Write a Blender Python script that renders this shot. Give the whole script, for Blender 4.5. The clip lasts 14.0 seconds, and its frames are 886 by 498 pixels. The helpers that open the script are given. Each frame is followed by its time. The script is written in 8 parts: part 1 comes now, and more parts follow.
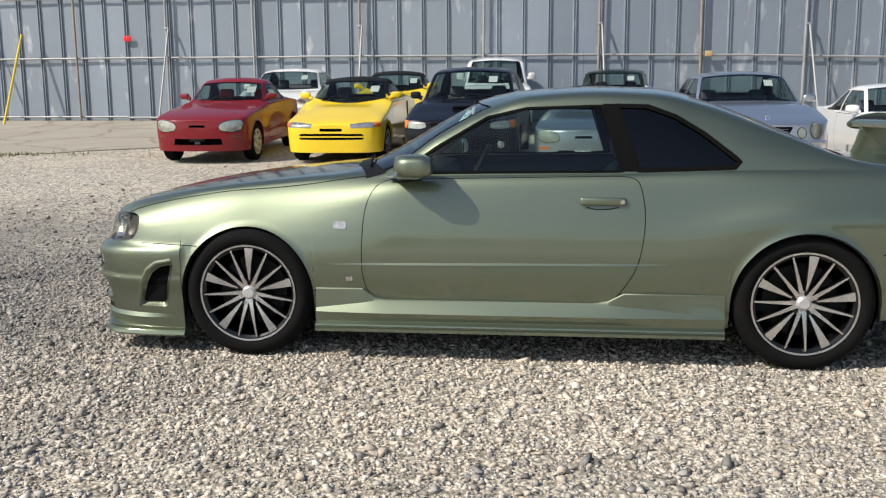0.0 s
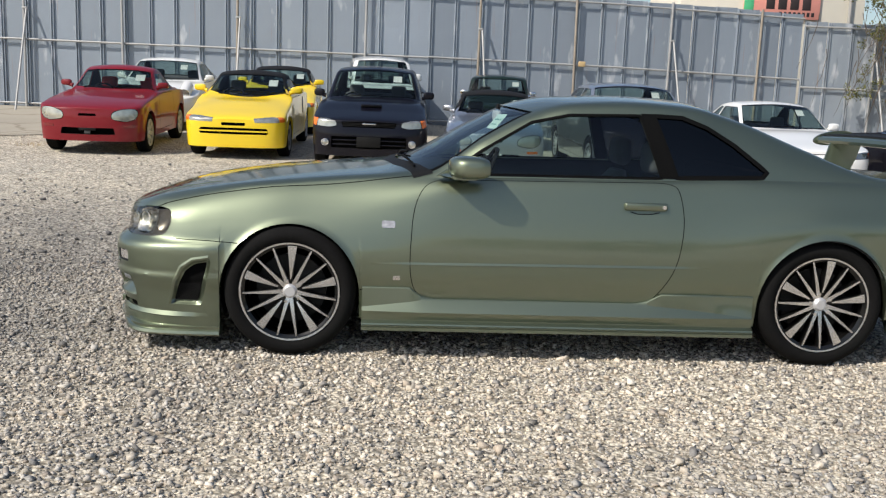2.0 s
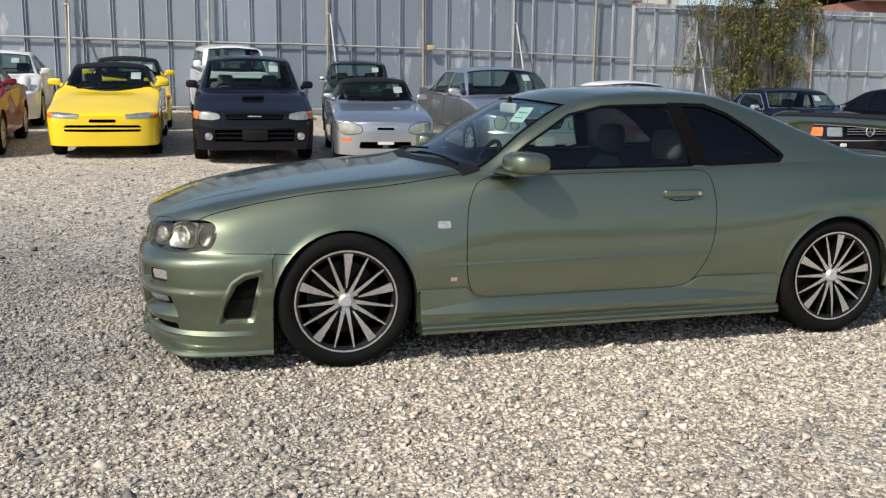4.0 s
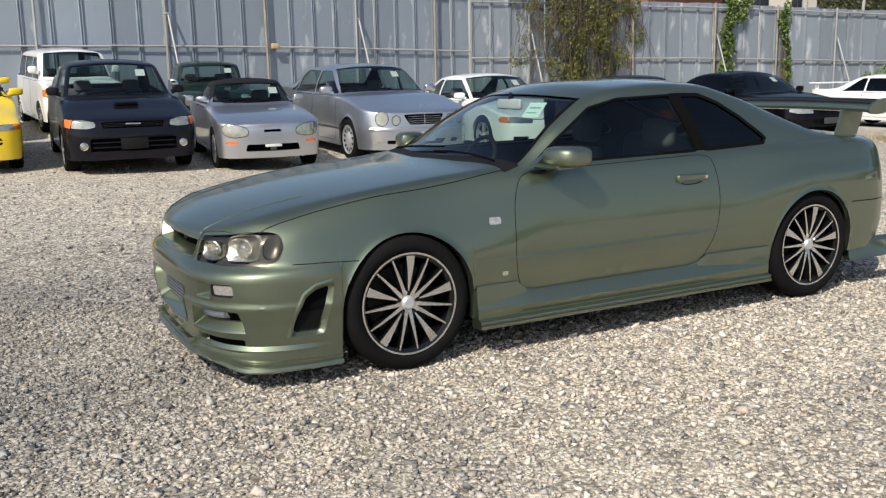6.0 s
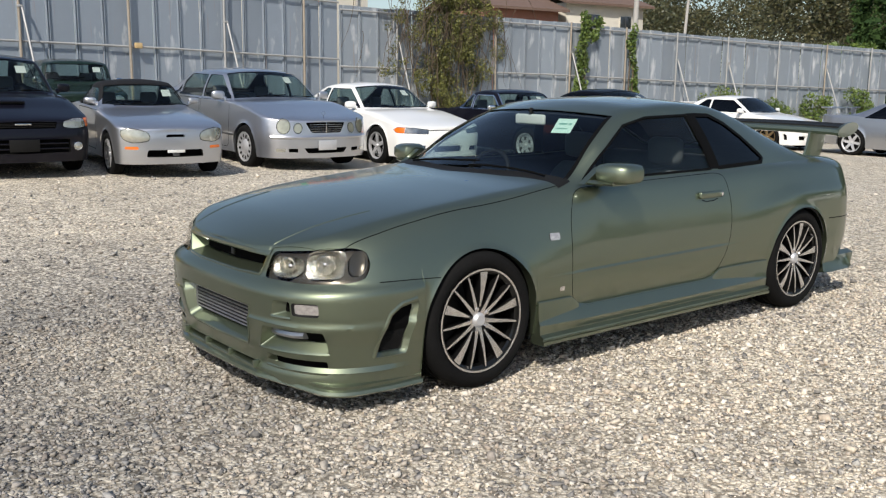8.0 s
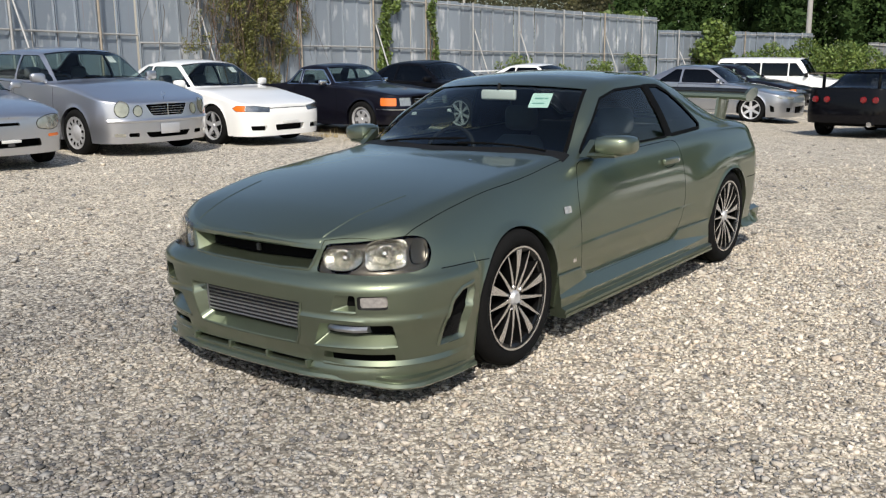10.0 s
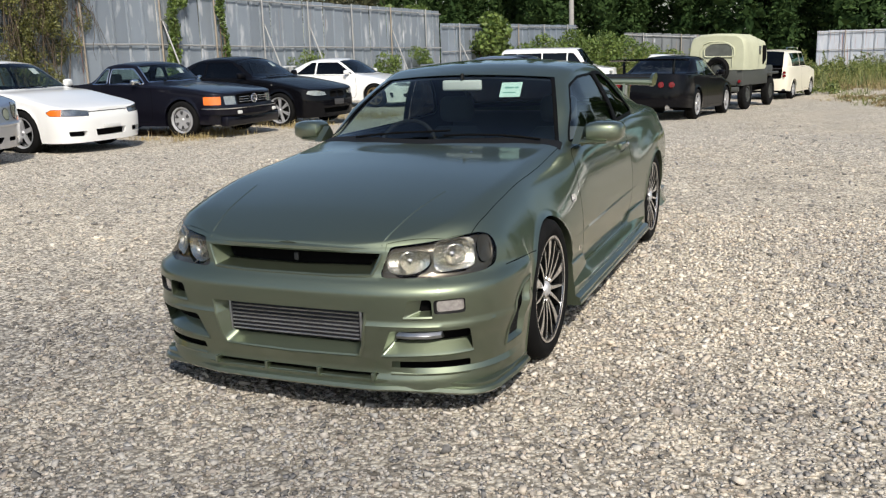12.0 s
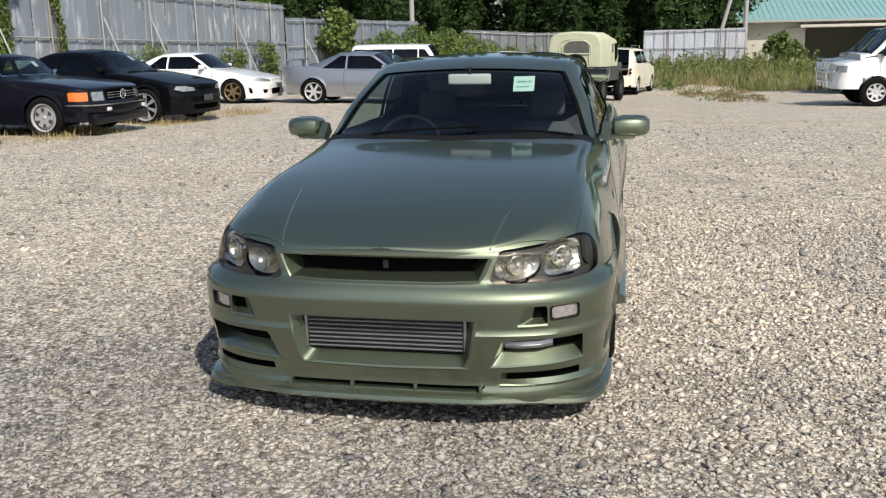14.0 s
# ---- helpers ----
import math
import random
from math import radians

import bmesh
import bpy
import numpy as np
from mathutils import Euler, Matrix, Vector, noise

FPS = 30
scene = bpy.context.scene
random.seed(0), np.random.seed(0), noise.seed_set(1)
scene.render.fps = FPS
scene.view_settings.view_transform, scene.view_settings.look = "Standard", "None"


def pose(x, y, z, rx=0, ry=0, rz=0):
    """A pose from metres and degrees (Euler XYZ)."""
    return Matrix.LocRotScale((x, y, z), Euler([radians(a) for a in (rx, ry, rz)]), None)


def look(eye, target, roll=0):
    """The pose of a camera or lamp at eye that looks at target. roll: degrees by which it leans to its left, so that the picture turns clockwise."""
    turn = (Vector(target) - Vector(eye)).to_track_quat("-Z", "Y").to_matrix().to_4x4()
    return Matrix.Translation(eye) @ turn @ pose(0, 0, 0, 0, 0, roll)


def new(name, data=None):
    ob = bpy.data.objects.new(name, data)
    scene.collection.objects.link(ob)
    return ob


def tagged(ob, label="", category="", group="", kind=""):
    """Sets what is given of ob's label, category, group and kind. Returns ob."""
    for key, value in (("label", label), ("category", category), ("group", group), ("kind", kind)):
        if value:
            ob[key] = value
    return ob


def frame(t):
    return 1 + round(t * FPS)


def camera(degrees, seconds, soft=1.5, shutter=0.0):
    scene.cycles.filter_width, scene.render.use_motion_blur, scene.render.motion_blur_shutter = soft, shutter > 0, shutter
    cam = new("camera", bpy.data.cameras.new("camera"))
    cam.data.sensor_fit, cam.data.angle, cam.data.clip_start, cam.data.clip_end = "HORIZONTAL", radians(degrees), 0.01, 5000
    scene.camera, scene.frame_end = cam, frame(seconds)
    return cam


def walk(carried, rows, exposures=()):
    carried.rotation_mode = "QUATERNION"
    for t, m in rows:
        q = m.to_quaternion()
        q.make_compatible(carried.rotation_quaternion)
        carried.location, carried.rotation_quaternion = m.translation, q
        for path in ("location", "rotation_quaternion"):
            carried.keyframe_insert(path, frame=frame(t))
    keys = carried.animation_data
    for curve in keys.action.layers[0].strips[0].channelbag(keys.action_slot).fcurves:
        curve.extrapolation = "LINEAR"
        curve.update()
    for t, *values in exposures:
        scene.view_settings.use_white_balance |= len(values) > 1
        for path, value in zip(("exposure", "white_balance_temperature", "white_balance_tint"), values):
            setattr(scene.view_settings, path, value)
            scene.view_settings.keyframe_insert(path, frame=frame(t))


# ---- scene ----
cam = camera(51.9, 14.0, soft=1.25)
PATH = [
    (0, (1.484, -5.105, 1.285), (1.254, -3.147, 0.953), -0.4),
    (0.5, (1.228, -5.141, 1.289), (1.104, -3.169, 0.976), 0.1),
    (1, (0.966, -5.287, 1.299), (0.917, -3.316, 0.964), -0.1),
    (1.5, (0.688, -5.26, 1.269), (0.698, -3.288, 0.935), 1.2),
    (2, (0.443, -5.191, 1.284), (0.577, -3.223, 0.956), 2.2),
    (2.5, (0.143, -5.21, 1.306), (0.38, -3.259, 0.936), 1.1),
    (3, (-0.133, -5.122, 1.292), (0.203, -3.186, 0.917), 0.2),
    (3.2, (-0.248, -5.074, 1.306), (0.135, -3.144, 0.948), 0.4),
    (5.3, (-1.436, -4.732, 1.338), (-0.593, -2.961, 0.949), -0.2),
    (5.5, (-1.549, -4.708, 1.354), (-0.65, -2.963, 0.968), -0.5),
    (6, (-1.794, -4.53, 1.35), (-0.872, -2.794, 0.982), -1.3),
    (6.5, (-2.058, -4.352, 1.355), (-1.099, -2.63, 1.015), -1.1),
    (7, (-2.336, -4.245, 1.383), (-1.254, -2.598, 1.039), -0.6),
    (7.5, (-2.529, -4.061, 1.366), (-1.381, -2.462, 1.012), -0.4),
    (8, (-2.696, -3.843, 1.378), (-1.454, -2.315, 1.026), 0.7),
    (8.2, (-2.783, -3.771, 1.374), (-1.506, -2.275, 1.012), 0.8),
    (10.3, (-3.554, -2.834, 1.414), (-1.954, -1.711, 0.992), -1.4),
    (10.5, (-3.61, -2.736, 1.403), (-1.991, -1.644, 0.972), -1.9),
    (11, (-3.666, -2.413, 1.41), (-1.997, -1.405, 0.965), -2.0),
    (11.5, (-3.787, -2.128, 1.409), (-2.029, -1.283, 0.964), -1.5),
    (12, (-3.887, -1.89, 1.408), (-2.081, -1.147, 0.977), -1.8),
    (12.5, (-3.875, -1.599, 1.411), (-2.031, -0.942, 1.0), -0.6),
    (13, (-3.927, -1.355, 1.4), (-2.041, -0.828, 0.991), -0.2),
    (13.5, (-4.023, -1.118, 1.424), (-2.122, -0.674, 0.988), -0.9),
    (14, (-3.961, -0.848, 1.411), (-2.051, -0.462, 0.963), -1.2),
]
walk(cam, [(t, look(eye, target, roll)) for t, eye, target, roll in PATH])

# ---- light ----
SUN_AZ, SUN_EL = math.atan2(-0.817, -0.577), radians(43)
world = bpy.data.worlds.new("sky")
scene.world = world
world.use_nodes = True
sky = world.node_tree.nodes.new("ShaderNodeTexSky")
sky.sky_type, sky.sun_disc = "NISHITA", False
sky.sun_elevation, sky.sun_rotation = SUN_EL, SUN_AZ
sky.air_density, sky.dust_density = 1.0, 1.5
back = world.node_tree.nodes["Background"]
world.node_tree.links.new(sky.outputs[0], back.inputs[0])
back.inputs[1].default_value = 0.11
sun_data = bpy.data.lights.new("sun", "SUN")
sun_data.energy, sun_data.angle, sun_data.color = 4.2, radians(0.6), (1.0, 0.94, 0.85)
sun = new("sun", sun_data)
sun.matrix_world = look((-0.817 * math.cos(SUN_EL) * 30, -0.577 * math.cos(SUN_EL) * 30, math.sin(SUN_EL) * 30), (0, 0, 0))
scene.view_settings.exposure = 0.2


# ---- materials ----
def mat(name, col, rough=0.6, metal=0.0, var=0.15, scale=8.0, fine=0.1, fine_scale=120.0, bump=0.0, coat=0.0, rnd=0.0, island=0.0, spec=0.5):
    """A surface with two scales of variation in colour, and a bump from the finer one."""
    m = bpy.data.materials.new(name)
    m.use_nodes = True
    nt = m.node_tree
    N, K = nt.nodes, nt.links
    b = N["Principled BSDF"]
    co = N.new("ShaderNodeTexCoord")
    n1, n2 = N.new("ShaderNodeTexNoise"), N.new("ShaderNodeTexNoise")
    n1.inputs["Scale"].default_value, n1.inputs["Detail"].default_value = scale, 5
    n2.inputs["Scale"].default_value, n2.inputs["Detail"].default_value = fine_scale, 2
    for n in (n1, n2):
        K.new(co.outputs["Object"], n.inputs["Vector"])
    v = N.new("ShaderNodeMath")
    v.operation = "MULTIPLY_ADD"
    K.new(n1.outputs[0], v.inputs[0])
    v.inputs[1].default_value, v.inputs[2].default_value = var * 2, 1 - var
    w = N.new("ShaderNodeMath")
    w.operation = "MULTIPLY_ADD"
    K.new(n2.outputs[0], w.inputs[0])
    w.inputs[1].default_value, w.inputs[2].default_value = fine * 2, -fine
    s = N.new("ShaderNodeMath")
    s.operation = "ADD"
    K.new(v.outputs[0], s.inputs[0]), K.new(w.outputs[0], s.inputs[1])
    last = s
    for amount, node, out in ((rnd, "ShaderNodeObjectInfo", "Random"), (island, "ShaderNodeNewGeometry", "Random Per Island")):
        if amount:
            g, r, q = N.new(node), N.new("ShaderNodeMath"), N.new("ShaderNodeMath")
            r.operation, q.operation = "MULTIPLY_ADD", "MULTIPLY"
            K.new(g.outputs[out], r.inputs[0])
            r.inputs[1].default_value, r.inputs[2].default_value = amount * 2, 1 - amount
            K.new(last.outputs[0], q.inputs[0]), K.new(r.outputs[0], q.inputs[1])
            last = q
    mix = N.new("ShaderNodeVectorMath")
    mix.operation = "SCALE"
    mix.inputs[0].default_value = col
    K.new(last.outputs[0], mix.inputs["Scale"])
    K.new(mix.outputs[0], b.inputs["Base Color"])
    b.inputs["Roughness"].default_value, b.inputs["Metallic"].default_value = rough, metal
    b.inputs["Coat Weight"].default_value, b.inputs["Coat Roughness"].default_value = coat, 0.04
    b.inputs["Specular IOR Level"].default_value = spec
    if bump:
        bp = N.new("ShaderNodeBump")
        bp.inputs["Strength"].default_value, bp.inputs["Distance"].default_value = bump, 0.01
        K.new(n2.outputs[0], bp.inputs["Height"])
        K.new(bp.outputs[0], b.inputs["Normal"])
    return m


def paint(name, col, metal=0.0, rough=0.35, coat=1.0, spec=0.5):
    """Car paint: clear coat, faint unevenness and road dust."""
    m = mat(name, col, rough, metal, var=0.06, scale=1.5, fine=0.05, fine_scale=900, coat=coat, spec=spec)
    nt = m.node_tree
    N, K = nt.nodes, nt.links
    b = N["Principled BSDF"]
    co, n, r = N.new("ShaderNodeTexCoord"), N.new("ShaderNodeTexNoise"), N.new("ShaderNodeMapRange")
    n.inputs["Scale"].default_value, n.inputs["Detail"].default_value = 4, 6
    K.new(co.outputs["Object"], n.inputs["Vector"]), K.new(n.outputs[0], r.inputs[0])
    r.inputs["To Min"].default_value, r.inputs["To Max"].default_value = 0.015, 0.06
    K.new(r.outputs[0], b.inputs["Coat Roughness"])
    return m


def glass(name, tint, gloss=0.045):
    m = bpy.data.materials.new(name)
    m.use_nodes = True
    nt = m.node_tree
    N, K = nt.nodes, nt.links
    N.remove(N["Principled BSDF"])
    t, g, f, x = N.new("ShaderNodeBsdfTransparent"), N.new("ShaderNodeBsdfGlossy"), N.new("ShaderNodeLayerWeight"), N.new("ShaderNodeMixShader")
    p, q = N.new("ShaderNodeMath"), N.new("ShaderNodeMath")
    t.inputs[0].default_value = (*tint, 1)
    g.inputs["Roughness"].default_value = 0.02
    f.inputs[0].default_value = 0.5
    p.operation, q.operation = "POWER", "MULTIPLY_ADD"
    K.new(f.outputs["Facing"], p.inputs[0])
    p.inputs[1].default_value = 4.5
    K.new(p.outputs[0], q.inputs[0])
    q.inputs[1].default_value, q.inputs[2].default_value = 0.9, gloss
    K.new(q.outputs[0], x.inputs[0]), K.new(t.outputs[0], x.inputs[1]), K.new(g.outputs[0], x.inputs[2])
    K.new(x.outputs[0], N["Material Output"].inputs[0])
    return m


GREEN = paint("jade_green_metallic", (0.173, 0.203, 0.139), 0.97, 0.465)
GREEN.node_tree.nodes["Principled BSDF"].inputs["Coat IOR"].default_value = 1.72
GREEN.node_tree.nodes["Principled BSDF"].inputs["Specular Tint"].default_value = (0.50, 0.54, 0.47, 1)
for n_ in GREEN.node_tree.nodes:
    if n_.type == "MAP_RANGE":
        n_.inputs["To Min"].default_value, n_.inputs["To Max"].default_value = 0.05, 0.11
RED = paint("dark_red_paint", (0.185, 0.006, 0.012), 0.0, 0.5, 0.6, 0.2)
YELLOW = paint("yellow_paint", (0.85, 0.60, 0.01), 0.0, 0.4)
WHITE = paint("white_paint", (0.78, 0.78, 0.76), 0.0, 0.4)
CREAM = paint("cream_paint", (0.72, 0.68, 0.55), 0.0, 0.5, 0.5)
SILVER = paint("silver_metallic", (0.44, 0.45, 0.475), 0.9, 0.36)
LILAC = paint("pale_silver_metallic", (0.55, 0.56, 0.595), 0.9, 0.34)
NAVY = paint("dark_navy_paint", (0.0048, 0.0046, 0.0085), 0.0, 0.4, 0.5, 0.06)
BLACK = paint("black_paint", (0.0030, 0.0030, 0.0042), 0.0, 0.5, 0.36, 0.02)
BOTTLE = paint("dark_green_paint", (0.008, 0.018, 0.013), 0.0, 0.5, 0.8, 0.1)
KHAKI = paint("khaki_grey_paint", (0.052, 0.056, 0.050), 0.0, 0.7, 0.1)
CANVAS = mat("pale_canvas", (0.47, 0.48, 0.34), 0.9, var=0.15, scale=3, fine=0.1, fine_scale=300, bump=0.2)
SOFTTOP = mat("black_vinyl_roof", (0.011, 0.011, 0.012), 0.7, var=0.2, scale=6, fine_scale=400, bump=0.1, spec=0.2)
DARK = mat("black_plastic", (0.009, 0.009, 0.009), 0.6, var=0.2, fine=0.15, fine_scale=500, bump=0.05, spec=0.15)
# near-black: the shade inside openings, wells and gaps is put into this colour
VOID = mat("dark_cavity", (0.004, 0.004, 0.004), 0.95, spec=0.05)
TRIM = mat("grey_trim", (0.05, 0.05, 0.052), 0.5)
INNER = mat("dark_grey_cabin_lining", (0.03, 0.03, 0.032), 0.9, var=0.1, fine_scale=300, bump=0.1, spec=0.2)
SEATM = mat("grey_seat_cloth", (0.09, 0.09, 0.095), 0.95, var=0.15, fine_scale=400, bump=0.2)
REDSEAT = mat("red_seat_cloth", (0.35, 0.03, 0.03), 0.95, var=0.15, fine_scale=400, bump=0.2)
RUBBER = mat("tyre_rubber", (0.0075, 0.0075, 0.0075), 0.85, var=0.3, scale=14, fine=0.2, fine_scale=90, bump=0.15, spec=0.10)
CHROME = mat("chrome", (0.75, 0.75, 0.76), 0.12, 1.0, var=0.04)
ALLOY = mat("machined_alloy", (0.74, 0.74, 0.75), 0.27, 1.0, var=0.06, fine=0.05, fine_scale=300)
SILVERRIM = mat("silver_wheel_paint", (0.60, 0.60, 0.61), 0.42, 0.55, var=0.1)
BRIGHTRIM = mat("bright_wheel_lacquer", (0.56, 0.56, 0.57), 0.36, 0.5, var=0.12)
GOLDRIM = mat("bronze_wheel_paint", (0.30, 0.22, 0.12), 0.35, 0.8, var=0.1)
BEZEL = mat("lamp_bezel", (0.060, 0.055, 0.045), 0.30, 0.6, var=0.35, scale=9)
BLACKRIM = mat("gloss_black_rim", (0.006, 0.006, 0.006), 0.3, 0.0, coat=0.5, spec=0.2)
DISC = mat("brake_disc_steel", (0.03, 0.03, 0.03), 0.5, 0.9, var=0.2)
LENS = glass("clear_lens", (0.96, 0.95, 0.92), 0.03)
OLDLENS = mat("hazed_headlamp_lens", (0.46, 0.455, 0.41), 0.15, 0.7, var=0.45, scale=16, coat=1.0)
STRIP = mat("black_rubber_strip", (0.004, 0.004, 0.004), 0.6, var=0.2, spec=0.06)
ORANGE = mat("orange_indicator_lens", (0.75, 0.16, 0.015), 0.2, coat=1.0)
OLIVELENS = mat("olive_glass_lens", (0.42, 0.41, 0.33), 0.14, 0.6, var=0.5, scale=18, coat=1.0)
REDLENS = mat("red_lamp_lens", (0.16, 0.006, 0.008), 0.2, coat=1.0)
WHITELENS = mat("pale_marker_lens", (0.50, 0.47, 0.45), 0.2, 0.55, var=0.5, scale=60, coat=1.0)
FRONTGLASS = glass("windscreen_glass", (0.62, 0.72, 0.70))
SIDEGLASS = glass("side_window_glass", (0.60, 0.70, 0.67))
TINTGLASS = glass("dark_tinted_glass", (0.03, 0.03, 0.035))
PAPER = mat("pale_green_paper", (0.50, 0.66, 0.60), 0.8, var=0.04)
INK = mat("green_ink", (0.15, 0.33, 0.28), 0.8)
PLATE = mat("pale_plate_cover", (0.62, 0.62, 0.60), 0.6)
COOLER = mat("intercooler_core", (0.022, 0.023, 0.028), 0.5, 0.4, var=0.2)


# ---- shape helpers ----
def smooth(a, b, t):
    t = min(1, max(0, (t - a) / (b - a)))
    return t * t * (3 - 2 * t)


def curve(tab):
    """A smooth monotone curve through a table of (x, value)."""
    xs, ys = [p[0] for p in tab], [p[1] for p in tab]
    n = len(xs)
    d = [(ys[i + 1] - ys[i]) / (xs[i + 1] - xs[i]) for i in range(n - 1)]
    m = [d[0]] + [0 if d[i - 1] * d[i] <= 0 else 2 * d[i - 1] * d[i] / (d[i - 1] + d[i]) for i in range(1, n - 1)] + [d[-1]]

    def f(x):
        if x <= xs[0]:
            return ys[0]
        if x >= xs[-1]:
            return ys[-1]
        i = next(k for k in range(n - 1) if x <= xs[k + 1])
        h = xs[i + 1] - xs[i]
        t = (x - xs[i]) / h
        return ((1 + 2 * t) * ys[i] + t * h * m[i]) * (1 - t) ** 2 + ((3 - 2 * t) * ys[i + 1] + (t - 1) * h * m[i + 1]) * t * t
    return f


def finish(bm, name, mats, parent=None, label="", smooth=40, m=None):
    me = bpy.data.meshes.new(name)
    bm.to_mesh(me)
    bm.free()
    return finish_mesh(me, name, mats, parent, label, smooth, m)


def finish_mesh(me, name, mats, parent=None, label="", smooth=40, m=None):
    for x in mats if isinstance(mats, (list, tuple)) else [mats]:
        me.materials.append(x)
    if smooth:
        me.polygons.foreach_set("use_smooth", [True] * len(me.polygons))
        me.set_sharp_from_angle(angle=radians(smooth))
    ob = new(name, me)
    if m is not None:
        ob.matrix_basis = m
    if parent:
        ob.parent = parent
    return tagged(ob, label)


def part(name, bm, material, parent, label="", smooth=40, m=None):
    """Links a bmesh as one mesh object under a thing or a part."""
    return finish(bm, name, material, parent, label, smooth, m)


def root(name, m, label, category, group="", kind=""):
    ob = new(name)
    ob.empty_display_size = 0.2
    ob.matrix_basis = m
    return tagged(ob, label, category, group, kind)


def rbox(bm, x0, x1, y0, y1, z0, z1, r=0.0, seg=2):
    """A box with rounded edges."""
    ret = bmesh.ops.create_cube(bm, size=1, matrix=Matrix.LocRotScale(((x0 + x1) / 2, (y0 + y1) / 2, (z0 + z1) / 2), None, (abs(x1 - x0), abs(y1 - y0), abs(z1 - z0))))
    if r:
        es = list({e for v in ret["verts"] for e in v.link_edges})
        bmesh.ops.bevel(bm, geom=es, offset=r, segments=seg, profile=0.5, affect="EDGES")
    return bm


def box(*a, **k):
    return rbox(bmesh.new(), *a, **k)


def loft(bm, rings, closed=True, caps=True):
    """Skin between rings of points that have the same count."""
    rows = [[bm.verts.new(p) for p in r] for r in rings]
    n = len(rows[0])
    for a, b in zip(rows, rows[1:]):
        for i in range(n if closed else n - 1):
            j = (i + 1) % n
            bm.faces.new((a[i], a[j], b[j], b[i]))
    if closed and caps:
        bm.faces.new(rows[0][::-1])
        bm.faces.new(rows[-1])
    return bm


def tube(bm, pts, r, n=8):
    """A round bar along points; r is one radius or one for each point."""
    rs = r if isinstance(r, (list, tuple)) else [r] * len(pts)
    pts = [Vector(p) for p in pts]
    rings = []
    for i, p in enumerate(pts):
        d = (pts[min(i + 1, len(pts) - 1)] - pts[max(i - 1, 0)]).normalized()
        a = d.orthogonal().normalized() if i == 0 else (rings_a - d * rings_a.dot(d)).normalized()
        rings_a = a
        b = d.cross(a)
        rings.append([p + (a * math.cos(t) + b * math.sin(t)) * rs[i] for t in (2 * math.pi * k / n for k in range(n))])
    return loft(bm, rings)


def lathe(bm, prof, n=32, axis="y", c=(0, 0, 0)):
    """Turn a profile of (radius, offset along the axis) about an axis through c."""
    rings = []
    for r, o in prof:
        ring = []
        for k in range(n):
            t = 2 * math.pi * k / n
            p = (r * math.cos(t), o, r * math.sin(t)) if axis == "y" else (o, r * math.cos(t), r * math.sin(t)) if axis == "x" else (r * math.cos(t), r * math.sin(t), o)
            ring.append(Vector(p) + Vector(c))
        rings.append(ring)
    return loft(bm, rings, True, False)


def clip_poly(poly, a, b, c):
    """The part of a polygon where a*u + b*v >= c."""
    out = []
    for p, q in zip(poly, poly[1:] + poly[:1]):
        dp, dq = a * p[0] + b * p[1] - c, a * q[0] + b * q[1] - c
        if dp >= 0:
            out.append(p)
        if dp * dq < 0:
            t = dp / (dp - dq)
            out.append((p[0] + (q[0] - p[0]) * t, p[1] + (q[1] - p[1]) * t))
    return out


def rounded(poly, r, n=3):
    """A polygon with its corners rounded by r."""
    out = []
    k = len(poly)
    for i in range(k):
        p, a, b = Vector(poly[i]), Vector(poly[i - 1]), Vector(poly[(i + 1) % k])
        ra = min(r, (a - p).length * 0.45)
        rb = min(r, (b - p).length * 0.45)
        s, e = p + (a - p).normalized() * ra, p + (b - p).normalized() * rb
        for t in (j / n for j in range(n + 1)):
            out.append(tuple(s * (1 - t) ** 2 + p * 2 * t * (1 - t) + e * t * t))
    return out


def inside(u, v, poly):
    c = False
    for (x0, y0), (x1, y1) in zip(poly, poly[1:] + poly[:1]):
        if (y0 > v) != (y1 > v) and u < (x1 - x0) * (v - y0) / (y1 - y0) + x0:
            c = not c
    return c


H2 = math.sqrt(0.5)
# the ways in which an outline is laid on a body: across axis, up axis, the way that it faces
WAYS = {"y": ((1, 0, 0), (0, 0, 1), (0, -1, 0)), "x": ((0, 1, 0), (0, 0, 1), (-1, 0, 0)), "z": ((1, 0, 0), (0, 1, 0), (0, 0, 1)),
        "h": ((H2, -H2, 0), (0, 0, 1), (-H2, -H2, 0)), "r": ((0, 1, 0), (0, 0, 1), (1, 0, 0)), "k": ((H2, H2, 0), (0, 0, 1), (H2, -H2, 0))}


def eased(f, w):
    """A table's curve averaged over a width along the flank, so that it runs without kinks."""
    def g(x):
        k = w * smooth(-0.5, 0.1, x) * (1 - smooth(2.9, 3.3, x))
        return sum(f(x + k * i / 6) * (7 - abs(i)) for i in range(-6, 7)) / 49
    return g


def gap_to(u, v, poly):
    """Distance from a point to a polygon's outline."""
    best = 9.0
    for (a, b), (c, d) in zip(poly, poly[1:] + poly[:1]):
        L = (c - a) ** 2 + (d - b) ** 2
        t = min(1, max(0, ((u - a) * (c - a) + (v - b) * (d - b)) / L)) if L else 0
        best = min(best, math.hypot(u - a - t * (c - a), v - b - t * (d - b)))
    return best


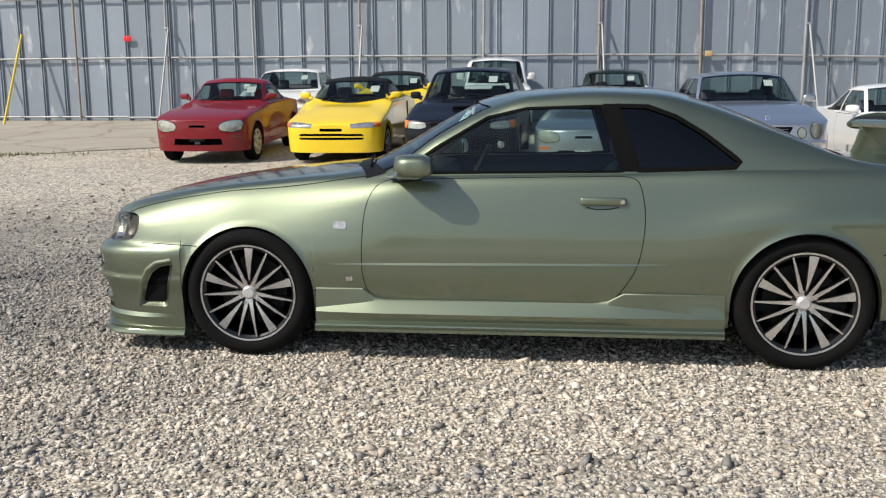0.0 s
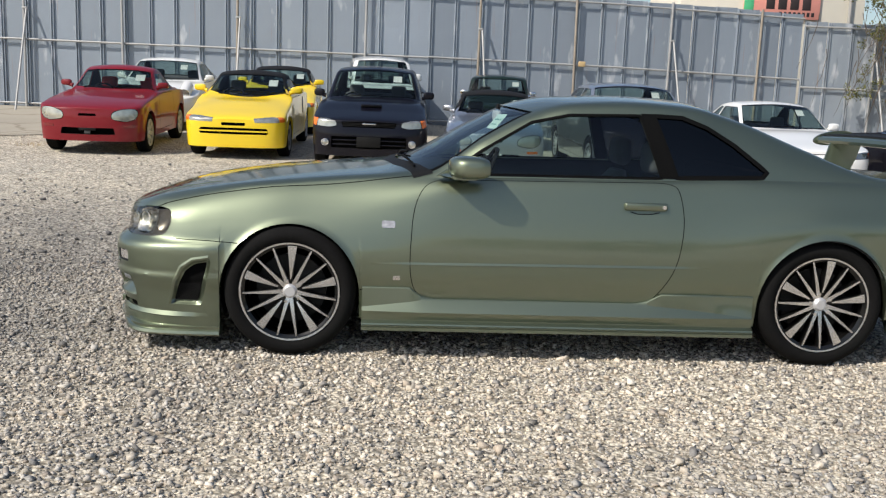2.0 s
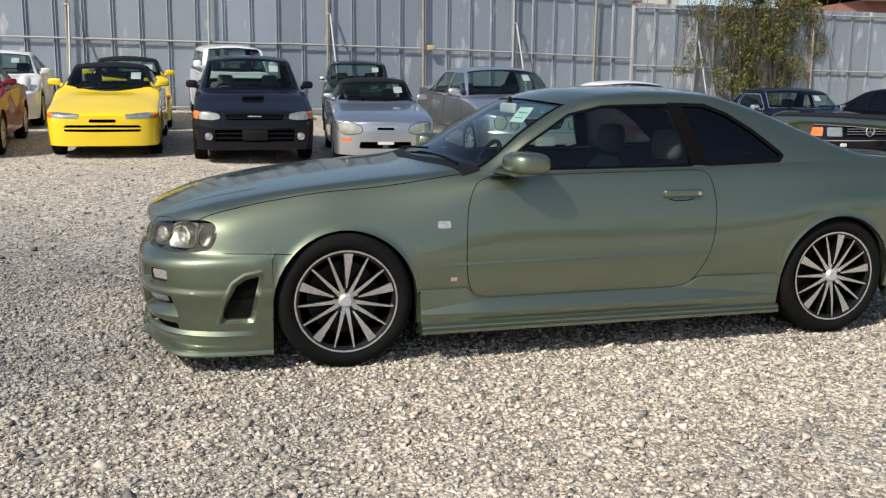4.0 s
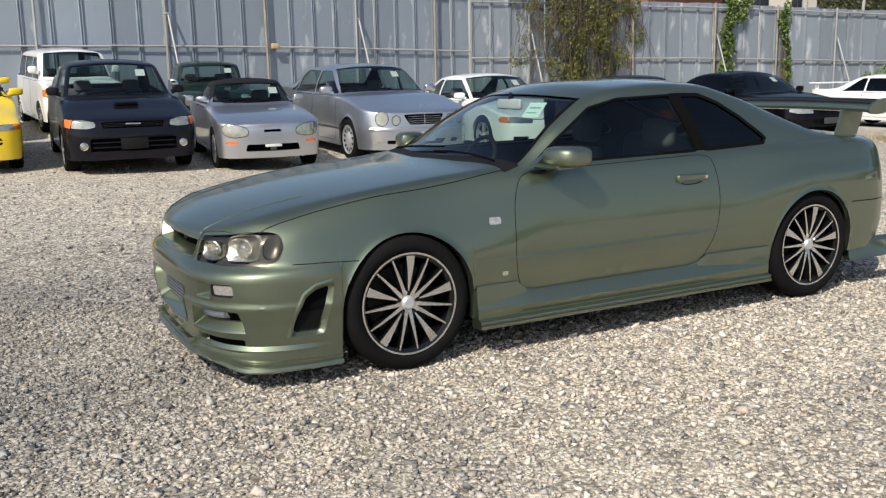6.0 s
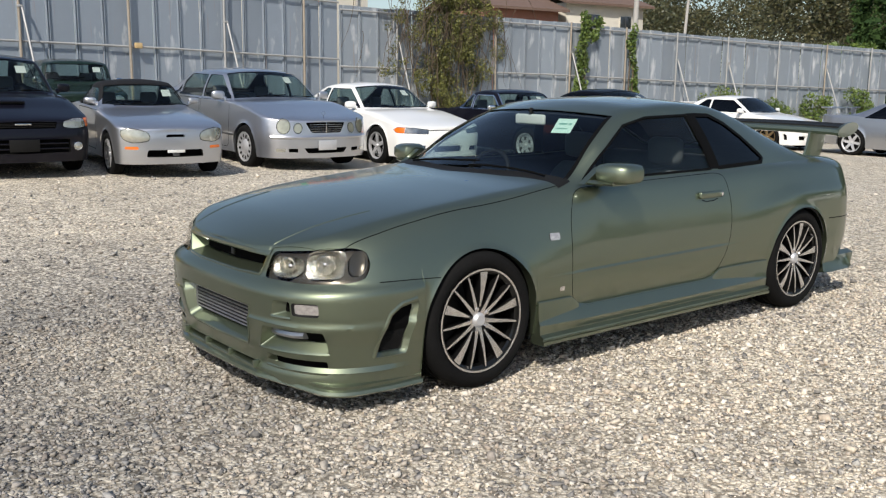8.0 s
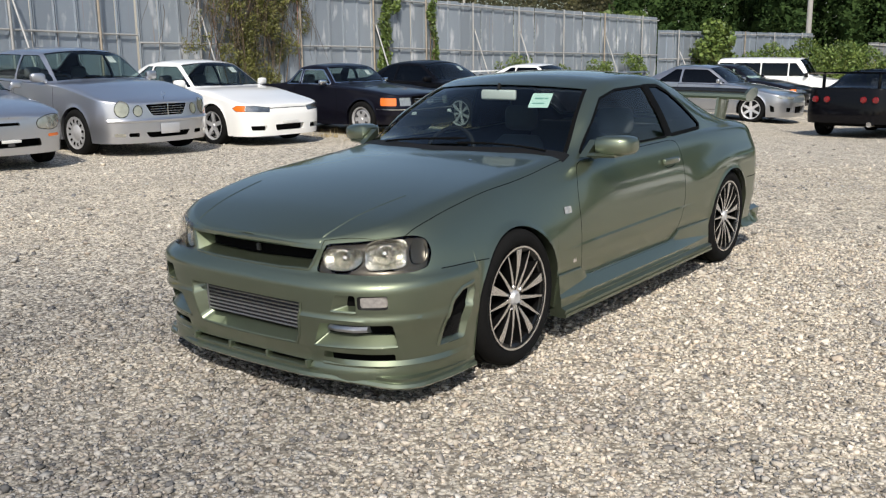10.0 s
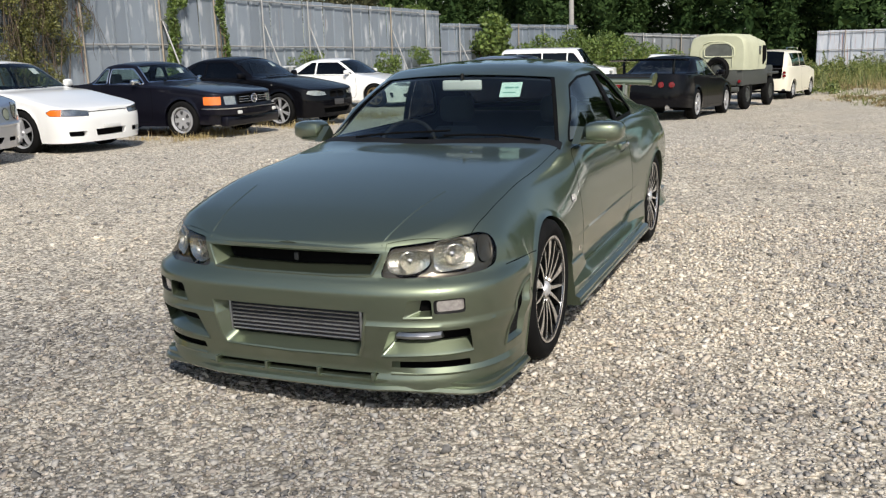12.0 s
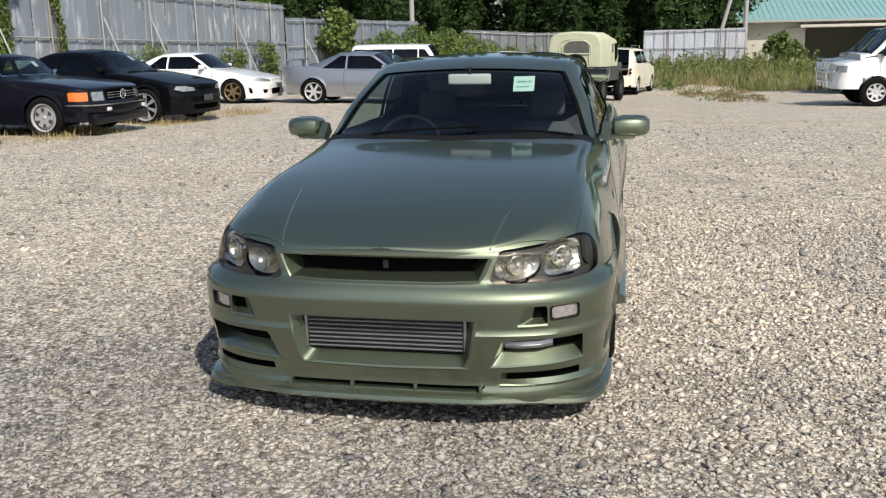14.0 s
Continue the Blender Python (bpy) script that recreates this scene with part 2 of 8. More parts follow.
class Shell:
    """Half a car body (y <= 0) from which parts are cut along outlines."""

    def __init__(self, s):
        self.s, self.bm = s, bmesh.new()
        self.id = self.bm.faces.layers.int.new("piece")
        self.count, self.left = 0, {}
        bm = self.bm
        W, xa, xr, xn, xt = s["w"], s["xa"], s["xr"], -s["fo"], s["wb"] + s["ro"]
        zs, zc, zr, yr = (curve(s[k]) for k in ("zs", "zc", "zr", "yr"))
        wx, side, nose, tail, zb0 = curve(s["wx"]), curve(s["side"]), curve(s["nose"]), curve(s["tail"]), curve(s["zb"])
        dx, ne = s.get("dx", 0.08), s.get("ne", 14)
        led, lift = curve(s.get("ledge", [(-1, 0.04), (4, 0.04)])), curve(s.get("lift", [(-1, 0.022), (4, 0.022)]))
        if "soft" in s:
            zs, wx, led, lift = (eased(f, s["soft"]) for f in (zs, wx, led, lift))
        plan = []
        for i in range(ne):
            a = math.pi / 2 * i / ne
            e = 2 / s["nf"]
            plan.append((xa - (xa - xn) * math.cos(a) ** e, math.sin(a) ** e, 0))
        xs = [xa + (xr - xa) * i / round((xr - xa) / dx) for i in range(round((xr - xa) / dx) + 1)]
        for c in (0, s["wb"]):
            xs = [x for x in xs if abs(abs(x - c) - s["ra"]) > 0.012]
            xs += [c + q * s["ra"] for q in (-1.004, -0.997, -0.97, -0.92, -0.84, 0.84, 0.92, 0.97, 0.997, 1.004)]
        plan += [(x, 1, 1) for x in sorted(xs)]
        for i in range(1, ne + 1):
            a = math.pi / 2 * i / ne
            e = 2 / s["nr"]
            plan.append((xr + (xt - xr) * math.sin(a) ** e, math.cos(a) ** e if i < ne else 0, 2))
        nz = s.get("nz", 10)
        square = curve(s["square"]) if "square" in s else None
        rows, runs = [], []
        for px, fy, zone in plan:
            zb = zb0(px)
            for c in (0, s["wb"]):
                if abs(px - c) < s["ra"]:
                    zb = max(zb, s["zw"] + math.sqrt(s["ra"] ** 2 - (px - c) ** 2))
            top = zs(px)
            col = []
            split = max(zb + 0.001, min(s["zw"] + s["ra"] + 0.006, top - 0.004))
            low = nz * 3 // 4
            for k in range(nz + 1):
                z = zb + (top - zb) * k / nz
                if "soft" in s:
                    z = zb + (split - zb) * k / low if k <= low else split + (top - split) * (k - low) / (nz - low)
                if zone == 0 and square:
                    n = square(z)
                    fy = max(0.0, 1 - ((xa - px) / (xa - xn)) ** n) ** (1 / n)
                x, y = px, -W * fy * wx(px) * side(z)
                if zone == 0 or px < xa:
                    x = xa + (px - xa) * nose(z)
                elif zone == 2:
                    x = xr + (px - xr) * tail(z)
                arch = s.get("flare", 0.0)
                for c in (0, s["wb"]):
                    d = math.hypot(px - c, z - s["zw"]) - s["ra"]
                    reach = s.get("reach", 0.06)
                    if arch and -0.01 < d < reach and zone == 1:
                        y -= arch * (1 - max(d, 0) / reach) ** 2
                if "bulge" in s:
                    y -= s["bulge"](px, z) * fy
                col.append((x, y, z))
            ys = [W * fy * wx(px) * side(z) + (s["bulge"](px, z) * fy if "bulge" in s else 0) for z in (top - 0.03, top)]
            runs.append((ys[1] - ys[0]) / 0.03)
            x0, y0, z0 = col[0]
            rows.append([(x0, y0 * 0.94, z0 + 0.002)] + col)
        self.rows = rows
        # the upper surface, from the shoulder to the middle
        tops = []
        nb, nc = s.get("nb", 6), s.get("nc", 7)
        for col, run in zip(rows, runs):
            x, y0, z0 = col[-1]
            h = abs(y0)
            r = min(yr(x), h * 0.82)
            zm, zrr = zc(x), zr(x)
            if h < 0.3 * W:
                zrr = min(zrr, z0 + (zm - z0) * 0.8)
            ledge = min(led(x), (h - r) * 0.8)
            B = (h - ledge, z0 + min(lift(x), max(0.0, (zrr - z0) * 0.85)))
            R, C = (r, zrr), (0, zm)
            pts = []
            up = B[1] - z0
            run = run if h > 0.3 * W else 0.0
            for i in range(1, 7):
                a, t = radians(72 * i / 6), i / 6
                if "soft" in s:
                    h0, h1, t0, t1 = (1 + 2 * t) * (1 - t) ** 2, (3 - 2 * t) * t * t, t * (1 - t) ** 2, (t - 1) * t * t
                    flat = 1 - smooth(0.5, 0.9, x)
                    pts.append((h * h0 + B[0] * h1 + 1.32 * up * run * t0 - (1.73 - 0.45 * flat) * ledge * t1, z0 * h0 + B[1] * h1 + 1.32 * up * t0 + (0.41 + 0.35 * flat) * up * t1))
                else:
                    pts.append((h - ledge * (1 - math.cos(a)) / 0.691, z0 + up * math.sin(a) / 0.951))
            bow = s.get("bow", 0.02) * min(1, max(0, (zrr - z0) / 0.3))
            for i in range(1, nb + 1):
                t = 0.93 * i / nb
                pts.append((B[0] + (R[0] - B[0]) * t + bow * math.sin(math.pi * t), B[1] + (R[1] - B[1]) * t))
            crown = lambda y: zrr + (zm - zrr) * (1 - (y / max(r, 1e-4)) ** 2)
            p1, p2 = pts[-1], (r * 0.9, crown(r * 0.9))
            pts.append(((p1[0] + p2[0]) / 4 + R[0] / 2, (p1[1] + p2[1]) / 4 + R[1] / 2))
            pts.append(p2)
            for i in range(1, nc + 1):
                y = r * 0.9 * (1 - i / nc)
                pts.append((y, crown(y)))
            tops.append([(x, -y, z) for y, z in pts])
        grid = [a + b for a, b in zip(rows, tops)]
        vs = [[bm.verts.new(p) for p in col] for col in grid]
        for a, b in zip(vs, vs[1:]):
            for i in range(len(a) - 1):
                bm.faces.new((a[i], b[i], b[i + 1], a[i + 1]))
        bmesh.ops.remove_doubles(bm, verts=bm.verts, dist=0.0004)
        bmesh.ops.dissolve_degenerate(bm, edges=bm.edges, dist=0.0002)
        for v in bm.verts:
            if abs(v.co.y) < 0.0006:
                v.co.y = 0
        bm.normal_update()
        self.refresh()

    def refresh(self):
        from_bm = self.bm.copy()
        self.full = from_bm
        from mathutils import bvhtree
        self.tree = bvhtree.BVHTree.FromBMesh(from_bm)

    def cut(self, way, poly, only=(0,), zone=None):
        """Cut along an outline; returns the piece number of what lies in it."""
        bm, lay = self.bm, self.id
        U, V, D = (Vector(a) for a in WAYS[way])
        if sum(p[0] * q[1] - q[0] * p[1] for p, q in zip(poly, poly[1:] + poly[:1])) < 0:
            poly = poly[::-1]
        u0, u1 = min(p[0] for p in poly) - 0.002, max(p[0] for p in poly) + 0.002
        v0, v1 = min(p[1] for p in poly) - 0.002, max(p[1] for p in poly) + 0.002

        def near():
            out = []
            for f in bm.faces:
                if f[lay] in only and f.normal.dot(D) > 0.05:
                    us, ws = [v.co.dot(U) for v in f.verts], [v.co.dot(V) for v in f.verts]
                    if max(us) > u0 and min(us) < u1 and max(ws) > v0 and min(ws) < v1:
                        mid = f.calc_center_median()
                        if (way not in "xh" or mid.x < 0.5) and (way not in "rk" or mid.x > 1.2) and (zone is None or zone(mid)):
                            out.append(f)
            return out
        live = set(near())
        for p, q in zip(poly, poly[1:] + poly[:1]):
            n = U * (q[1] - p[1]) - V * (q[0] - p[0])
            if n.length < 1e-7:
                continue
            co = U * p[0] + V * p[1]
            lo_u, hi_u, lo_v, hi_v = min(p[0], q[0]) - 0.03, max(p[0], q[0]) + 0.03, min(p[1], q[1]) - 0.03, max(p[1], q[1]) + 0.03
            pick = []
            for f in live:
                us, ws = [v.co.dot(U) for v in f.verts], [v.co.dot(V) for v in f.verts]
                if max(us) > lo_u and min(us) < hi_u and max(ws) > lo_v and min(ws) < hi_v:
                    ds = [(v.co - co).dot(n) for v in f.verts]
                    if min(ds) < 0 < max(ds):
                        pick.append(f)
            if not pick:
                continue
            geom = pick + list({e for f in pick for e in f.edges}) + list({v for f in pick for v in f.verts})
            ret = bmesh.ops.bisect_plane(bm, geom=geom, dist=1e-5, plane_co=co, plane_no=n.normalized())
            live = {f for f in live if f.is_valid} | {g for g in ret["geom"] if isinstance(g, bmesh.types.BMFace)}
        self.count += 1
        for f in live:
            c = f.calc_center_median()
            if inside(c.dot(U), c.dot(V), poly):
                f[lay] = self.count
        return self.count

    def faces(self, k):
        return [f for f in self.bm.faces if f[self.id] == k]

    def piece(self, k, push=0.0, depth=None, along=None, bevel=None):
        """Vertices, faces and material numbers of a piece, pushed along its normals; with a depth also as an open tub."""
        idx, V, F, M = {}, [], [], []
        fs = self.faces(k)
        for f in fs:
            for v in f.verts:
                if v not in idx:
                    idx[v] = len(V)
                    V.append(v.co + v.normal * push)
        n = len(V)
        if depth is None:
            return V, [[idx[v] for v in f.verts] for f in fs], [0] * len(fs)
        lo, hi = [min(v.co[i] for v in idx) for i in range(3)], [max(v.co[i] for v in idx) for i in range(3)]
        for v in list(idx):
            p = v.co + (Vector(along) * depth if along else -v.normal * depth)
            if bevel:
                # the floor is smaller than the mouth: (outer, inner, low, high) margins
                o, i, b, t = bevel
                p.y = lo[1] + o + (p.y - lo[1]) * (hi[1] - lo[1] - o - i) / (hi[1] - lo[1])
                p.z = lo[2] + b + (v.co.z - lo[2]) * (hi[2] - lo[2] - b - t) / (hi[2] - lo[2])
            if abs(v.co.y) < 1e-5:
                p.y = 0
            V.append(p)
        own = set(fs)
        for f in fs:
            F.append([idx[v] + n for v in f.verts])
            M.append(1)
            for l in f.loops:
                e = l.edge
                if sum(g in own for g in e.link_faces) == 1:
                    a, b = l.vert, l.link_loop_next.vert
                    if abs(a.co.y) < 1e-5 and abs(b.co.y) < 1e-5:
                        continue
                    F.append([idx[a], idx[b], idx[b] + n, idx[a] + n])
                    M.append(0)
        return V, F, M

    def sunk(self, k, way, poly, gap, depth, along=None):
        """A piece pressed in to a depth within an outline, rising to the body over a gap round it."""
        U, W, D = (Vector(a) for a in WAYS[way])
        V, F, M = self.piece(k)
        for p in V:
            u, v = p.dot(U), p.dot(W)
            q = 1.0 if inside(u, v, poly) else max(0.0, 1 - gap_to(u, v, poly) / gap)
            p += (Vector(along) if along else -D) * depth * smooth(0, 1, q)
        return V, F, M

    def bowl(self, k, way, c, ru, rv, depth, along, back):
        """A piece as a hollow reflector: deepest at its centre c."""
        U, W, D = (Vector(a) for a in WAYS[way])
        V, F, M = self.piece(k)
        for p in V:
            q = min(1.0, math.hypot((p.dot(U) - c[0]) / ru, (p.dot(W) - c[1]) / rv))
            p += Vector(along) * (back + depth * (1 - q * q))
        return V, F, M

    def drape(self, way, pts, width=0.005, proud=0.0009, step=0.025, ledge=False):
        """A narrow strip laid on the body along a line."""
        U, Vv, D = (Vector(a) for a in WAYS[way])
        line = []
        for (a, b), (c, d) in zip(pts, pts[1:]):
            k = max(1, round(math.hypot(c - a, d - b) / step))
            line += [(a + (c - a) * i / k, b + (d - b) * i / k) for i in range(k)]
        line.append(pts[-1])
        hits = []
        for u, v in line:
            p, nrm, _, _ = self.tree.ray_cast(U * u + Vv * v + D * 6, -D)
            if p:
                hits.append((p, nrm))
        V, F = [], []
        for i, (p, nrm) in enumerate(hits):
            t = hits[min(i + 1, len(hits) - 1)][0] - hits[max(i - 1, 0)][0]
            s = t.cross(nrm)
            if s.length < 1e-6:
                s = Vector((0, 0, 1))
            s = s.normalized() * width / 2
            if ledge:
                s = s if s.z > 0 else -s
                k = min(1, 5 * i / len(hits), 5 * (len(hits) - 1 - i) / len(hits))
                V += [p + s + nrm * 0.0003, p - s * 0.85 + nrm * (proud * k + 0.0004), p - s + nrm * 0.0003]
            else:
                V += [p + s + nrm * proud * 0.3, p + nrm * proud, p - s + nrm * proud * 0.3]
            if i:
                b = 3 * i
                F += [[b - 3, b, b + 1, b - 2], [b - 2, b + 1, b + 2, b - 1]]
        return V, F, [0] * len(F)


def halves(data, name, mats, parent, label="", middle=True, smooth=35, shadow=True):
    """Both halves of a piece: as one mesh across the middle, or as two meshes, one on each side."""
    V, F, M = data
    if not F:
        return []
    out = []
    for sign in ((0,) if middle else (1, -1)):
        VV = [tuple(v) for v in V] if sign >= 0 else []
        FF = [list(f) for f in F] if sign >= 0 else []
        MM = list(M) if sign >= 0 else []
        if sign <= 0:
            n = len(VV)
            VV += [(v[0], -v[1], v[2]) for v in V]
            FF += [[n + i for i in reversed(f)] for f in F]
            MM += M
        me = bpy.data.meshes.new(name)
        me.from_pydata(VV, [], FF)
        me.polygons.foreach_set("material_index", MM)
        if sign == 0:
            bm = bmesh.new()
            bm.from_mesh(me)
            bmesh.ops.remove_doubles(bm, verts=[v for v in bm.verts if abs(v.co.y) < 1e-4], dist=0.0003)
            bm.to_mesh(me)
            bm.free()
        ob = finish_mesh(me, name, mats, parent, label, smooth)
        ob.visible_shadow = shadow
        out.append(ob)
    return out


# ---- wheels ----
def tyre_mesh(R, r, w):
    p = [(r, -w * 0.42), (r + 0.012, -w * 0.49), ((R + r) / 2, -w * 0.52), (R - 0.022, -w * 0.485), (R - 0.006, -w * 0.42), (R, -w * 0.33)]
    for g in (-0.2, 0.0, 0.2):
        p += [(R + 0.001, w * (g - 0.035)), (R - 0.007, w * (g - 0.03)), (R - 0.007, w * (g + 0.03)), (R + 0.001, w * (g + 0.035))]
    p += [(R, w * 0.33), (R - 0.006, w * 0.42), (R - 0.022, w * 0.485), ((R + r) / 2, w * 0.52), (r + 0.012, w * 0.49), (r, w * 0.42)]
    return lathe(bmesh.new(), p, 48)


def spoke(bm, a, r0, r1, w0, w1, y0, y1, t=0.02):
    """One spoke at the angle a, with widths and offsets at the hub and at the rim."""
    c, s = math.cos(a), math.sin(a)
    rings = []
    for k in range(5):
        q = k / 4
        r, w = r0 + (r1 - r0) * q, (w0 + (w1 - w0) * q) / 2
        y = y0 + (y1 - y0) * q - 0.006 * math.sin(math.pi * q)
        rings.append([(r * c - u * s, y + d, r * s + u * c) for u, d in ((-w, 0), (w, 0), (w * 0.8, t), (-w * 0.8, t))])
    return loft(bm, rings)


def wheel(parent, x, y, R, r, w, style="five", rim=SILVERRIM, face=None, turn=0.0, n=5):
    """A wheel whose outer face looks to -y (or to +y for y > 0)."""
    m = pose(x, y, R, 0, 0, 0 if y < 0 else 180) @ pose(0, 0, 0, 0, turn, 0)
    wh = part("wheel", tyre_mesh(R, r, w), RUBBER, parent, "black tyre on a cast wheel", 50, m)
    if face and style == "fan":
        part("rim_lip", lathe(bmesh.new(), [(r - 0.006, -w * 0.445), (r - 0.005, -w * 0.485), (r + 0.004, -w * 0.49), (r + 0.004, -w * 0.46)], 56), face, wh, "polished rim lip")
    bm = lathe(bmesh.new(), [(r - 0.012, -w * 0.47), (r + 0.004, -w * 0.49), (r + 0.004, -w * 0.46), (r - 0.02, -w * 0.40), (r - 0.03, w * 0.1), (r - 0.02, w * 0.45)], 48)
    part("rim", bm, rim if style == "fan" else face or rim, wh)
    part("brake_disc", lathe(bmesh.new(), [(0.05, -0.01), (r * 0.72, -0.01), (r * 0.72, 0.015), (0.05, 0.015)], 28), DISC, wh)
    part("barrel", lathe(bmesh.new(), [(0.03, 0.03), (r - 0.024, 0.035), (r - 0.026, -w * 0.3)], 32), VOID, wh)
    yo = -w * 0.43
    if style == "fan":
        for k in range(15):
            a = 2 * math.pi * k / 15 + math.pi / 2
            wide = k % 3 == 0
            b = spoke(bmesh.new(), a, 0.058 if wide else 0.03, r - 0.004, 0.005 if wide else 0.021, 0.046 if wide else 0.007, yo + 0.010, yo - 0.006, 0.003)
            part("spoke", b, face, wh, "machined spoke face", 20)
            b = spoke(bmesh.new(), a, 0.03, r - 0.008, 0.012 if wide else 0.019, 0.042 if wide else 0.007, yo + 0.0145, yo - 0.0015, 0.05)
            part("spoke_back", b, rim, wh, "gloss black spoke", 20)
    elif style == "steel":
        part("wheel_cover", lathe(bmesh.new(), [(0.0, yo - 0.015), (r * 0.35, yo - 0.01), (r * 0.5, yo + 0.012), (r * 0.8, yo), (r - 0.01, yo)], 28), rim, wh)
        for k in range(12):
            b = spoke(bmesh.new(), k * math.pi / 6, r * 0.62, r * 0.85, 0.028, 0.036, yo - 0.004, yo - 0.006, 0.004)
            part("slot", b, VOID, wh)
    elif style == "dish":
        part("centre_disc", lathe(bmesh.new(), [(0.0, yo + 0.01), (r * 0.55, yo + 0.012), (r * 0.72, yo + 0.004), (r * 0.76, yo + 0.03), (r - 0.02, yo + 0.045)], 32), rim, wh)
        for k in range(n):
            b = spoke(bmesh.new(), (k + 0.5) * 2 * math.pi / n, r * 0.42, r * 0.70, 0.03, 0.07, yo - 0.0, yo + 0.002, 0.006)
            part("slot", b, TRIM, wh)
    else:
        for k in range(n):
            a = 2 * math.pi * k / n + math.pi / 2
            if style == "twin":
                for d in (-0.09, 0.09):
                    part("spoke", spoke(bmesh.new(), a + d, 0.04, r - 0.008, 0.024, 0.026, yo + 0.015, yo, 0.03), rim, wh)
            else:
                part("spoke", spoke(bmesh.new(), a, 0.03, r - 0.008, 0.07, 0.055, yo + 0.015, yo, 0.03), rim, wh)
    part("hub", lathe(bmesh.new(), [(0.0, yo - 0.004), (0.024, yo - 0.004), (0.031, yo + 0.002), (0.036, yo + 0.012), (0.040, yo + 0.03)], 20), SILVERRIM if style == "fan" else face or rim, wh)
    if style == "fan":
        for k in range(5):
            a = 2 * math.pi * (k + 0.5) / 5
            part("nut", lathe(bmesh.new(), [(0, yo + 0.002), (0.009, yo + 0.002), (0.010, yo + 0.03)], 6, "y", (0.055 * math.cos(a), 0, 0.055 * math.sin(a))), CHROME, wh)
    return wh


# ---- cabins ----
def seat(parent, x, y, z, mat_=SEATM):
    """One front seat: cushion, backrest and headrest."""
    b = box(x - 0.24, x + 0.26, y - 0.23, y + 0.23, z, z + 0.15, 0.05, 3)
    part("seat_cushion", b, mat_, parent)
    bm = bmesh.new()
    rings = []
    for q, w, d in ((0, 0.22, 0.07), (0.25, 0.25, 0.08), (0.6, 0.25, 0.07), (0.9, 0.19, 0.055), (1, 0.14, 0.03)):
        cx, cz = x + 0.24 + 0.22 * q, z + 0.08 + 0.52 * q
        rings.append([(cx + d * math.cos(t), y + w * (abs(math.sin(t)) ** 0.6) * (1 if math.sin(t) > 0 else -1), cz) for t in (2 * math.pi * k / 16 for k in range(16))])
    part("seat_back", loft(bm, rings), mat_, parent)
    part("headrest", box(x + 0.42, x + 0.52, y - 0.12, y + 0.12, z + 0.63, z + 0.80, 0.045, 3), mat_, parent)


def steering(parent, x, y, z):
    bm = bmesh.new()
    pts = [Vector((0, 0.18 * math.cos(t), 0.18 * math.sin(t))) for t in (2 * math.pi * k / 28 for k in range(29))]
    rot = Euler((0, radians(25), 0)).to_matrix()
    tube(bm, [rot @ p + Vector((x, y, z)) for p in pts], 0.014, 8)
    for a in (0.3, math.pi - 0.3, -math.pi / 2):
        tube(bm, [Vector((x, y, z)), rot @ Vector((0, 0.17 * math.cos(a), 0.17 * math.sin(a))) + Vector((x, y, z))], 0.012, 6)
    lathe(bm, [(0, -0.02), (0.05, -0.015), (0.055, 0.03)], 14, "x", (x, y, z))
    part("steering_wheel", bm, DARK, parent)


def cabin(parent, s, seat_mat=SEATM, rear=True):
    """Dashboard, seats, wheel and floor inside the glass."""
    cx, zb, w = s["cowl"], s["zbelt"], s["w"]
    b = bmesh.new()
    prof = [(cx + 0.06, zb - 0.32), (cx + 0.04, zb - 0.05), (cx + 0.30, zb + 0.0), (cx + 0.42, zb - 0.02), (cx + 0.46, zb - 0.10), (cx + 0.40, zb - 0.34)]
    loft(b, [[(x, y, z) for x, z in prof] for y in (-w * 0.84, -w * 0.3, w * 0.3, w * 0.84)])
    part("dashboard", b, DARK, parent)
    sx = s.get("seatx", cx + 0.95)
    for y in (-0.36, 0.36):
        seat(parent, sx, y * w / 0.86, zb - 0.62, seat_mat)
    steering(parent, cx + 0.58, 0.36 * w / 0.86, zb - 0.085)
    if rear and s["rg"] - sx > 1.0:
        part("rear_bench", box(s["rg"] - 0.62, s["rg"] - 0.42, -w * 0.7, w * 0.7, zb - 0.5, zb + 0.04, 0.06, 3), seat_mat, parent)
        part("rear_shelf", box(s["rg"] - 0.45, s["rg"] + 0.02, -w * 0.72, w * 0.72, zb - 0.05, zb - 0.02, 0.01), INNER, parent)
    part("cabin_floor", box(cx - 0.05, s["rg"], -w * 0.88, w * 0.88, s["sill"] + 0.06, s["sill"] + 0.12, 0.02), INNER, parent)


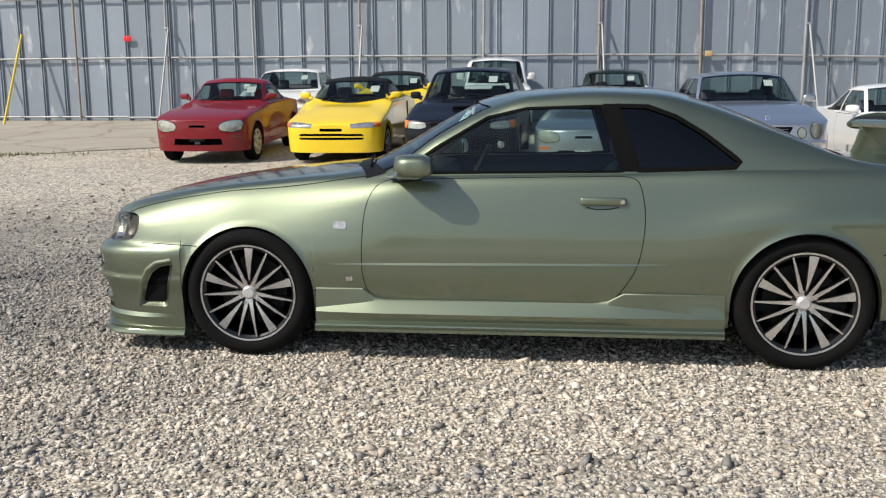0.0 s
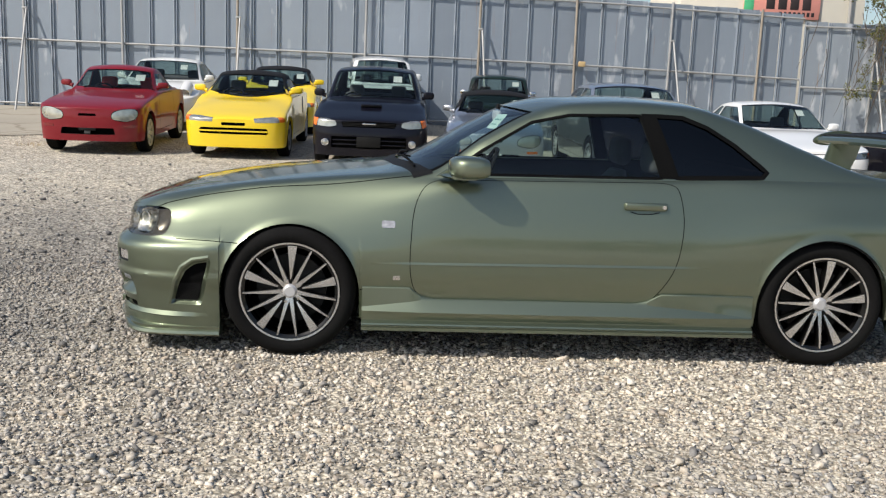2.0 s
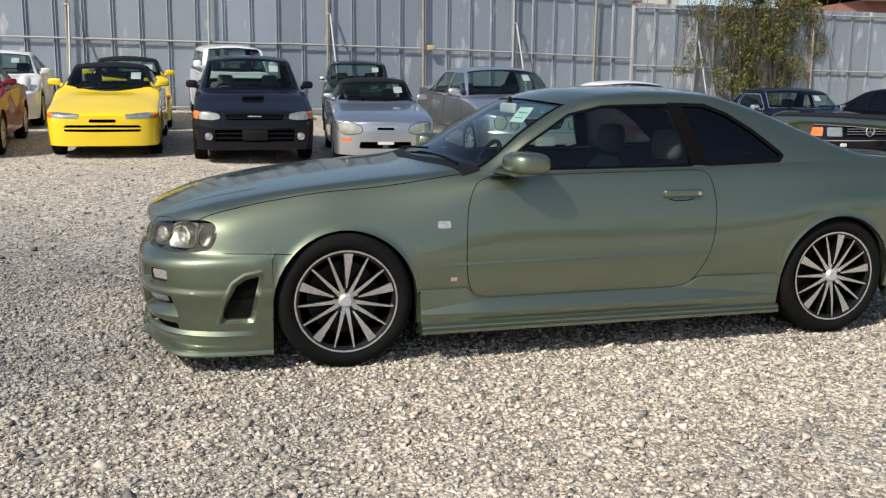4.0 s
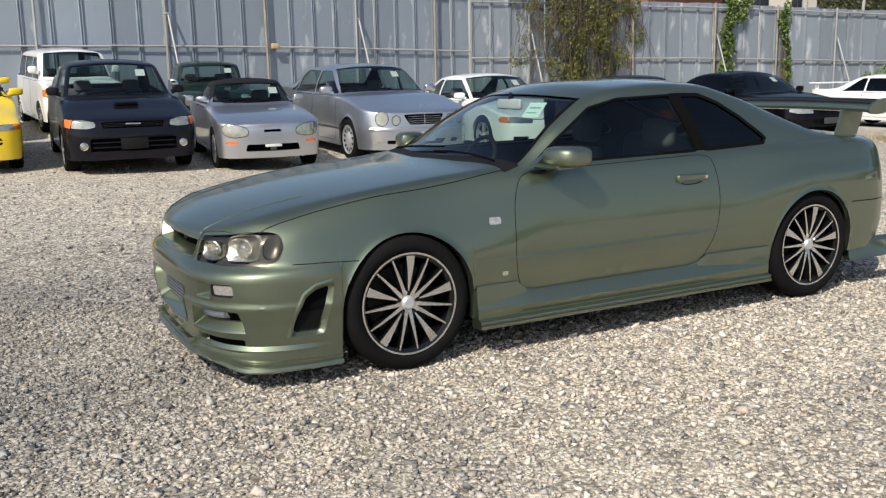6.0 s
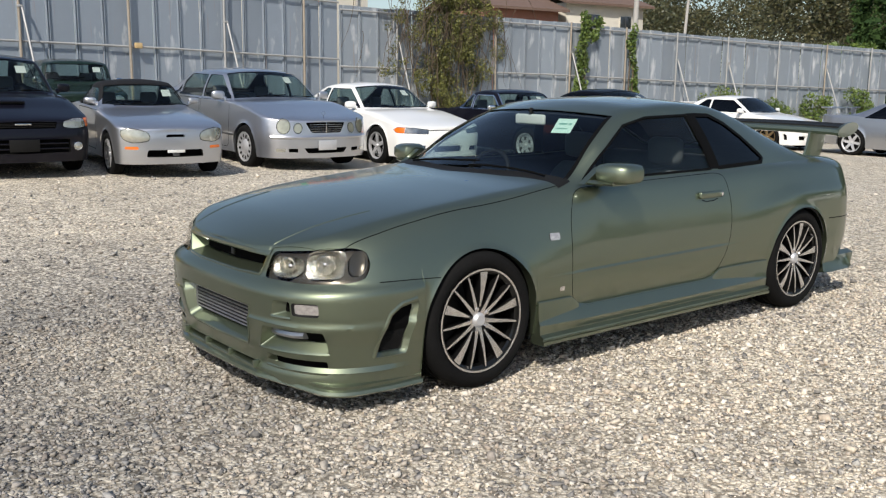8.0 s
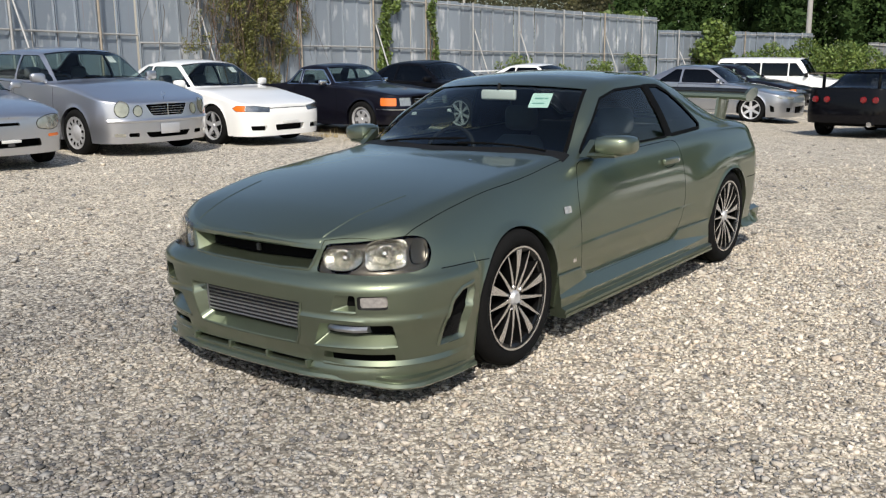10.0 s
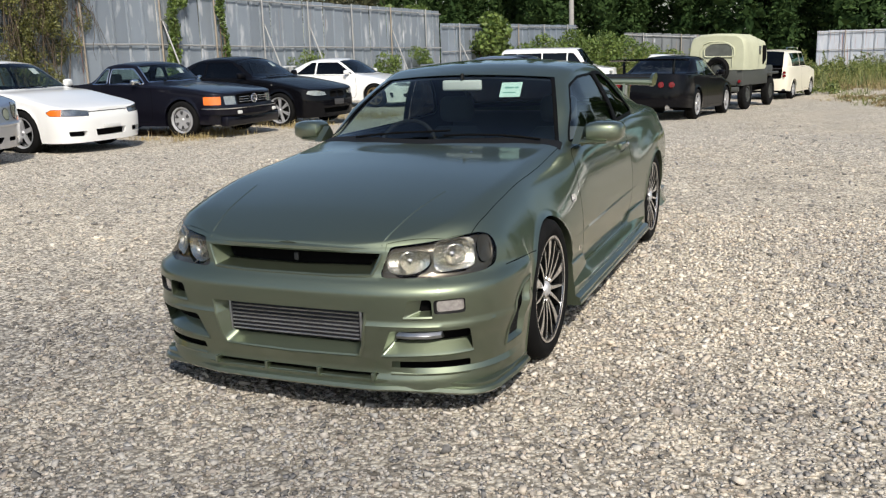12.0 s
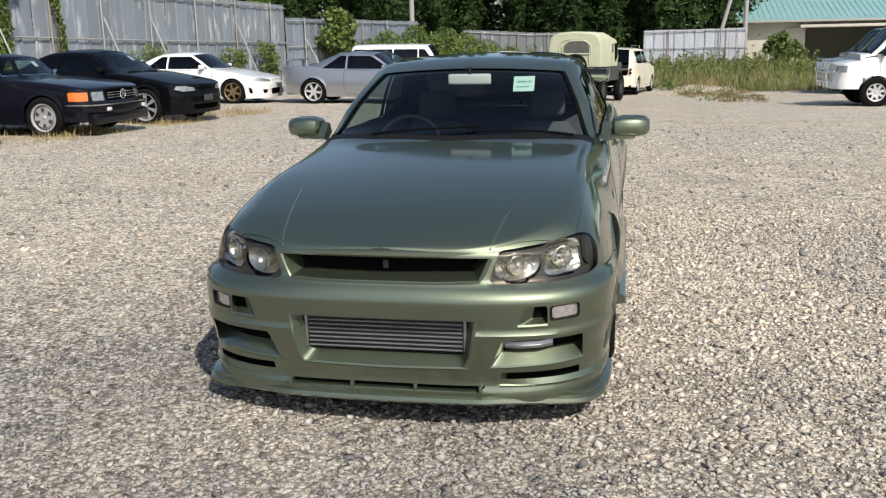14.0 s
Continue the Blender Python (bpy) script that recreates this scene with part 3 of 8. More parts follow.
def mirrors(parent, s, material, x, z, reach, size=(0.10, 0.20, 0.13)):
    """Door mirrors, each a rounded housing with its glass and foot."""
    for sg in (-1, 1):
        y0 = sg * (s["w"] - 0.07)
        lx, ly, lz = size
        bm = bmesh.new()
        rings = []
        for q, k in ((0, 0.6), (0.08, 0.85), (0.3, 1), (0.7, 0.98), (0.9, 0.84), (0.98, 0.6), (1, 0.4)):
            y = y0 + sg * (reach + ly * q)
            rings.append([(x + 0.03 * q + lx * 0.5 * k * (abs(math.cos(t)) ** 0.6) * (1 if math.cos(t) > 0 else -1), y, z + lz / 2 * k * (abs(math.sin(t)) ** 0.6) * (1 if math.sin(t) > 0 else -1)) for t in (2 * math.pi * i / 24 for i in range(24))])
        loft(bm, rings)
        bmesh.ops.recalc_face_normals(bm, faces=bm.faces)
        mi = part("door_mirror", bm, material, parent, "rounded door mirror housing")
        part("mirror_glass", box(x + lx * 0.5 - 0.012, x + lx * 0.5 + 0.004, min(y0 + sg * (reach + 0.03), y0 + sg * (reach + ly - 0.03)), max(y0 + sg * (reach + 0.03), y0 + sg * (reach + ly - 0.03)), z - lz * 0.36, z + lz * 0.36, 0.003), CHROME, mi)
        part("mirror_foot", tube(bmesh.new(), [(x, y0 - sg * 0.02, z - lz * 0.42), (x, y0 + sg * (reach + 0.05), z - lz * 0.25)], [0.035, 0.02], 10), material, mi)


def wipers(parent, sh, s, rhd=True):
    """Two wiper arms lying on the base of the windscreen."""
    cx = s["cowl"]
    for y0, y1 in ((0.42, -0.12), (-0.10, -0.60)):
        pts = []
        for k in range(9):
            y = y0 + (y1 - y0) * k / 8
            xx = cx + 0.045 + 0.05 * abs(y) + 0.05 * k / 8
            p = sh.tree.ray_cast(Vector((xx, -abs(y), 4)), Vector((0, 0, -1)))[0]
            if p:
                pts.append((p.x, y, p.z + 0.014))
        if len(pts) > 2:
            part("wiper", tube(bmesh.new(), pts, 0.006, 6), STRIP, parent)


def car_tables(fo, wb, ro, w, nose_z, cowl, zcowl, wt, roof, re, rg, deck, tail_z, belt, rw=0.74, drop=0.05, lean=0.10):
    """Profile tables of a car from its main heights and stations."""
    mid = (wt + re) / 2
    return dict(
        fo=fo, wb=wb, ro=ro, w=w, cowl=cowl, rg=rg, zbelt=belt, wt=wt, re=re, roof=roof,
        zs=[(-fo, nose_z - 0.03), (-fo * 0.55, nose_z + (zcowl - nose_z) * 0.22), (0, nose_z + (zcowl - nose_z) * 0.55), (cowl, belt - 0.02), ((cowl + rg) / 2, belt), (rg, max(belt, deck - 0.03)), (wb + ro, tail_z - 0.03)],
        zc=[(-fo, nose_z - 0.025), (-fo * 0.9, nose_z + 0.01), (-fo * 0.4, nose_z + (zcowl - nose_z) * 0.45), (cowl - 0.25, zcowl - 0.02), (cowl, zcowl), (wt, roof - 0.035), (wt + (mid - wt) * 0.5, roof - 0.006), (mid, roof), (re, roof - 0.03), (rg, deck), (wb + ro, tail_z)],
        zr=[(-fo, nose_z - 0.027), (-fo * 0.4, nose_z + (zcowl - nose_z) * 0.36), (cowl - 0.2, zcowl - 0.035), (cowl + lean * 0.8, belt + 0.02), (wt + 0.06, roof - drop - 0.03), (mid, roof - drop + 0.005), (re - 0.03, roof - drop - 0.03), (rg - 0.05, deck - 0.01), (wb + ro, tail_z - 0.01)],
        yr=[(-fo, w * 0.7), (cowl, w * 0.86), (wt, w * rw), (re, w * rw), (rg, w * 0.80), (wb + ro, w * 0.75)],
    )


def side_glass(s, bf=0.18, tf=0.03, tr=0.04, br=0.28, lift=0.02, fall=0.115, pillars=()):
    """Outlines of the side windows between the pillars."""
    b, r = s["zbelt"], s["roof"]
    poly = [(s["cowl"] + bf, b + lift), (s["wt"] + tf, r - fall), (s["re"] - tr, r - fall), (s["rg"] - br, b + lift)]
    panes, lo = [], -9
    for p in list(pillars) + [9]:
        q = clip_poly(clip_poly(poly, 1, 0, lo), -1, 0, -(p - 0.025))
        if len(q) > 2:
            panes.append(rounded(q, 0.03, 2))
        lo = p + 0.025
    return panes


def screen(s, x0, x1, y0, y1, bow0, bow1):
    """Half a windscreen's outline seen from above; bow: how far the middle lies ahead of the ends."""
    n = 4
    a = [(x0 + bow0 * (k / n) ** 2, -y0 * k / n) for k in range(n + 1)]
    b = [(x1 + bow1 * (k / n) ** 2, -y1 * k / n) for k in range(n, -1, -1)]
    return a + b


def car(name, m, s, paint_, label, feats=(), panes=(), front=None, rear=None, doors=(), wheels=None, side_mat=SIDEGLASS, rear_mat=None, front_mat=FRONTGLASS, top_mat=None, seat_mat=SEATM, mirror=None, group="parked cars"):
    """A car: shell with its panels, glass, lamps, wheels and cabin.
    feats: (name, way, outline, material or (wall, floor), depth, middle, label)."""
    s.setdefault("zb", [(-s["fo"], s["zf"]), (-s["ra"], s["zf"]), (s["ra"], s["sill"]), (s["wb"] - s["ra"], s["sill"]), (s["wb"] + s["ra"], s["sill"] + 0.04), (s["wb"] + s["ro"], s["zt"])])
    sh = Shell(s)
    car_ = root(name, m, label, "car", group)
    win = []
    for p in panes:
        p, gm = p if isinstance(p[0], list) else (p, side_mat)
        win.append((sh.cut("y", p, zone=lambda c: c.z > s["zbelt"] - 0.02), "side_window", gm, False))
    if front:
        win.append((sh.cut("z", front), "windscreen", front_mat, True))
    if rear:
        win.append((sh.cut("z", rear), "rear_window", rear_mat or side_mat, True))
    pieces = []
    for f in feats:
        pieces.append((sh.cut(f[1], f[2], zone=f[8] if len(f) > 8 else None), f))
    dk = [(sh.cut("y", d), d) for d in doors]
    roofs = None
    if top_mat:
        roofs = sh.cut("z", [(s["cowl"] + 0.25, -s["w"]), (s["rg"] + 0.02, -s["w"]), (s["rg"] + 0.02, 0.01), (s["cowl"] + 0.25, 0.01)], zone=lambda c: c.z > s["zbelt"] + 0.03)
    halves(sh.piece(0), "body", paint_, car_)
    if roofs:
        halves(sh.piece(roofs), "soft_top", top_mat, car_, "black folding roof")
    for k, d in dk:
        for ob in halves(sh.piece(k), "door", paint_, car_, middle=False):
            pass
        halves(sh.drape("y", d + d[:1], s.get("seam", 0.008), 0.0012, 0.05), "door_seam", VOID, car_, middle=False)
    for k, n, mt, middle in win:
        halves(sh.piece(k, -0.006), n, mt, car_, middle=middle, shadow=False)
    lin = {f for f in sh.bm.faces if f[sh.id] in [0] + [k for k, _ in dk] + ([roofs] if roofs else []) and s["cowl"] + 0.02 < f.calc_center_median().x < s["rg"] + 0.1 and (f.calc_center_median().z > s["zbelt"] - 0.45)}
    idx, V, F = {}, [], []
    for f in lin:
        for v in f.verts:
            if v not in idx:
                idx[v] = len(V)
                p = v.co - v.normal * 0.022
                V.append((p.x, 0 if abs(v.co.y) < 1e-5 else p.y, p.z))
        F.append([idx[v] for v in f.verts])
    halves((V, F, [0] * len(F)), "cabin_lining", INNER, car_)
    for k, f in pieces:
        fname, way, poly, mt, depth, middle = f[:6]
        if mt is None:
            sh.left[fname] = k
            continue
        lab = f[6] if len(f) > 6 else ""
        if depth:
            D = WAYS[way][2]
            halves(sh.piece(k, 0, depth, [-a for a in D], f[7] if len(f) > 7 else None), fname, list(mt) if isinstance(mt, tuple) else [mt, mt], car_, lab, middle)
        else:
            halves(sh.piece(k, 0.003), fname, mt, car_, lab, middle)
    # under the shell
    # underbody and wheel wells take a near-black that stands in for their shade
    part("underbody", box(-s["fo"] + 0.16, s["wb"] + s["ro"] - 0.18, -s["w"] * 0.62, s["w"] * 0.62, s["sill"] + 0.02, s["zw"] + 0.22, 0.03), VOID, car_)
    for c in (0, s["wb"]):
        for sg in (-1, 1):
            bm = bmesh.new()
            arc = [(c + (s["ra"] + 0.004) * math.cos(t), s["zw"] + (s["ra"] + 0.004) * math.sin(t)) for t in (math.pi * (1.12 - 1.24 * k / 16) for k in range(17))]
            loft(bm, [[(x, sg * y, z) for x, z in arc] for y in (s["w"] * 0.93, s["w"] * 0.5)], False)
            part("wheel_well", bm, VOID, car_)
    if wheels:
        wr = dict(wheels)
        tr = wr.pop("inset", 0.10)
        for x in (0, s["wb"]):
            for y in (-1, 1):
                wheel(car_, x, y * (s["w"] - tr), turn=random.uniform(0, 360) if "turn" not in wr else wr["turn"], **{k: v for k, v in wr.items() if k != "turn"})
    cabin(car_, s, seat_mat)
    if mirror:
        mirrors(car_, s, *mirror)
    wipers(car_, sh, s)
    return car_, sh


# ---- ground ----
def ground_z(x, y):
    """The lot is level round the green car, climbs to the fence and falls away slowly beyond the row."""
    k = 1 - 0.8 * smooth(0, 9, x)
    rise = 0.70 * k * (min(max(0, y), 19) / 16.7) ** (1.3 + 0.2 * smooth(-1, 3, x))
    fall = 0.018 * min(max(0, x - 9), 12) + 0.006 * min(max(0, x - 21), 30)
    # the far corner of the lot dips a little more
    fall += (0.012 * min(max(0, x - 9), 12) + 0.006 * min(max(0, x - 21), 10)) * (1 - smooth(2.5, 5.5, y))
    return rise - fall


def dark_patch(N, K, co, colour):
    """A wide soft patch ahead of the car tints the gravel darker and bluish."""
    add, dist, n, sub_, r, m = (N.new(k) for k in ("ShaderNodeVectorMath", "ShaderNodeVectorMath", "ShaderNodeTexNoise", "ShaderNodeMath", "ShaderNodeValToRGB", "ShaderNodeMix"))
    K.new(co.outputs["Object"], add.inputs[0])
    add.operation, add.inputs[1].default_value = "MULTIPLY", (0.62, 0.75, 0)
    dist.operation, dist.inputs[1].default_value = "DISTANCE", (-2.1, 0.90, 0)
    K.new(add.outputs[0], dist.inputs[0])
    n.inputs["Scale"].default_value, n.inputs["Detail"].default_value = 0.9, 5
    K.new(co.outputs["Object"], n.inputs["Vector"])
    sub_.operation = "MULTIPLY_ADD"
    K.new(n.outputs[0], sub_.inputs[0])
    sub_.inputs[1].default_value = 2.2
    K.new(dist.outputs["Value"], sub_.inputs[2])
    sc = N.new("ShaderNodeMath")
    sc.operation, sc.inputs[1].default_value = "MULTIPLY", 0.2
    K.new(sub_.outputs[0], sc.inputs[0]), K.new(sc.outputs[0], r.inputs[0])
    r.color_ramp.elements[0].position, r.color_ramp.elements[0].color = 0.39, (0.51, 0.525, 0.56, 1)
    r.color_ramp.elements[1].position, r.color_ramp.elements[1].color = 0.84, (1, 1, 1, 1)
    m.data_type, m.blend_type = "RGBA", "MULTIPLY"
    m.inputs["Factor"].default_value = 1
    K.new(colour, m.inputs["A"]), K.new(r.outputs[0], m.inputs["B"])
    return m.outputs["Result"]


def gravel_material(name, far=1.0):
    m = bpy.data.materials.new(name)
    m.use_nodes = True
    N, K = m.node_tree.nodes, m.node_tree.links
    b = N["Principled BSDF"]
    co = N.new("ShaderNodeTexCoord")
    vor, vor2, big, mid = (N.new(a) for a in ("ShaderNodeTexVoronoi", "ShaderNodeTexVoronoi", "ShaderNodeTexNoise", "ShaderNodeTexNoise"))
    vor.inputs["Scale"].default_value = 46
    vor2.inputs["Scale"].default_value = 90
    big.inputs["Scale"].default_value, big.inputs["Detail"].default_value = 0.22, 4
    mid.inputs["Scale"].default_value, mid.inputs["Detail"].default_value = 1.6, 5
    for n in (vor, vor2, big, mid):
        K.new(co.outputs["Object"], n.inputs["Vector"])
    sep = N.new("ShaderNodeSeparateColor")
    K.new(vor.outputs["Color"], sep.inputs[0])
    ramp = N.new("ShaderNodeValToRGB")
    e = ramp.color_ramp.elements
    e[0].position, e[0].color = 0.0, (0.09, 0.088, 0.085, 1)
    e[1].position, e[1].color = 1.0, (0.92, 0.87, 0.77, 1)
    for p, c in ((0.2, (0.40, 0.37, 0.32, 1)), (0.42, (0.68, 0.63, 0.54, 1))):
        q = ramp.color_ramp.elements.new(p)
        q.color = c
    K.new(sep.outputs[0], ramp.inputs[0])
    earth = N.new("ShaderNodeValToRGB")
    earth.color_ramp.elements[0].position, earth.color_ramp.elements[0].color = 0.40, (0.56, 0.50, 0.40, 1)
    earth.color_ramp.elements[1].position, earth.color_ramp.elements[1].color = 0.66, (0.78, 0.70, 0.56, 1)
    K.new(mid.outputs[0], earth.inputs[0])
    fac = N.new("ShaderNodeMapRange")
    fac.inputs["From Min"].default_value, fac.inputs["From Max"].default_value = 0.40, 0.62
    fac.inputs["To Min"].default_value, fac.inputs["To Max"].default_value = 0.20, 0.62
    K.new(big.outputs[0], fac.inputs[0])
    mx = N.new("ShaderNodeMix")
    mx.data_type = "RGBA"
    K.new(fac.outputs[0], mx.inputs["Factor"]), K.new(ramp.outputs[0], mx.inputs["A"]), K.new(earth.outputs[0], mx.inputs["B"])
    spot, sr, m3 = N.new("ShaderNodeTexVoronoi"), N.new("ShaderNodeSeparateColor"), N.new("ShaderNodeMix")
    spot.inputs["Scale"].default_value = 19
    K.new(co.outputs["Object"], spot.inputs["Vector"]), K.new(spot.outputs["Color"], sr.inputs[0])
    rr = N.new("ShaderNodeValToRGB")
    rr.color_ramp.elements[0].position, rr.color_ramp.elements[0].color = 0.05, (0.50, 0.49, 0.48, 1)
    rr.color_ramp.elements[1].position, rr.color_ramp.elements[1].color = 0.95, (1.42, 1.38, 1.28, 1)
    K.new(sr.outputs[1], rr.inputs[0])
    m3.data_type, m3.blend_type = "RGBA", "MULTIPLY"
    m3.inputs["Factor"].default_value = 0.5
    K.new(mx.outputs["Result"], m3.inputs["A"]), K.new(rr.outputs[0], m3.inputs["B"])
    # gaps between the stones are darkened, their shade put into the colour
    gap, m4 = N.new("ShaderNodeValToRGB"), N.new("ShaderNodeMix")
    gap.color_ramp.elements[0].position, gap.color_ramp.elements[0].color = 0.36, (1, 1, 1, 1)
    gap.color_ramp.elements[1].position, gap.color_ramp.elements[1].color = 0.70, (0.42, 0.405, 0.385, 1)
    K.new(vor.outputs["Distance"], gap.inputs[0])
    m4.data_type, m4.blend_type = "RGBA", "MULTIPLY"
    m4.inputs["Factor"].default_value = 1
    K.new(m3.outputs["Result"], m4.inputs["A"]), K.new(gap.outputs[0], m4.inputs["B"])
    dim = N.new("ShaderNodeVectorMath")
    dim.operation = "SCALE"
    dim.inputs["Scale"].default_value = 0.93
    K.new(m4.outputs["Result"], dim.inputs[0])
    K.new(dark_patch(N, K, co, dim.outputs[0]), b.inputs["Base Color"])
    b.inputs["Roughness"].default_value = 0.9
    add = N.new("ShaderNodeMath")
    add.operation = "MULTIPLY_ADD"
    K.new(vor2.outputs["Distance"], add.inputs[0])
    add.inputs[1].default_value = 0.4
    K.new(vor.outputs["Distance"], add.inputs[2])
    bp = N.new("ShaderNodeBump")
    bp.invert = True
    bp.inputs["Strength"].default_value, bp.inputs["Distance"].default_value = 0.7, 0.012
    K.new(add.outputs[0], bp.inputs["Height"]), K.new(bp.outputs[0], b.inputs["Normal"])
    return m


def stone_material():
    m = bpy.data.materials.new("gravel_stone")
    m.use_nodes = True
    N, K = m.node_tree.nodes, m.node_tree.links
    b = N["Principled BSDF"]
    g, r, co, n = N.new("ShaderNodeNewGeometry"), N.new("ShaderNodeValToRGB"), N.new("ShaderNodeTexCoord"), N.new("ShaderNodeTexNoise")
    e = r.color_ramp.elements
    e[0].position, e[0].color = 0.0, (0.12, 0.117, 0.112, 1)
    e[1].position, e[1].color = 1.0, (0.56, 0.54, 0.50, 1)
    for p, c in ((0.16, (0.20, 0.20, 0.205, 1)), (0.30, (0.33, 0.29, 0.25, 1)), (0.44, (0.30, 0.30, 0.295, 1)), (0.58, (0.43, 0.39, 0.335, 1)), (0.72, (0.40, 0.40, 0.39, 1)), (0.84, (0.50, 0.455, 0.40, 1)), (0.93, (0.47, 0.46, 0.44, 1))):
        q = r.color_ramp.elements.new(p)
        q.color = c
    K.new(g.outputs["Random Per Island"], r.inputs[0])
    n.inputs["Scale"].default_value, n.inputs["Detail"].default_value = 90, 4
    K.new(co.outputs["Object"], n.inputs["Vector"])
    mx = N.new("ShaderNodeMix")
    mx.data_type, mx.blend_type = "RGBA", "MULTIPLY"
    mx.inputs["Factor"].default_value = 0.55
    K.new(r.outputs[0], mx.inputs["A"]), K.new(n.outputs[0], mx.inputs["B"])
    # whole patches of the lot hold greyer, darker stone
    big, rr, m2 = N.new("ShaderNodeTexNoise"), N.new("ShaderNodeValToRGB"), N.new("ShaderNodeMix")
    big.inputs["Scale"].default_value, big.inputs["Detail"].default_value = 0.35, 3
    K.new(co.outputs["Object"], big.inputs["Vector"]), K.new(big.outputs[0], rr.inputs[0])
    rr.color_ramp.elements[0].position, rr.color_ramp.elements[0].color = 0.38, (0.72, 0.715, 0.71, 1)
    rr.color_ramp.elements[1].position, rr.color_ramp.elements[1].color = 0.58, (1.155, 1.09, 0.99, 1)
    m2.data_type, m2.blend_type = "RGBA", "MULTIPLY"
    m2.inputs["Factor"].default_value = 1
    K.new(mx.outputs["Result"], m2.inputs["A"]), K.new(rr.outputs[0], m2.inputs["B"])
    sc = N.new("ShaderNodeVectorMath")
    sc.operation = "SCALE"
    sc.inputs["Scale"].default_value = 1.70
    K.new(m2.outputs["Result"], sc.inputs[0])
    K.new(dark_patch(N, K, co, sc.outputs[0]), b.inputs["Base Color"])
    b.inputs["Roughness"].default_value = 0.85
    bp = N.new("ShaderNodeBump")
    bp.inputs["Strength"].default_value, bp.inputs["Distance"].default_value = 0.4, 0.003
    K.new(n.outputs[0], bp.inputs["Height"]), K.new(bp.outputs[0], b.inputs["Normal"])
    return m


def build_ground():
    cs = [-900, -400, -200, -120, -80, -60, -45]
    xs = cs + list(np.arange(-36, 46.1, 1.0)) + [55, 70, 90, 130, 220, 400, 900]
    ys = cs + list(np.arange(-36, 40.1, 1.0)) + [50, 70, 90, 130, 220, 400, 900]
    V = [(x, y, ground_z(x, y)) for x in xs for y in ys]
    n = len(ys)
    F = [(i * n + j, (i + 1) * n + j, (i + 1) * n + j + 1, i * n + j + 1) for i in range(len(xs) - 1) for j in range(n - 1)]
    me = bpy.data.meshes.new("ground")
    me.from_pydata(V, [], F)
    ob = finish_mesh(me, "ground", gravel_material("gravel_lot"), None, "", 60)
    tagged(ob, "pale grey and beige gravel lot with dusty patches", "ground", kind="structure")


def build_stones(count=124000):
    """Loose gravel where the camera passes nearest, as one mesh."""
    rng = np.random.default_rng(4)
    # each stone is a knocked-about block of twelve triangles
    ico = np.array([(x, y, z) for z in (-1, 1) for y in (-1, 1) for x in (-1, 1)], float) * 0.66
    tri = np.array([(0, 2, 3), (0, 3, 1), (4, 5, 7), (4, 7, 6), (0, 1, 5), (0, 5, 4), (2, 6, 7), (2, 7, 3), (0, 4, 6), (0, 6, 2), (1, 3, 7), (1, 7, 5)])
    # dense along the strip beside the car and round its nose, thinning out with distance
    n1 = int(count * 0.68)
    x = np.concatenate([rng.uniform(-2.9, 3.6, n1), rng.normal(2.2, 5.4, count - n1)])
    y = np.concatenate([rng.uniform(-3.1, 1.4, n1), rng.normal(0.6, 4.4, count - n1)])
    edge = rng.normal(0, 0.45, (2, n1))
    x[:n1] += edge[0]
    y[:n1] += edge[1]
    size = rng.lognormal(math.log(0.0060), 0.45, count).clip(0.0036, 0.019)
    size[n1:] *= 1.35
    sc = size[:, None] * np.stack([rng.uniform(0.8, 1.5, count), rng.uniform(0.7, 1.1, count), rng.uniform(0.45, 0.8, count)], 1)
    v = (ico[None] * rng.uniform(0.62, 1.30, (count, 8))[..., None] + rng.normal(0, 0.14, (count, 8, 3))) * sc[:, None]
    a, b = rng.uniform(0, 2 * np.pi, count), rng.normal(0, 0.35, count)
    ca, sa, cb, sb = np.cos(a)[:, None], np.sin(a)[:, None], np.cos(b)[:, None], np.sin(b)[:, None]
    vx, vz = v[..., 0] * cb - v[..., 2] * sb, v[..., 0] * sb + v[..., 2] * cb
    px, py = vx * ca - v[..., 1] * sa, vx * sa + v[..., 1] * ca
    gz = np.array([ground_z(p, q) for p, q in zip(x, y)])
    P = np.stack([px + x[:, None], py + y[:, None], vz + (gz + sc[:, 2] * rng.uniform(0.25, 0.8, count))[:, None]], -1).reshape(-1, 3)
    F = (tri[None] + 8 * np.arange(count)[:, None, None]).reshape(-1, 3)
    me = bpy.data.meshes.new("gravel")
    me.vertices.add(len(P))
    me.vertices.foreach_set("co", P.astype(np.float32).ravel())
    me.loops.add(F.size)
    me.loops.foreach_set("vertex_index", F.astype(np.int32).ravel())
    me.polygons.add(len(F))
    me.polygons.foreach_set("loop_start", np.arange(0, F.size, 3, dtype=np.int32))
    me.update(calc_edges=True)
    me.materials.append(stone_material())
    ob = new("gravel", me)
    tagged(ob, "loose crushed stone in grey and beige", "gravel", kind="stuff")


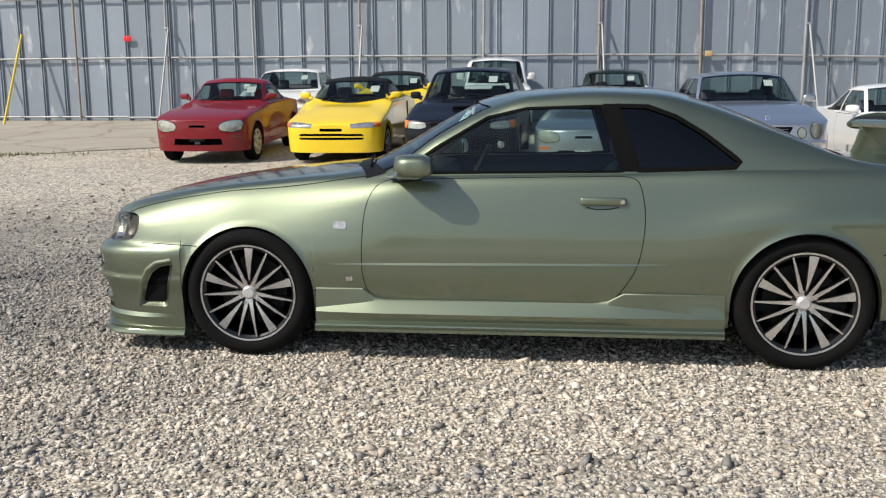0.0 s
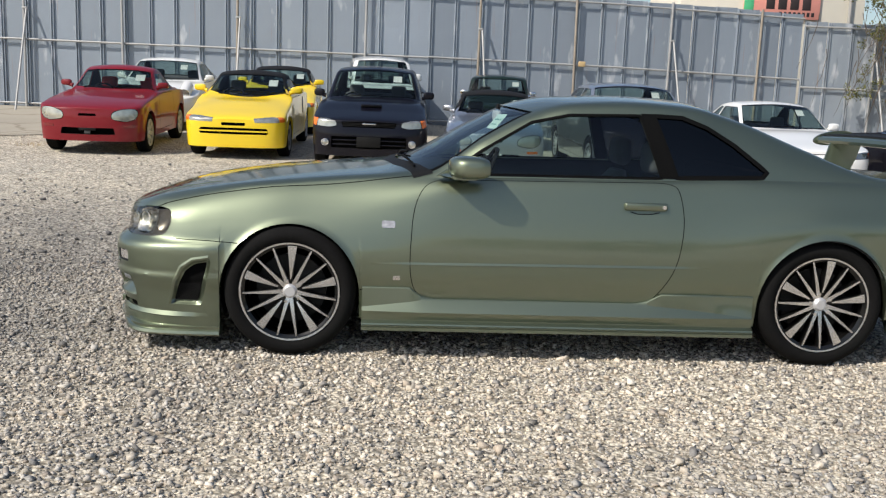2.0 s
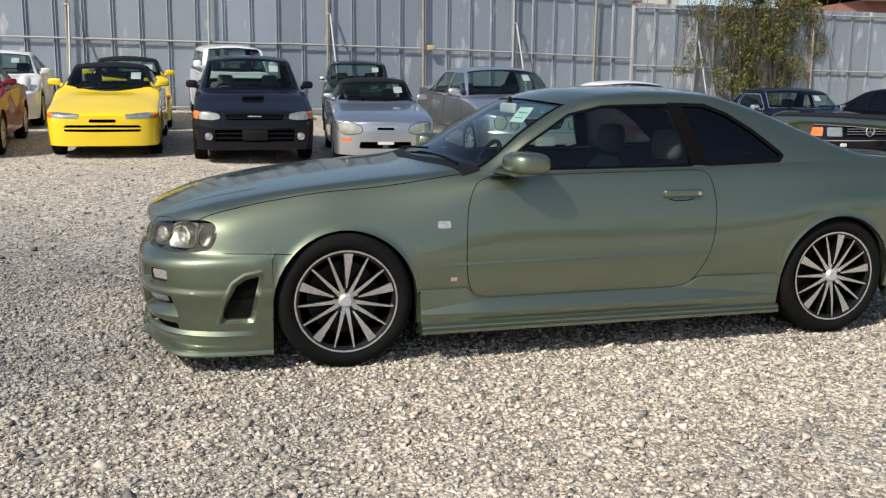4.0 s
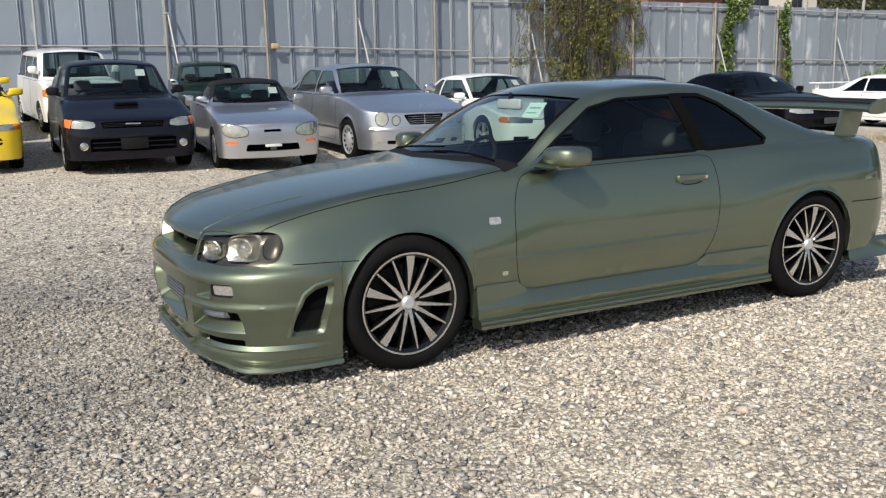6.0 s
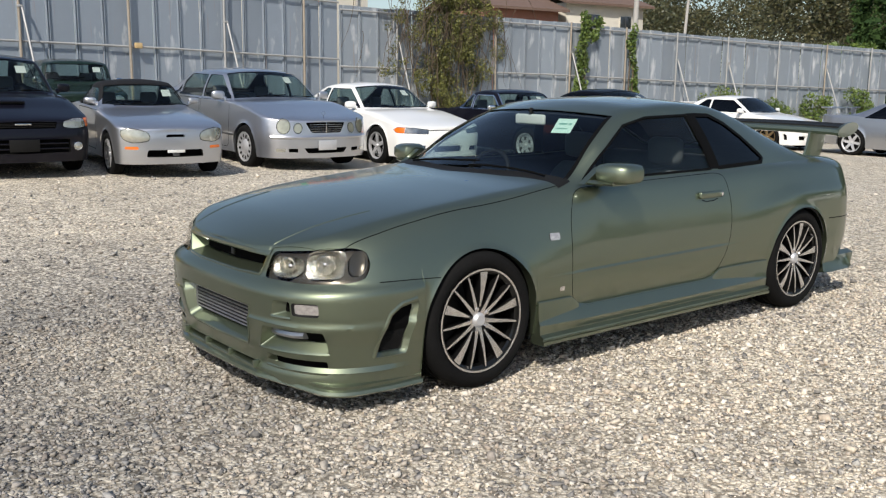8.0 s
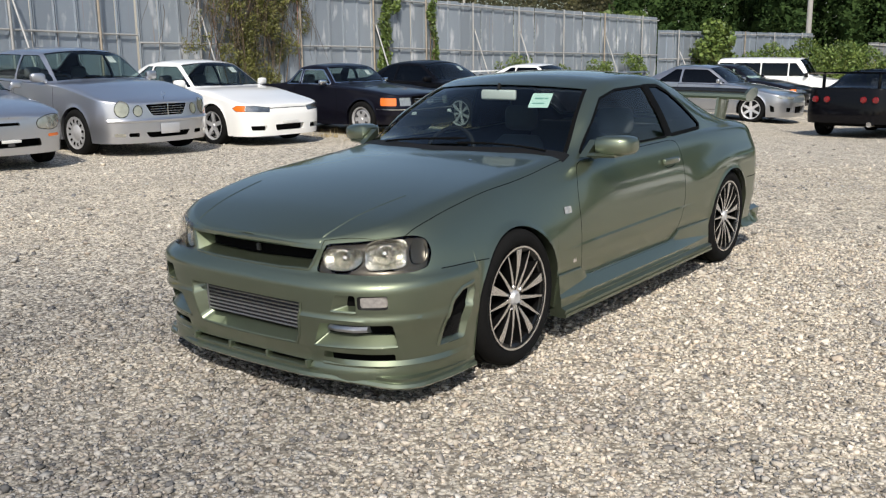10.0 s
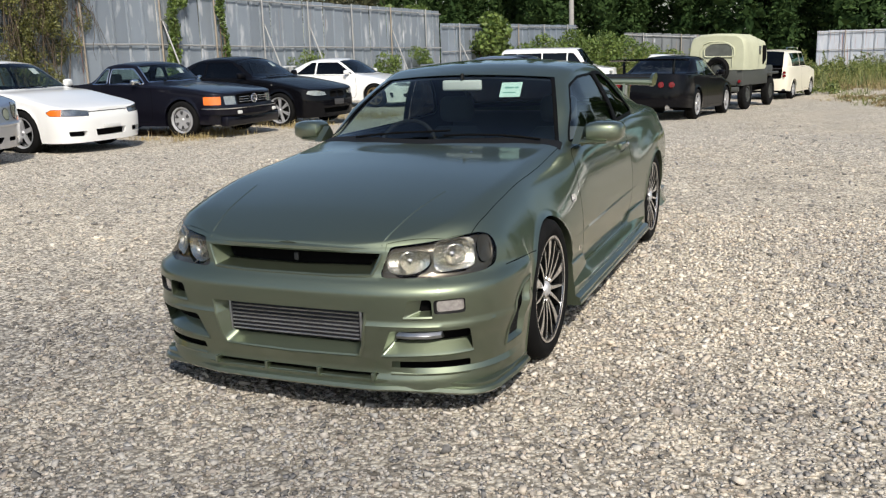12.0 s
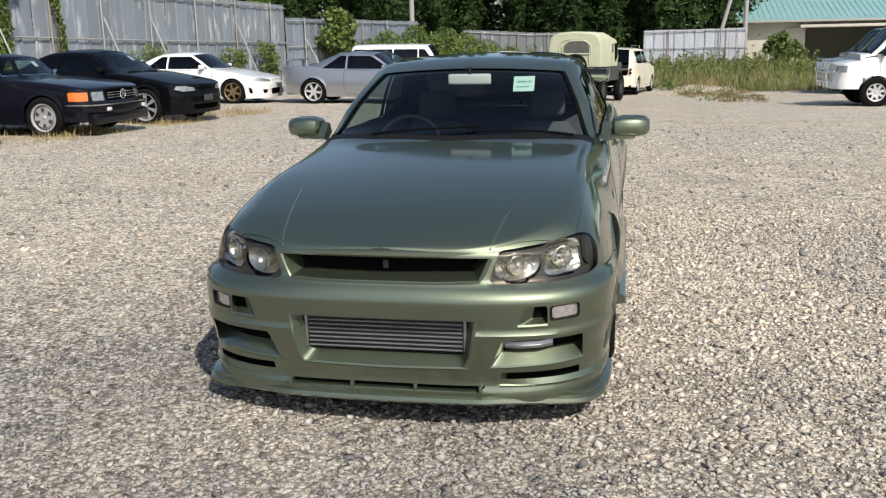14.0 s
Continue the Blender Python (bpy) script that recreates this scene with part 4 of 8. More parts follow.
def build_apron():
    """Bare trodden concrete and dirt under the end of the row, with cracks."""
    m = mat("dirty_concrete", (0.34, 0.305, 0.245), 0.9, var=0.22, scale=0.9, fine=0.12, fine_scale=25, bump=0.3)
    N, K = m.node_tree.nodes, m.node_tree.links
    b = N["Principled BSDF"]
    src = b.inputs["Base Color"].links[0].from_socket
    co, nz, add, v, r, mx = (N.new(a) for a in ("ShaderNodeTexCoord", "ShaderNodeTexNoise", "ShaderNodeVectorMath", "ShaderNodeTexVoronoi", "ShaderNodeValToRGB", "ShaderNodeMix"))
    nz.inputs["Scale"].default_value, nz.inputs["Detail"].default_value = 1.2, 5
    K.new(co.outputs["Object"], nz.inputs["Vector"]), K.new(co.outputs["Object"], add.inputs[0]), K.new(nz.outputs["Color"], add.inputs[1])
    v.feature = "DISTANCE_TO_EDGE"
    v.inputs["Scale"].default_value = 0.45
    K.new(add.outputs[0], v.inputs["Vector"]), K.new(v.outputs["Distance"], r.inputs[0])
    r.color_ramp.elements[0].position, r.color_ramp.elements[0].color = 0.0, (0.66, 0.63, 0.58, 1)
    r.color_ramp.elements[1].position, r.color_ramp.elements[1].color = 0.035, (1, 1, 1, 1)
    mx.data_type, mx.blend_type = "RGBA", "MULTIPLY"
    mx.inputs["Factor"].default_value = 1
    K.new(src, mx.inputs["A"]), K.new(r.outputs[0], mx.inputs["B"]), K.new(mx.outputs["Result"], b.inputs["Base Color"])
    rng = random.Random(8)
    V, F, n = [], [], 10
    xs = [-26 + 0.5 * i for i in range(43)]
    for x in xs:
        y0 = 9.55 + 0.55 * max(0, x + 7.5) + rng.uniform(-0.10, 0.10)
        for j in range(n + 1):
            y = y0 + (17.2 - y0) * j / n
            V.append((x, y, ground_z(x, y) + 0.012))
    for i in range(len(xs) - 1):
        F += [(i * (n + 1) + j, (i + 1) * (n + 1) + j, (i + 1) * (n + 1) + j + 1, i * (n + 1) + j + 1) for j in range(n)]
    me = bpy.data.meshes.new("pavement")
    me.from_pydata(V, [], F)
    ob = finish_mesh(me, "pavement", m, None, "", 60)
    tagged(ob, "bare cracked dirty concrete along the fence", "pavement", kind="structure")


build_ground()
build_apron()
build_stones()


# ---- fence ----
def sheet_material(name, base, pale=0.61, rust=0.66, rust_colour=(0.34, 0.20, 0.11, 1)):
    """Weathered steel sheet: streaks that run down, pale worn patches."""
    m = mat(name, base, 0.5, 0.35, var=0.12, scale=1.3, fine=0.06, fine_scale=40, rnd=0.09)
    N, K = m.node_tree.nodes, m.node_tree.links
    b = N["Principled BSDF"]
    src = b.inputs["Base Color"].links[0].from_socket
    co, mp, n, r, mx, oi = (N.new(a) for a in ("ShaderNodeTexCoord", "ShaderNodeMapping", "ShaderNodeTexNoise", "ShaderNodeValToRGB", "ShaderNodeMix", "ShaderNodeObjectInfo"))
    mp.inputs["Scale"].default_value = (2.2, 2.2, 0.75)
    add = N.new("ShaderNodeVectorMath")
    sc = N.new("ShaderNodeVectorMath")
    sc.operation = "SCALE"
    sc.inputs[0].default_value = (41, 17, 29)
    K.new(oi.outputs["Random"], sc.inputs["Scale"])
    K.new(co.outputs["Object"], mp.inputs["Vector"]), K.new(mp.outputs[0], add.inputs[0]), K.new(sc.outputs[0], add.inputs[1]), K.new(add.outputs[0], n.inputs["Vector"])
    n.inputs["Scale"].default_value, n.inputs["Detail"].default_value = 1.5, 6
    r.color_ramp.elements[0].position, r.color_ramp.elements[0].color = pale, (0, 0, 0, 1)
    r.color_ramp.elements[1].position, r.color_ramp.elements[1].color = pale + 0.17, (1, 1, 1, 1)
    K.new(n.outputs[0], r.inputs[0])
    mx.data_type = "RGBA"
    K.new(r.outputs[0], mx.inputs["Factor"]), K.new(src, mx.inputs["A"])
    mx.inputs["B"].default_value = (0.66, 0.67, 0.69, 1)
    # thin rust runs on a few sheets
    n2, r2, m2 = N.new("ShaderNodeTexNoise"), N.new("ShaderNodeValToRGB"), N.new("ShaderNodeMix")
    mp2 = N.new("ShaderNodeMapping")
    mp2.inputs["Scale"].default_value = (9, 9, 0.8)
    K.new(add.outputs[0], mp2.inputs["Vector"]), K.new(mp2.outputs[0], n2.inputs["Vector"])
    n2.inputs["Scale"].default_value, n2.inputs["Detail"].default_value = 0.8, 5
    r2.color_ramp.elements[0].position, r2.color_ramp.elements[0].color = rust, (0, 0, 0, 1)
    r2.color_ramp.elements[1].position, r2.color_ramp.elements[1].color = rust + 0.12, (0.8, 0.8, 0.8, 1)
    K.new(n2.outputs[0], r2.inputs[0])
    m2.data_type = "RGBA"
    K.new(r2.outputs[0], m2.inputs["Factor"]), K.new(mx.outputs["Result"], m2.inputs["A"])
    m2.inputs["B"].default_value = rust_colour
    K.new(m2.outputs["Result"], b.inputs["Base Color"])
    return m


SHEET = sheet_material("galvanised_fence_sheet", (0.268, 0.308, 0.358))
PALESHEET = sheet_material("pale_fence_sheet", (0.50, 0.53, 0.58), 0.61, 0.575, (0.36, 0.12, 0.06, 1))
WORNSHEET = sheet_material("worn_fence_sheet", (0.270, 0.305, 0.345), 0.57)
FARSHEET = sheet_material("far_fence_sheet", (0.165, 0.18, 0.19), 0.64, 0.62)
PIPE = mat("weathered_scaffold_pipe", (0.37, 0.37, 0.365), 0.55, 0.3, var=0.25, scale=3, fine=0.15, fine_scale=60)
RUST = mat("rusty_pipe", (0.31, 0.27, 0.22), 0.75, 0.2, var=0.35, scale=4, fine=0.2, fine_scale=60)
YELLOWTAPE = mat("yellow_tape", (0.70, 0.52, 0.04), 0.6)
PITCH = 0.57


def panel_mesh(w, h, name):
    """One folded sheet: a flat with a raised rib at its edge and two stiffening folds."""
    bm = bmesh.new()
    prof = [(0, 0), (0.006, -0.045), (0.024, -0.05), (0.030, -0.012), (0.055, -0.008), (0.062, -0.040), (0.078, -0.040), (0.086, 0), (w, 0)]
    loft(bm, [[(x, y, z) for x, y in prof] for z in (0, h)], False)
    bmesh.ops.recalc_face_normals(bm, faces=bm.faces)
    return bm


def pipe_ob(name, parent, a, b, r, material, label=""):
    return part(name, tube(bmesh.new(), [a, b], r, 10), material, parent, label)


def fence(name, pts, h, label, sheet=SHEET, rails=(-0.12, -1.56, -3.02), step=2.7, braces=True, pitch=PITCH, deep=0.09):
    """A run of sheets along a line of (x, y, height of the top), with posts, rails and braces on the side of the lot."""
    f = root(name, pose(0, 0, 0), label, "fence", kind="structure")
    shared = None
    rng = random.Random(len(name) + len(pts))
    for (x0, y0, t0), (x1, y1, t1) in zip(pts, pts[1:]):
        L = math.hypot(x1 - x0, y1 - y0)
        ux, uy = (x1 - x0) / L, (y1 - y0) / L
        nx, ny = uy, -ux
        a = math.degrees(math.atan2(uy, ux))
        k = max(1, round(L / pitch))
        for i in range(k):
            d = L * i / k
            x, y, t = x0 + ux * d, y0 + uy * d, t0 + (t1 - t0) * i / k
            m = pose(x, y, t - h + rng.uniform(-0.015, 0.015), rng.uniform(-0.3, 0.3), 0, a) @ Matrix.Diagonal((L / k / pitch, 1, 1, 1))
            if shared is None:
                ob = part("panel", panel_mesh(pitch, h, name), sheet, f, "", 30, m)
                shared = ob.data
            else:
                ob = new("panel", shared)
                ob.matrix_basis, ob.parent = m, f
        for z in rails:
            a0 = (x0 + nx * deep, y0 + ny * deep, t0 + z)
            a1 = (x1 + nx * deep, y1 + ny * deep, t1 + z + rng.uniform(-0.02, 0.02))
            pipe_ob("rail", f, a0, a1, 0.024, PIPE)
        n = max(1, round(L / step))
        for i in range(n):
            q = (i + 0.5) / n
            x, y, t = x0 + ux * L * q + nx * (deep + 0.05), y0 + uy * L * q + ny * (deep + 0.05), t0 + (t1 - t0) * q
            pipe_ob("post", f, (x, y, t - h), (x + rng.uniform(-0.03, 0.03), y, t + 0.02), 0.030, RUST if rng.random() < 0.35 else PIPE)
            if braces and i % 2 == 0:
                b = pipe_ob("brace", f, (x + 0.08, y, t - 0.85), (x + 0.16 + nx * 1.0, y + ny * 1.0, ground_z(x, y + ny) - 0.05), 0.024, PIPE)
                part("clamp", box(x - 0.02, x + 0.10, y - 0.04, y + 0.04, t - 0.89, t - 0.84, 0.012), PIPE, b)
    return f


fence("fence", [(-24, 17.6, 3.85), (-9.0, 16.95, 3.82), (-4.5, 16.8, 3.80), (1.4, 16.5, 3.76), (6.0, 16.55, 3.70), (10.4, 16.75, 3.58)], 3.7, "tall grey steel sheet fence with scaffold pipe rails")
fence("fence", [(10.45, 16.72, 3.42), (17.0, 16.0, 3.34), (23.7, 15.15, 3.17), (33.6, 13.4, 2.97)], 3.8, "grey steel sheet fence, worn and streaked, partly overgrown", WORNSHEET)
fence("fence", [(33.65, 13.35, 2.45), (46, 10.4, 2.4)], 3.4, "grey steel sheet fence, lower and overgrown", rails=(-0.12, -1.2))
fence("fence", [(50.0, 8.6, 1.95), (52.0, 4.6, 1.7), (53, 3.2, 1.7)], 3.0, "weathered grey steel sheet fence far across the lot", FARSHEET, rails=(-0.12, -1.2), braces=False)
fence("fence", [(50.0, -1.75, 1.68), (50.0, -7.3, 1.72)], 2.6, "pale rusted steel sheet fence above tall grass", PALESHEET, rails=(-0.1, -1.0), braces=False)
sg_ = box(-8.99, -8.80, 16.84, 16.86, 2.66, 2.79, 0.003)
tagged(part("notice_plate", sg_, mat("red_sign_paint", (0.75, 0.02, 0.03), 0.5), None), "small red notice plate on the fence", "sign")
tagged(part("switch_box", box(4.93, 5.09, 16.33, 16.42, 2.12, 2.24, 0.012), mat("faded_orange_box", (0.50, 0.36, 0.18), 0.6), None), "small faded orange box on the fence rail", "box")
tagged(part("leaning_pole", tube(bmesh.new(), [(-11.75, 15.9, 0.62), (-11.60, 16.75, 2.86)], 0.03, 10), YELLOWTAPE, None), "yellow pole leaning on the fence", "pole")


# ---- the green coupe ----
DISCA = mat("dull_alloy_tube", (0.42, 0.42, 0.43), 0.35, 0.9, var=0.15)
HOUSING = mat("silvered_lamp_housing", (0.64, 0.63, 0.57), 0.16, 0.97, var=0.3, scale=45, fine_scale=90, bump=0.6)

def hero_bulge(x, z):
    k = smooth(1.85, 2.7, x) * (1 - smooth(3.1, 3.5, x))
    crest = 0.63 + 0.10 * smooth(1.95, 2.7, x)
    lean = 0.075 * (max(0, z - 0.50) / 0.3) ** 1.4 * (1 - smooth(0.0, 0.8, x)) * (0.45 + 0.55 * smooth(-0.75, -0.35, x))
    lip = (0.018 * (1 - smooth(0.53, 0.562, z)) + 0.008 * (1 - smooth(0.386, 0.402, z)) * smooth(0.30, 0.37, z)) * (1 - smooth(-0.36, -0.32, x))
    return lip + 0.026 * k * math.exp(-((z - crest) / (0.07 if z > crest else 0.15)) ** 2) - lean


HERO = dict(
    fo=0.95, wb=2.665, ro=0.955, w=0.84, xa=-0.34, xr=3.06, nf=2.8, nr=3.0, ra=0.338, zw=0.318, sill=0.20, zf=0.09, zt=0.25,
    cowl=0.47, rg=2.98, zbelt=0.91, wt=1.134, re=2.1, roof=1.33, dx=0.03, ne=44, nz=56, square=[(0.1, 3.4), (0.52, 3.35), (0.58, 2.85), (0.7, 2.8)], nb=8, nc=10, soft=0.22, ledge=[(-0.95, 0.02), (-0.85, 0.04), (-0.6, 0.078), (-0.35, 0.086), (0, 0.086), (0.4, 0.086), (0.7, 0.066), (0.95, 0.05), (2.2, 0.052), (2.5, 0.075), (2.9, 0.085), (3.62, 0.06)], lift=[(-0.95, 0.004), (-0.85, 0.02), (-0.6, 0.097), (-0.35, 0.122), (0, 0.141), (0.4, 0.134), (0.7, 0.093), (1.0, 0.072), (1.9, 0.078), (2.4, 0.098), (2.9, 0.10), (3.62, 0.08)], bow=0.018, flare=0.008, reach=0.034, seam=0.004, bulge=hero_bulge,
    zs=[(-0.95, 0.655), (-0.85, 0.652), (-0.6, 0.640), (-0.35, 0.665), (0, 0.692), (0.4, 0.738), (0.7, 0.797), (1.0, 0.832), (1.9, 0.838), (2.4, 0.835), (2.9, 0.835), (3.3, 0.825), (3.62, 0.80)],
    zc=[(-0.95, 0.658), (-0.88, 0.692), (-0.6, 0.785), (-0.2, 0.855), (0.2, 0.90), (0.44, 0.925), (0.62, 0.997), (0.9, 1.155), (1.134, 1.268), (1.35, 1.312), (1.72, 1.33), (2.02, 1.32), (2.3, 1.255), (2.65, 1.12), (2.95, 0.99), (3.1, 0.965), (3.62, 0.935)],
    zr=[(-0.95, 0.655), (-0.6, 0.765), (-0.2, 0.835), (0.2, 0.877), (0.5, 0.905), (0.68, 0.935), (0.95, 1.09), (1.2, 1.215), (1.4, 1.272), (1.72, 1.29), (2.0, 1.275), (2.25, 1.215), (2.6, 1.085), (2.95, 0.965), (3.1, 0.95), (3.62, 0.91)],
    yr=[(-0.95, 0.55), (-0.4, 0.62), (0.5, 0.70), (0.9, 0.645), (1.25, 0.575), (1.7, 0.565), (2.1, 0.565), (2.6, 0.60), (3.0, 0.66), (3.62, 0.62)],
    wx=[(-0.95, 0.95), (-0.5, 0.965), (-0.3, 0.978), (0, 0.992), (0.4, 0.985), (1.2, 0.98), (2.0, 0.988), (2.6, 1.012), (3.1, 1.0), (3.62, 0.95)],
    side=[(0.1, 0.96), (0.3, 0.976), (0.44, 1.0), (0.52, 1.001), (0.60, 0.995), (0.66, 0.986), (0.72, 0.974), (0.79, 0.956), (0.83, 0.943), (0.9, 0.92)],
    nose=[(0.08, 0.95), (0.155, 0.95), (0.195, 0.93), (0.25, 0.95), (0.30, 0.968), (0.370, 0.987), (0.386, 0.991), (0.398, 0.980), (0.47, 0.988), (0.508, 0.991), (0.515, 0.987), (0.545, 0.955), (0.554, 0.938), (0.566, 0.915), (0.595, 0.907), (0.66, 0.894), (0.70, 0.88)],
    tail=[(0.2, 0.93), (0.4, 1.0), (0.6, 1.0), (0.9, 0.96)],
    zb=[(-0.95, 0.122), (-0.8, 0.115), (-0.35, 0.088), (0.34, 0.20), (2.33, 0.20), (3.0, 0.25), (3.62, 0.25)],
)
HERO_DOOR = [(0.66, 0.885), (0.592, 0.76), (0.578, 0.47), (0.60, 0.345), (0.675, 0.28), (1.755, 0.285), (1.825, 0.355), (1.908, 0.49), (1.938, 0.70), (1.92, 0.84), (1.89, 0.906)]
HERO_PANE = [(0.76, 0.915), (0.93, 1.035), (1.18, 1.180), (1.37, 1.222), (1.73, 1.232), (1.83, 0.925)]
HERO_QUARTER = [(1.80, 1.232), (1.95, 1.228), (2.08, 1.180), (2.21, 1.10), (2.37, 0.972), (2.345, 0.945), (1.905, 0.93)]
HEADLAMP = [(-0.345, 0.562), (-0.300, 0.676), (-0.12, 0.693), (0.05, 0.708), (0.108, 0.692), (0.130, 0.640), (0.112, 0.582), (0.05, 0.567), (-0.12, 0.560)]
VENT = [(-0.560, 0.264), (-0.535, 0.347), (-0.500, 0.415), (-0.455, 0.447), (-0.396, 0.460), (-0.402, 0.43), (-0.445, 0.264)]
VENT_EDGE = [(-0.584, 0.244), (-0.558, 0.352), (-0.518, 0.434), (-0.464, 0.472), (-0.386, 0.486), (-0.374, 0.462), (-0.424, 0.244)]


def hero():
    feats = [
        ("headlamp_lens", "h", rounded(HEADLAMP, 0.02, 2), LENS, 0, False, "clear headlamp lens"),
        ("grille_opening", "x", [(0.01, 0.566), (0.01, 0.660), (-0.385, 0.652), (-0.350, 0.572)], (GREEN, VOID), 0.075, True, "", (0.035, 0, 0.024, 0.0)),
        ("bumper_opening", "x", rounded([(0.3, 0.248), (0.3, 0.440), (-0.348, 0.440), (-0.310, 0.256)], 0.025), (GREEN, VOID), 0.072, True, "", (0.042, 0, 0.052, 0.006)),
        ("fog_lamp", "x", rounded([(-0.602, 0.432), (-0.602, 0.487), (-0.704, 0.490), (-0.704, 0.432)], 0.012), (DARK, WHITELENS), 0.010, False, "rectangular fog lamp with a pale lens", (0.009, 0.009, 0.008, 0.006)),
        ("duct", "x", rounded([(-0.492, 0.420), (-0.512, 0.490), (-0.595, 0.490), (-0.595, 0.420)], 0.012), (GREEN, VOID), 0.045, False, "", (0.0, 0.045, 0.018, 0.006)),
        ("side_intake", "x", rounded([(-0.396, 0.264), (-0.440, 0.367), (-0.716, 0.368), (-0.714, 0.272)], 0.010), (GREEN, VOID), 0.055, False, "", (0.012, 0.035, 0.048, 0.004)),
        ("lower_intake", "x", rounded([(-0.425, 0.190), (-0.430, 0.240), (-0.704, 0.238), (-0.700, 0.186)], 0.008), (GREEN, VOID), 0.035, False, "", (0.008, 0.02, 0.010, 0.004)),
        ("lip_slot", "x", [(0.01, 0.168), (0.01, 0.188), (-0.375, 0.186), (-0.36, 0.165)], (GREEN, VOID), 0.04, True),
        ("bumper_vent", "y", rounded(VENT_EDGE, 0.015), None, 0, False),
        ("side_marker", "y", rounded([(0.44, 0.650), (0.44, 0.684), (0.505, 0.684), (0.505, 0.650)], 0.008), WHITELENS, 0, False, "small pale side marker lamp"),
        ("pillar_trim", "y", [(1.735, 1.24), (1.80, 1.24), (1.905, 0.925), (1.83, 0.925)], STRIP, 0, False, "matt black pillar trim"),
        ("cowl_panel", "z", [(0.43, 0.01), (0.49, -0.4), (0.59, -0.705), (0.685, -0.69), (0.62, -0.4), (0.53, 0.01)], DARK, 0, True, "black cowl panel under the wipers"),
        ("bonnet", "z", [(-1, 0.01), (0.43, 0.01), (0.49, -0.4), (0.59, -0.690), (0.1, -0.692), (-0.30, -0.692), (-0.50, -0.689), (-0.66, -0.678), (-0.74, -0.60), (-0.835, -0.405), (-1, -0.395)], GREEN, 0, True, "", None, lambda c: c.z > 0.655),
    ]
    c, sh = car("green_coupe", pose(0, 0, 0), HERO, GREEN, "metallic jade green two-door sports coupe on gravel", feats,
                [(HERO_PANE, SIDEGLASS), (rounded(HERO_QUARTER, 0.02, 2), TINTGLASS)], screen(HERO, 0.50, 1.09, 0.665, 0.50, 0.17, 0.10), screen(HERO, 2.2, 2.93, 0.50, 0.60, -0.05, -0.06),
                [rounded(HERO_DOOR, 0.10, 4)], None, rear_mat=TINTGLASS, mirror=(GREEN, 0.835, 0.960, 0.012, (0.19, 0.190, 0.108)), group="main car")
    for x, y, t in ((0, -0.703, 3), (2.665, -0.722, 8), (0, 0.703, 40), (2.665, 0.722, 20)):
        wheel(c, x, y, 0.322, 0.24, 0.235, "fan", BLACKRIM, ALLOY, t)
    # headlamp insides: a dark bezel with two bright reflectors and a round turn signal, each in a ring
    lamp, into = 5, (0.8, 0.6, 0)
    for (cu, cv), ru, rv, deep, e in (((-0.238, 0.619), 0.080, 0.050, 0.045, 0.85), ((-0.062, 0.634), 0.088, 0.058, 0.050, 0.5), ((0.073, 0.643), 0.037, 0.050, 0.022, 0.8)):
        ring = [(cu + ru * math.copysign(abs(math.cos(t)) ** e, math.cos(t)), cv + rv * math.copysign(abs(math.sin(t)) ** e, math.sin(t)) + 0.10 * ru * math.cos(t)) for t in (2 * math.pi * i / 26 for i in range(26))]
        k1 = sh.cut("h", ring, only=(lamp,))
        halves(sh.bowl(k1, "h", (cu, cv), ru * 1.15, rv * 1.15, deep, into, 0.016), "reflector", HOUSING if deep > 0.03 else BEZEL, c, "silvered reflector chamber" if deep > 0.03 else "smoked turn signal chamber", False, 60)
        # a lipped inner ring stands in each chamber
        for sg in (-1, 1):
            p = sh.tree.ray_cast(Vector((H2 * cu, -H2 * cu, cv)) + Vector((-H2, -H2, 0)) * 6, Vector((H2, H2, 0)))[0]
            if p and deep > 0.03:
                q = Vector((-0.80, sg * 0.6, 0)).to_track_quat("Y", "Z").to_matrix().to_4x4()
                rr = min(ru, rv) * 0.72
                part("projector_ring", lathe(bmesh.new(), [(rr, 0.006), (rr, 0.014), (rr * 0.92, 0.016), (rr * 0.80, 0.004), (rr * 0.45, -0.018), (0.010, -0.026)], 26), HOUSING, c, "stepped round reflector", 50, Matrix.Translation((p.x + 0.8 * 0.036, sg * (abs(p.y) - 0.6 * 0.036), p.z)) @ q)
    halves(sh.piece(lamp, -0.020), "headlamp_bezel", BEZEL, c, "dark headlamp bezel", False)
    for sg in (-1, 1):
        for x, y, z in ((-0.79, -0.475, 0.616), (-0.705, -0.615, 0.634)):
            q = Vector((-0.80, sg * 0.6, 0)).to_track_quat("Y", "Z").to_matrix().to_4x4()
            part("bulb", lathe(bmesh.new(), [(0, 0.02), (0.010, 0.016), (0.014, 0.0), (0.016, -0.02)], 12), CHROME, c, "", 50, Matrix.Translation((x, sg * abs(y), z)) @ q)
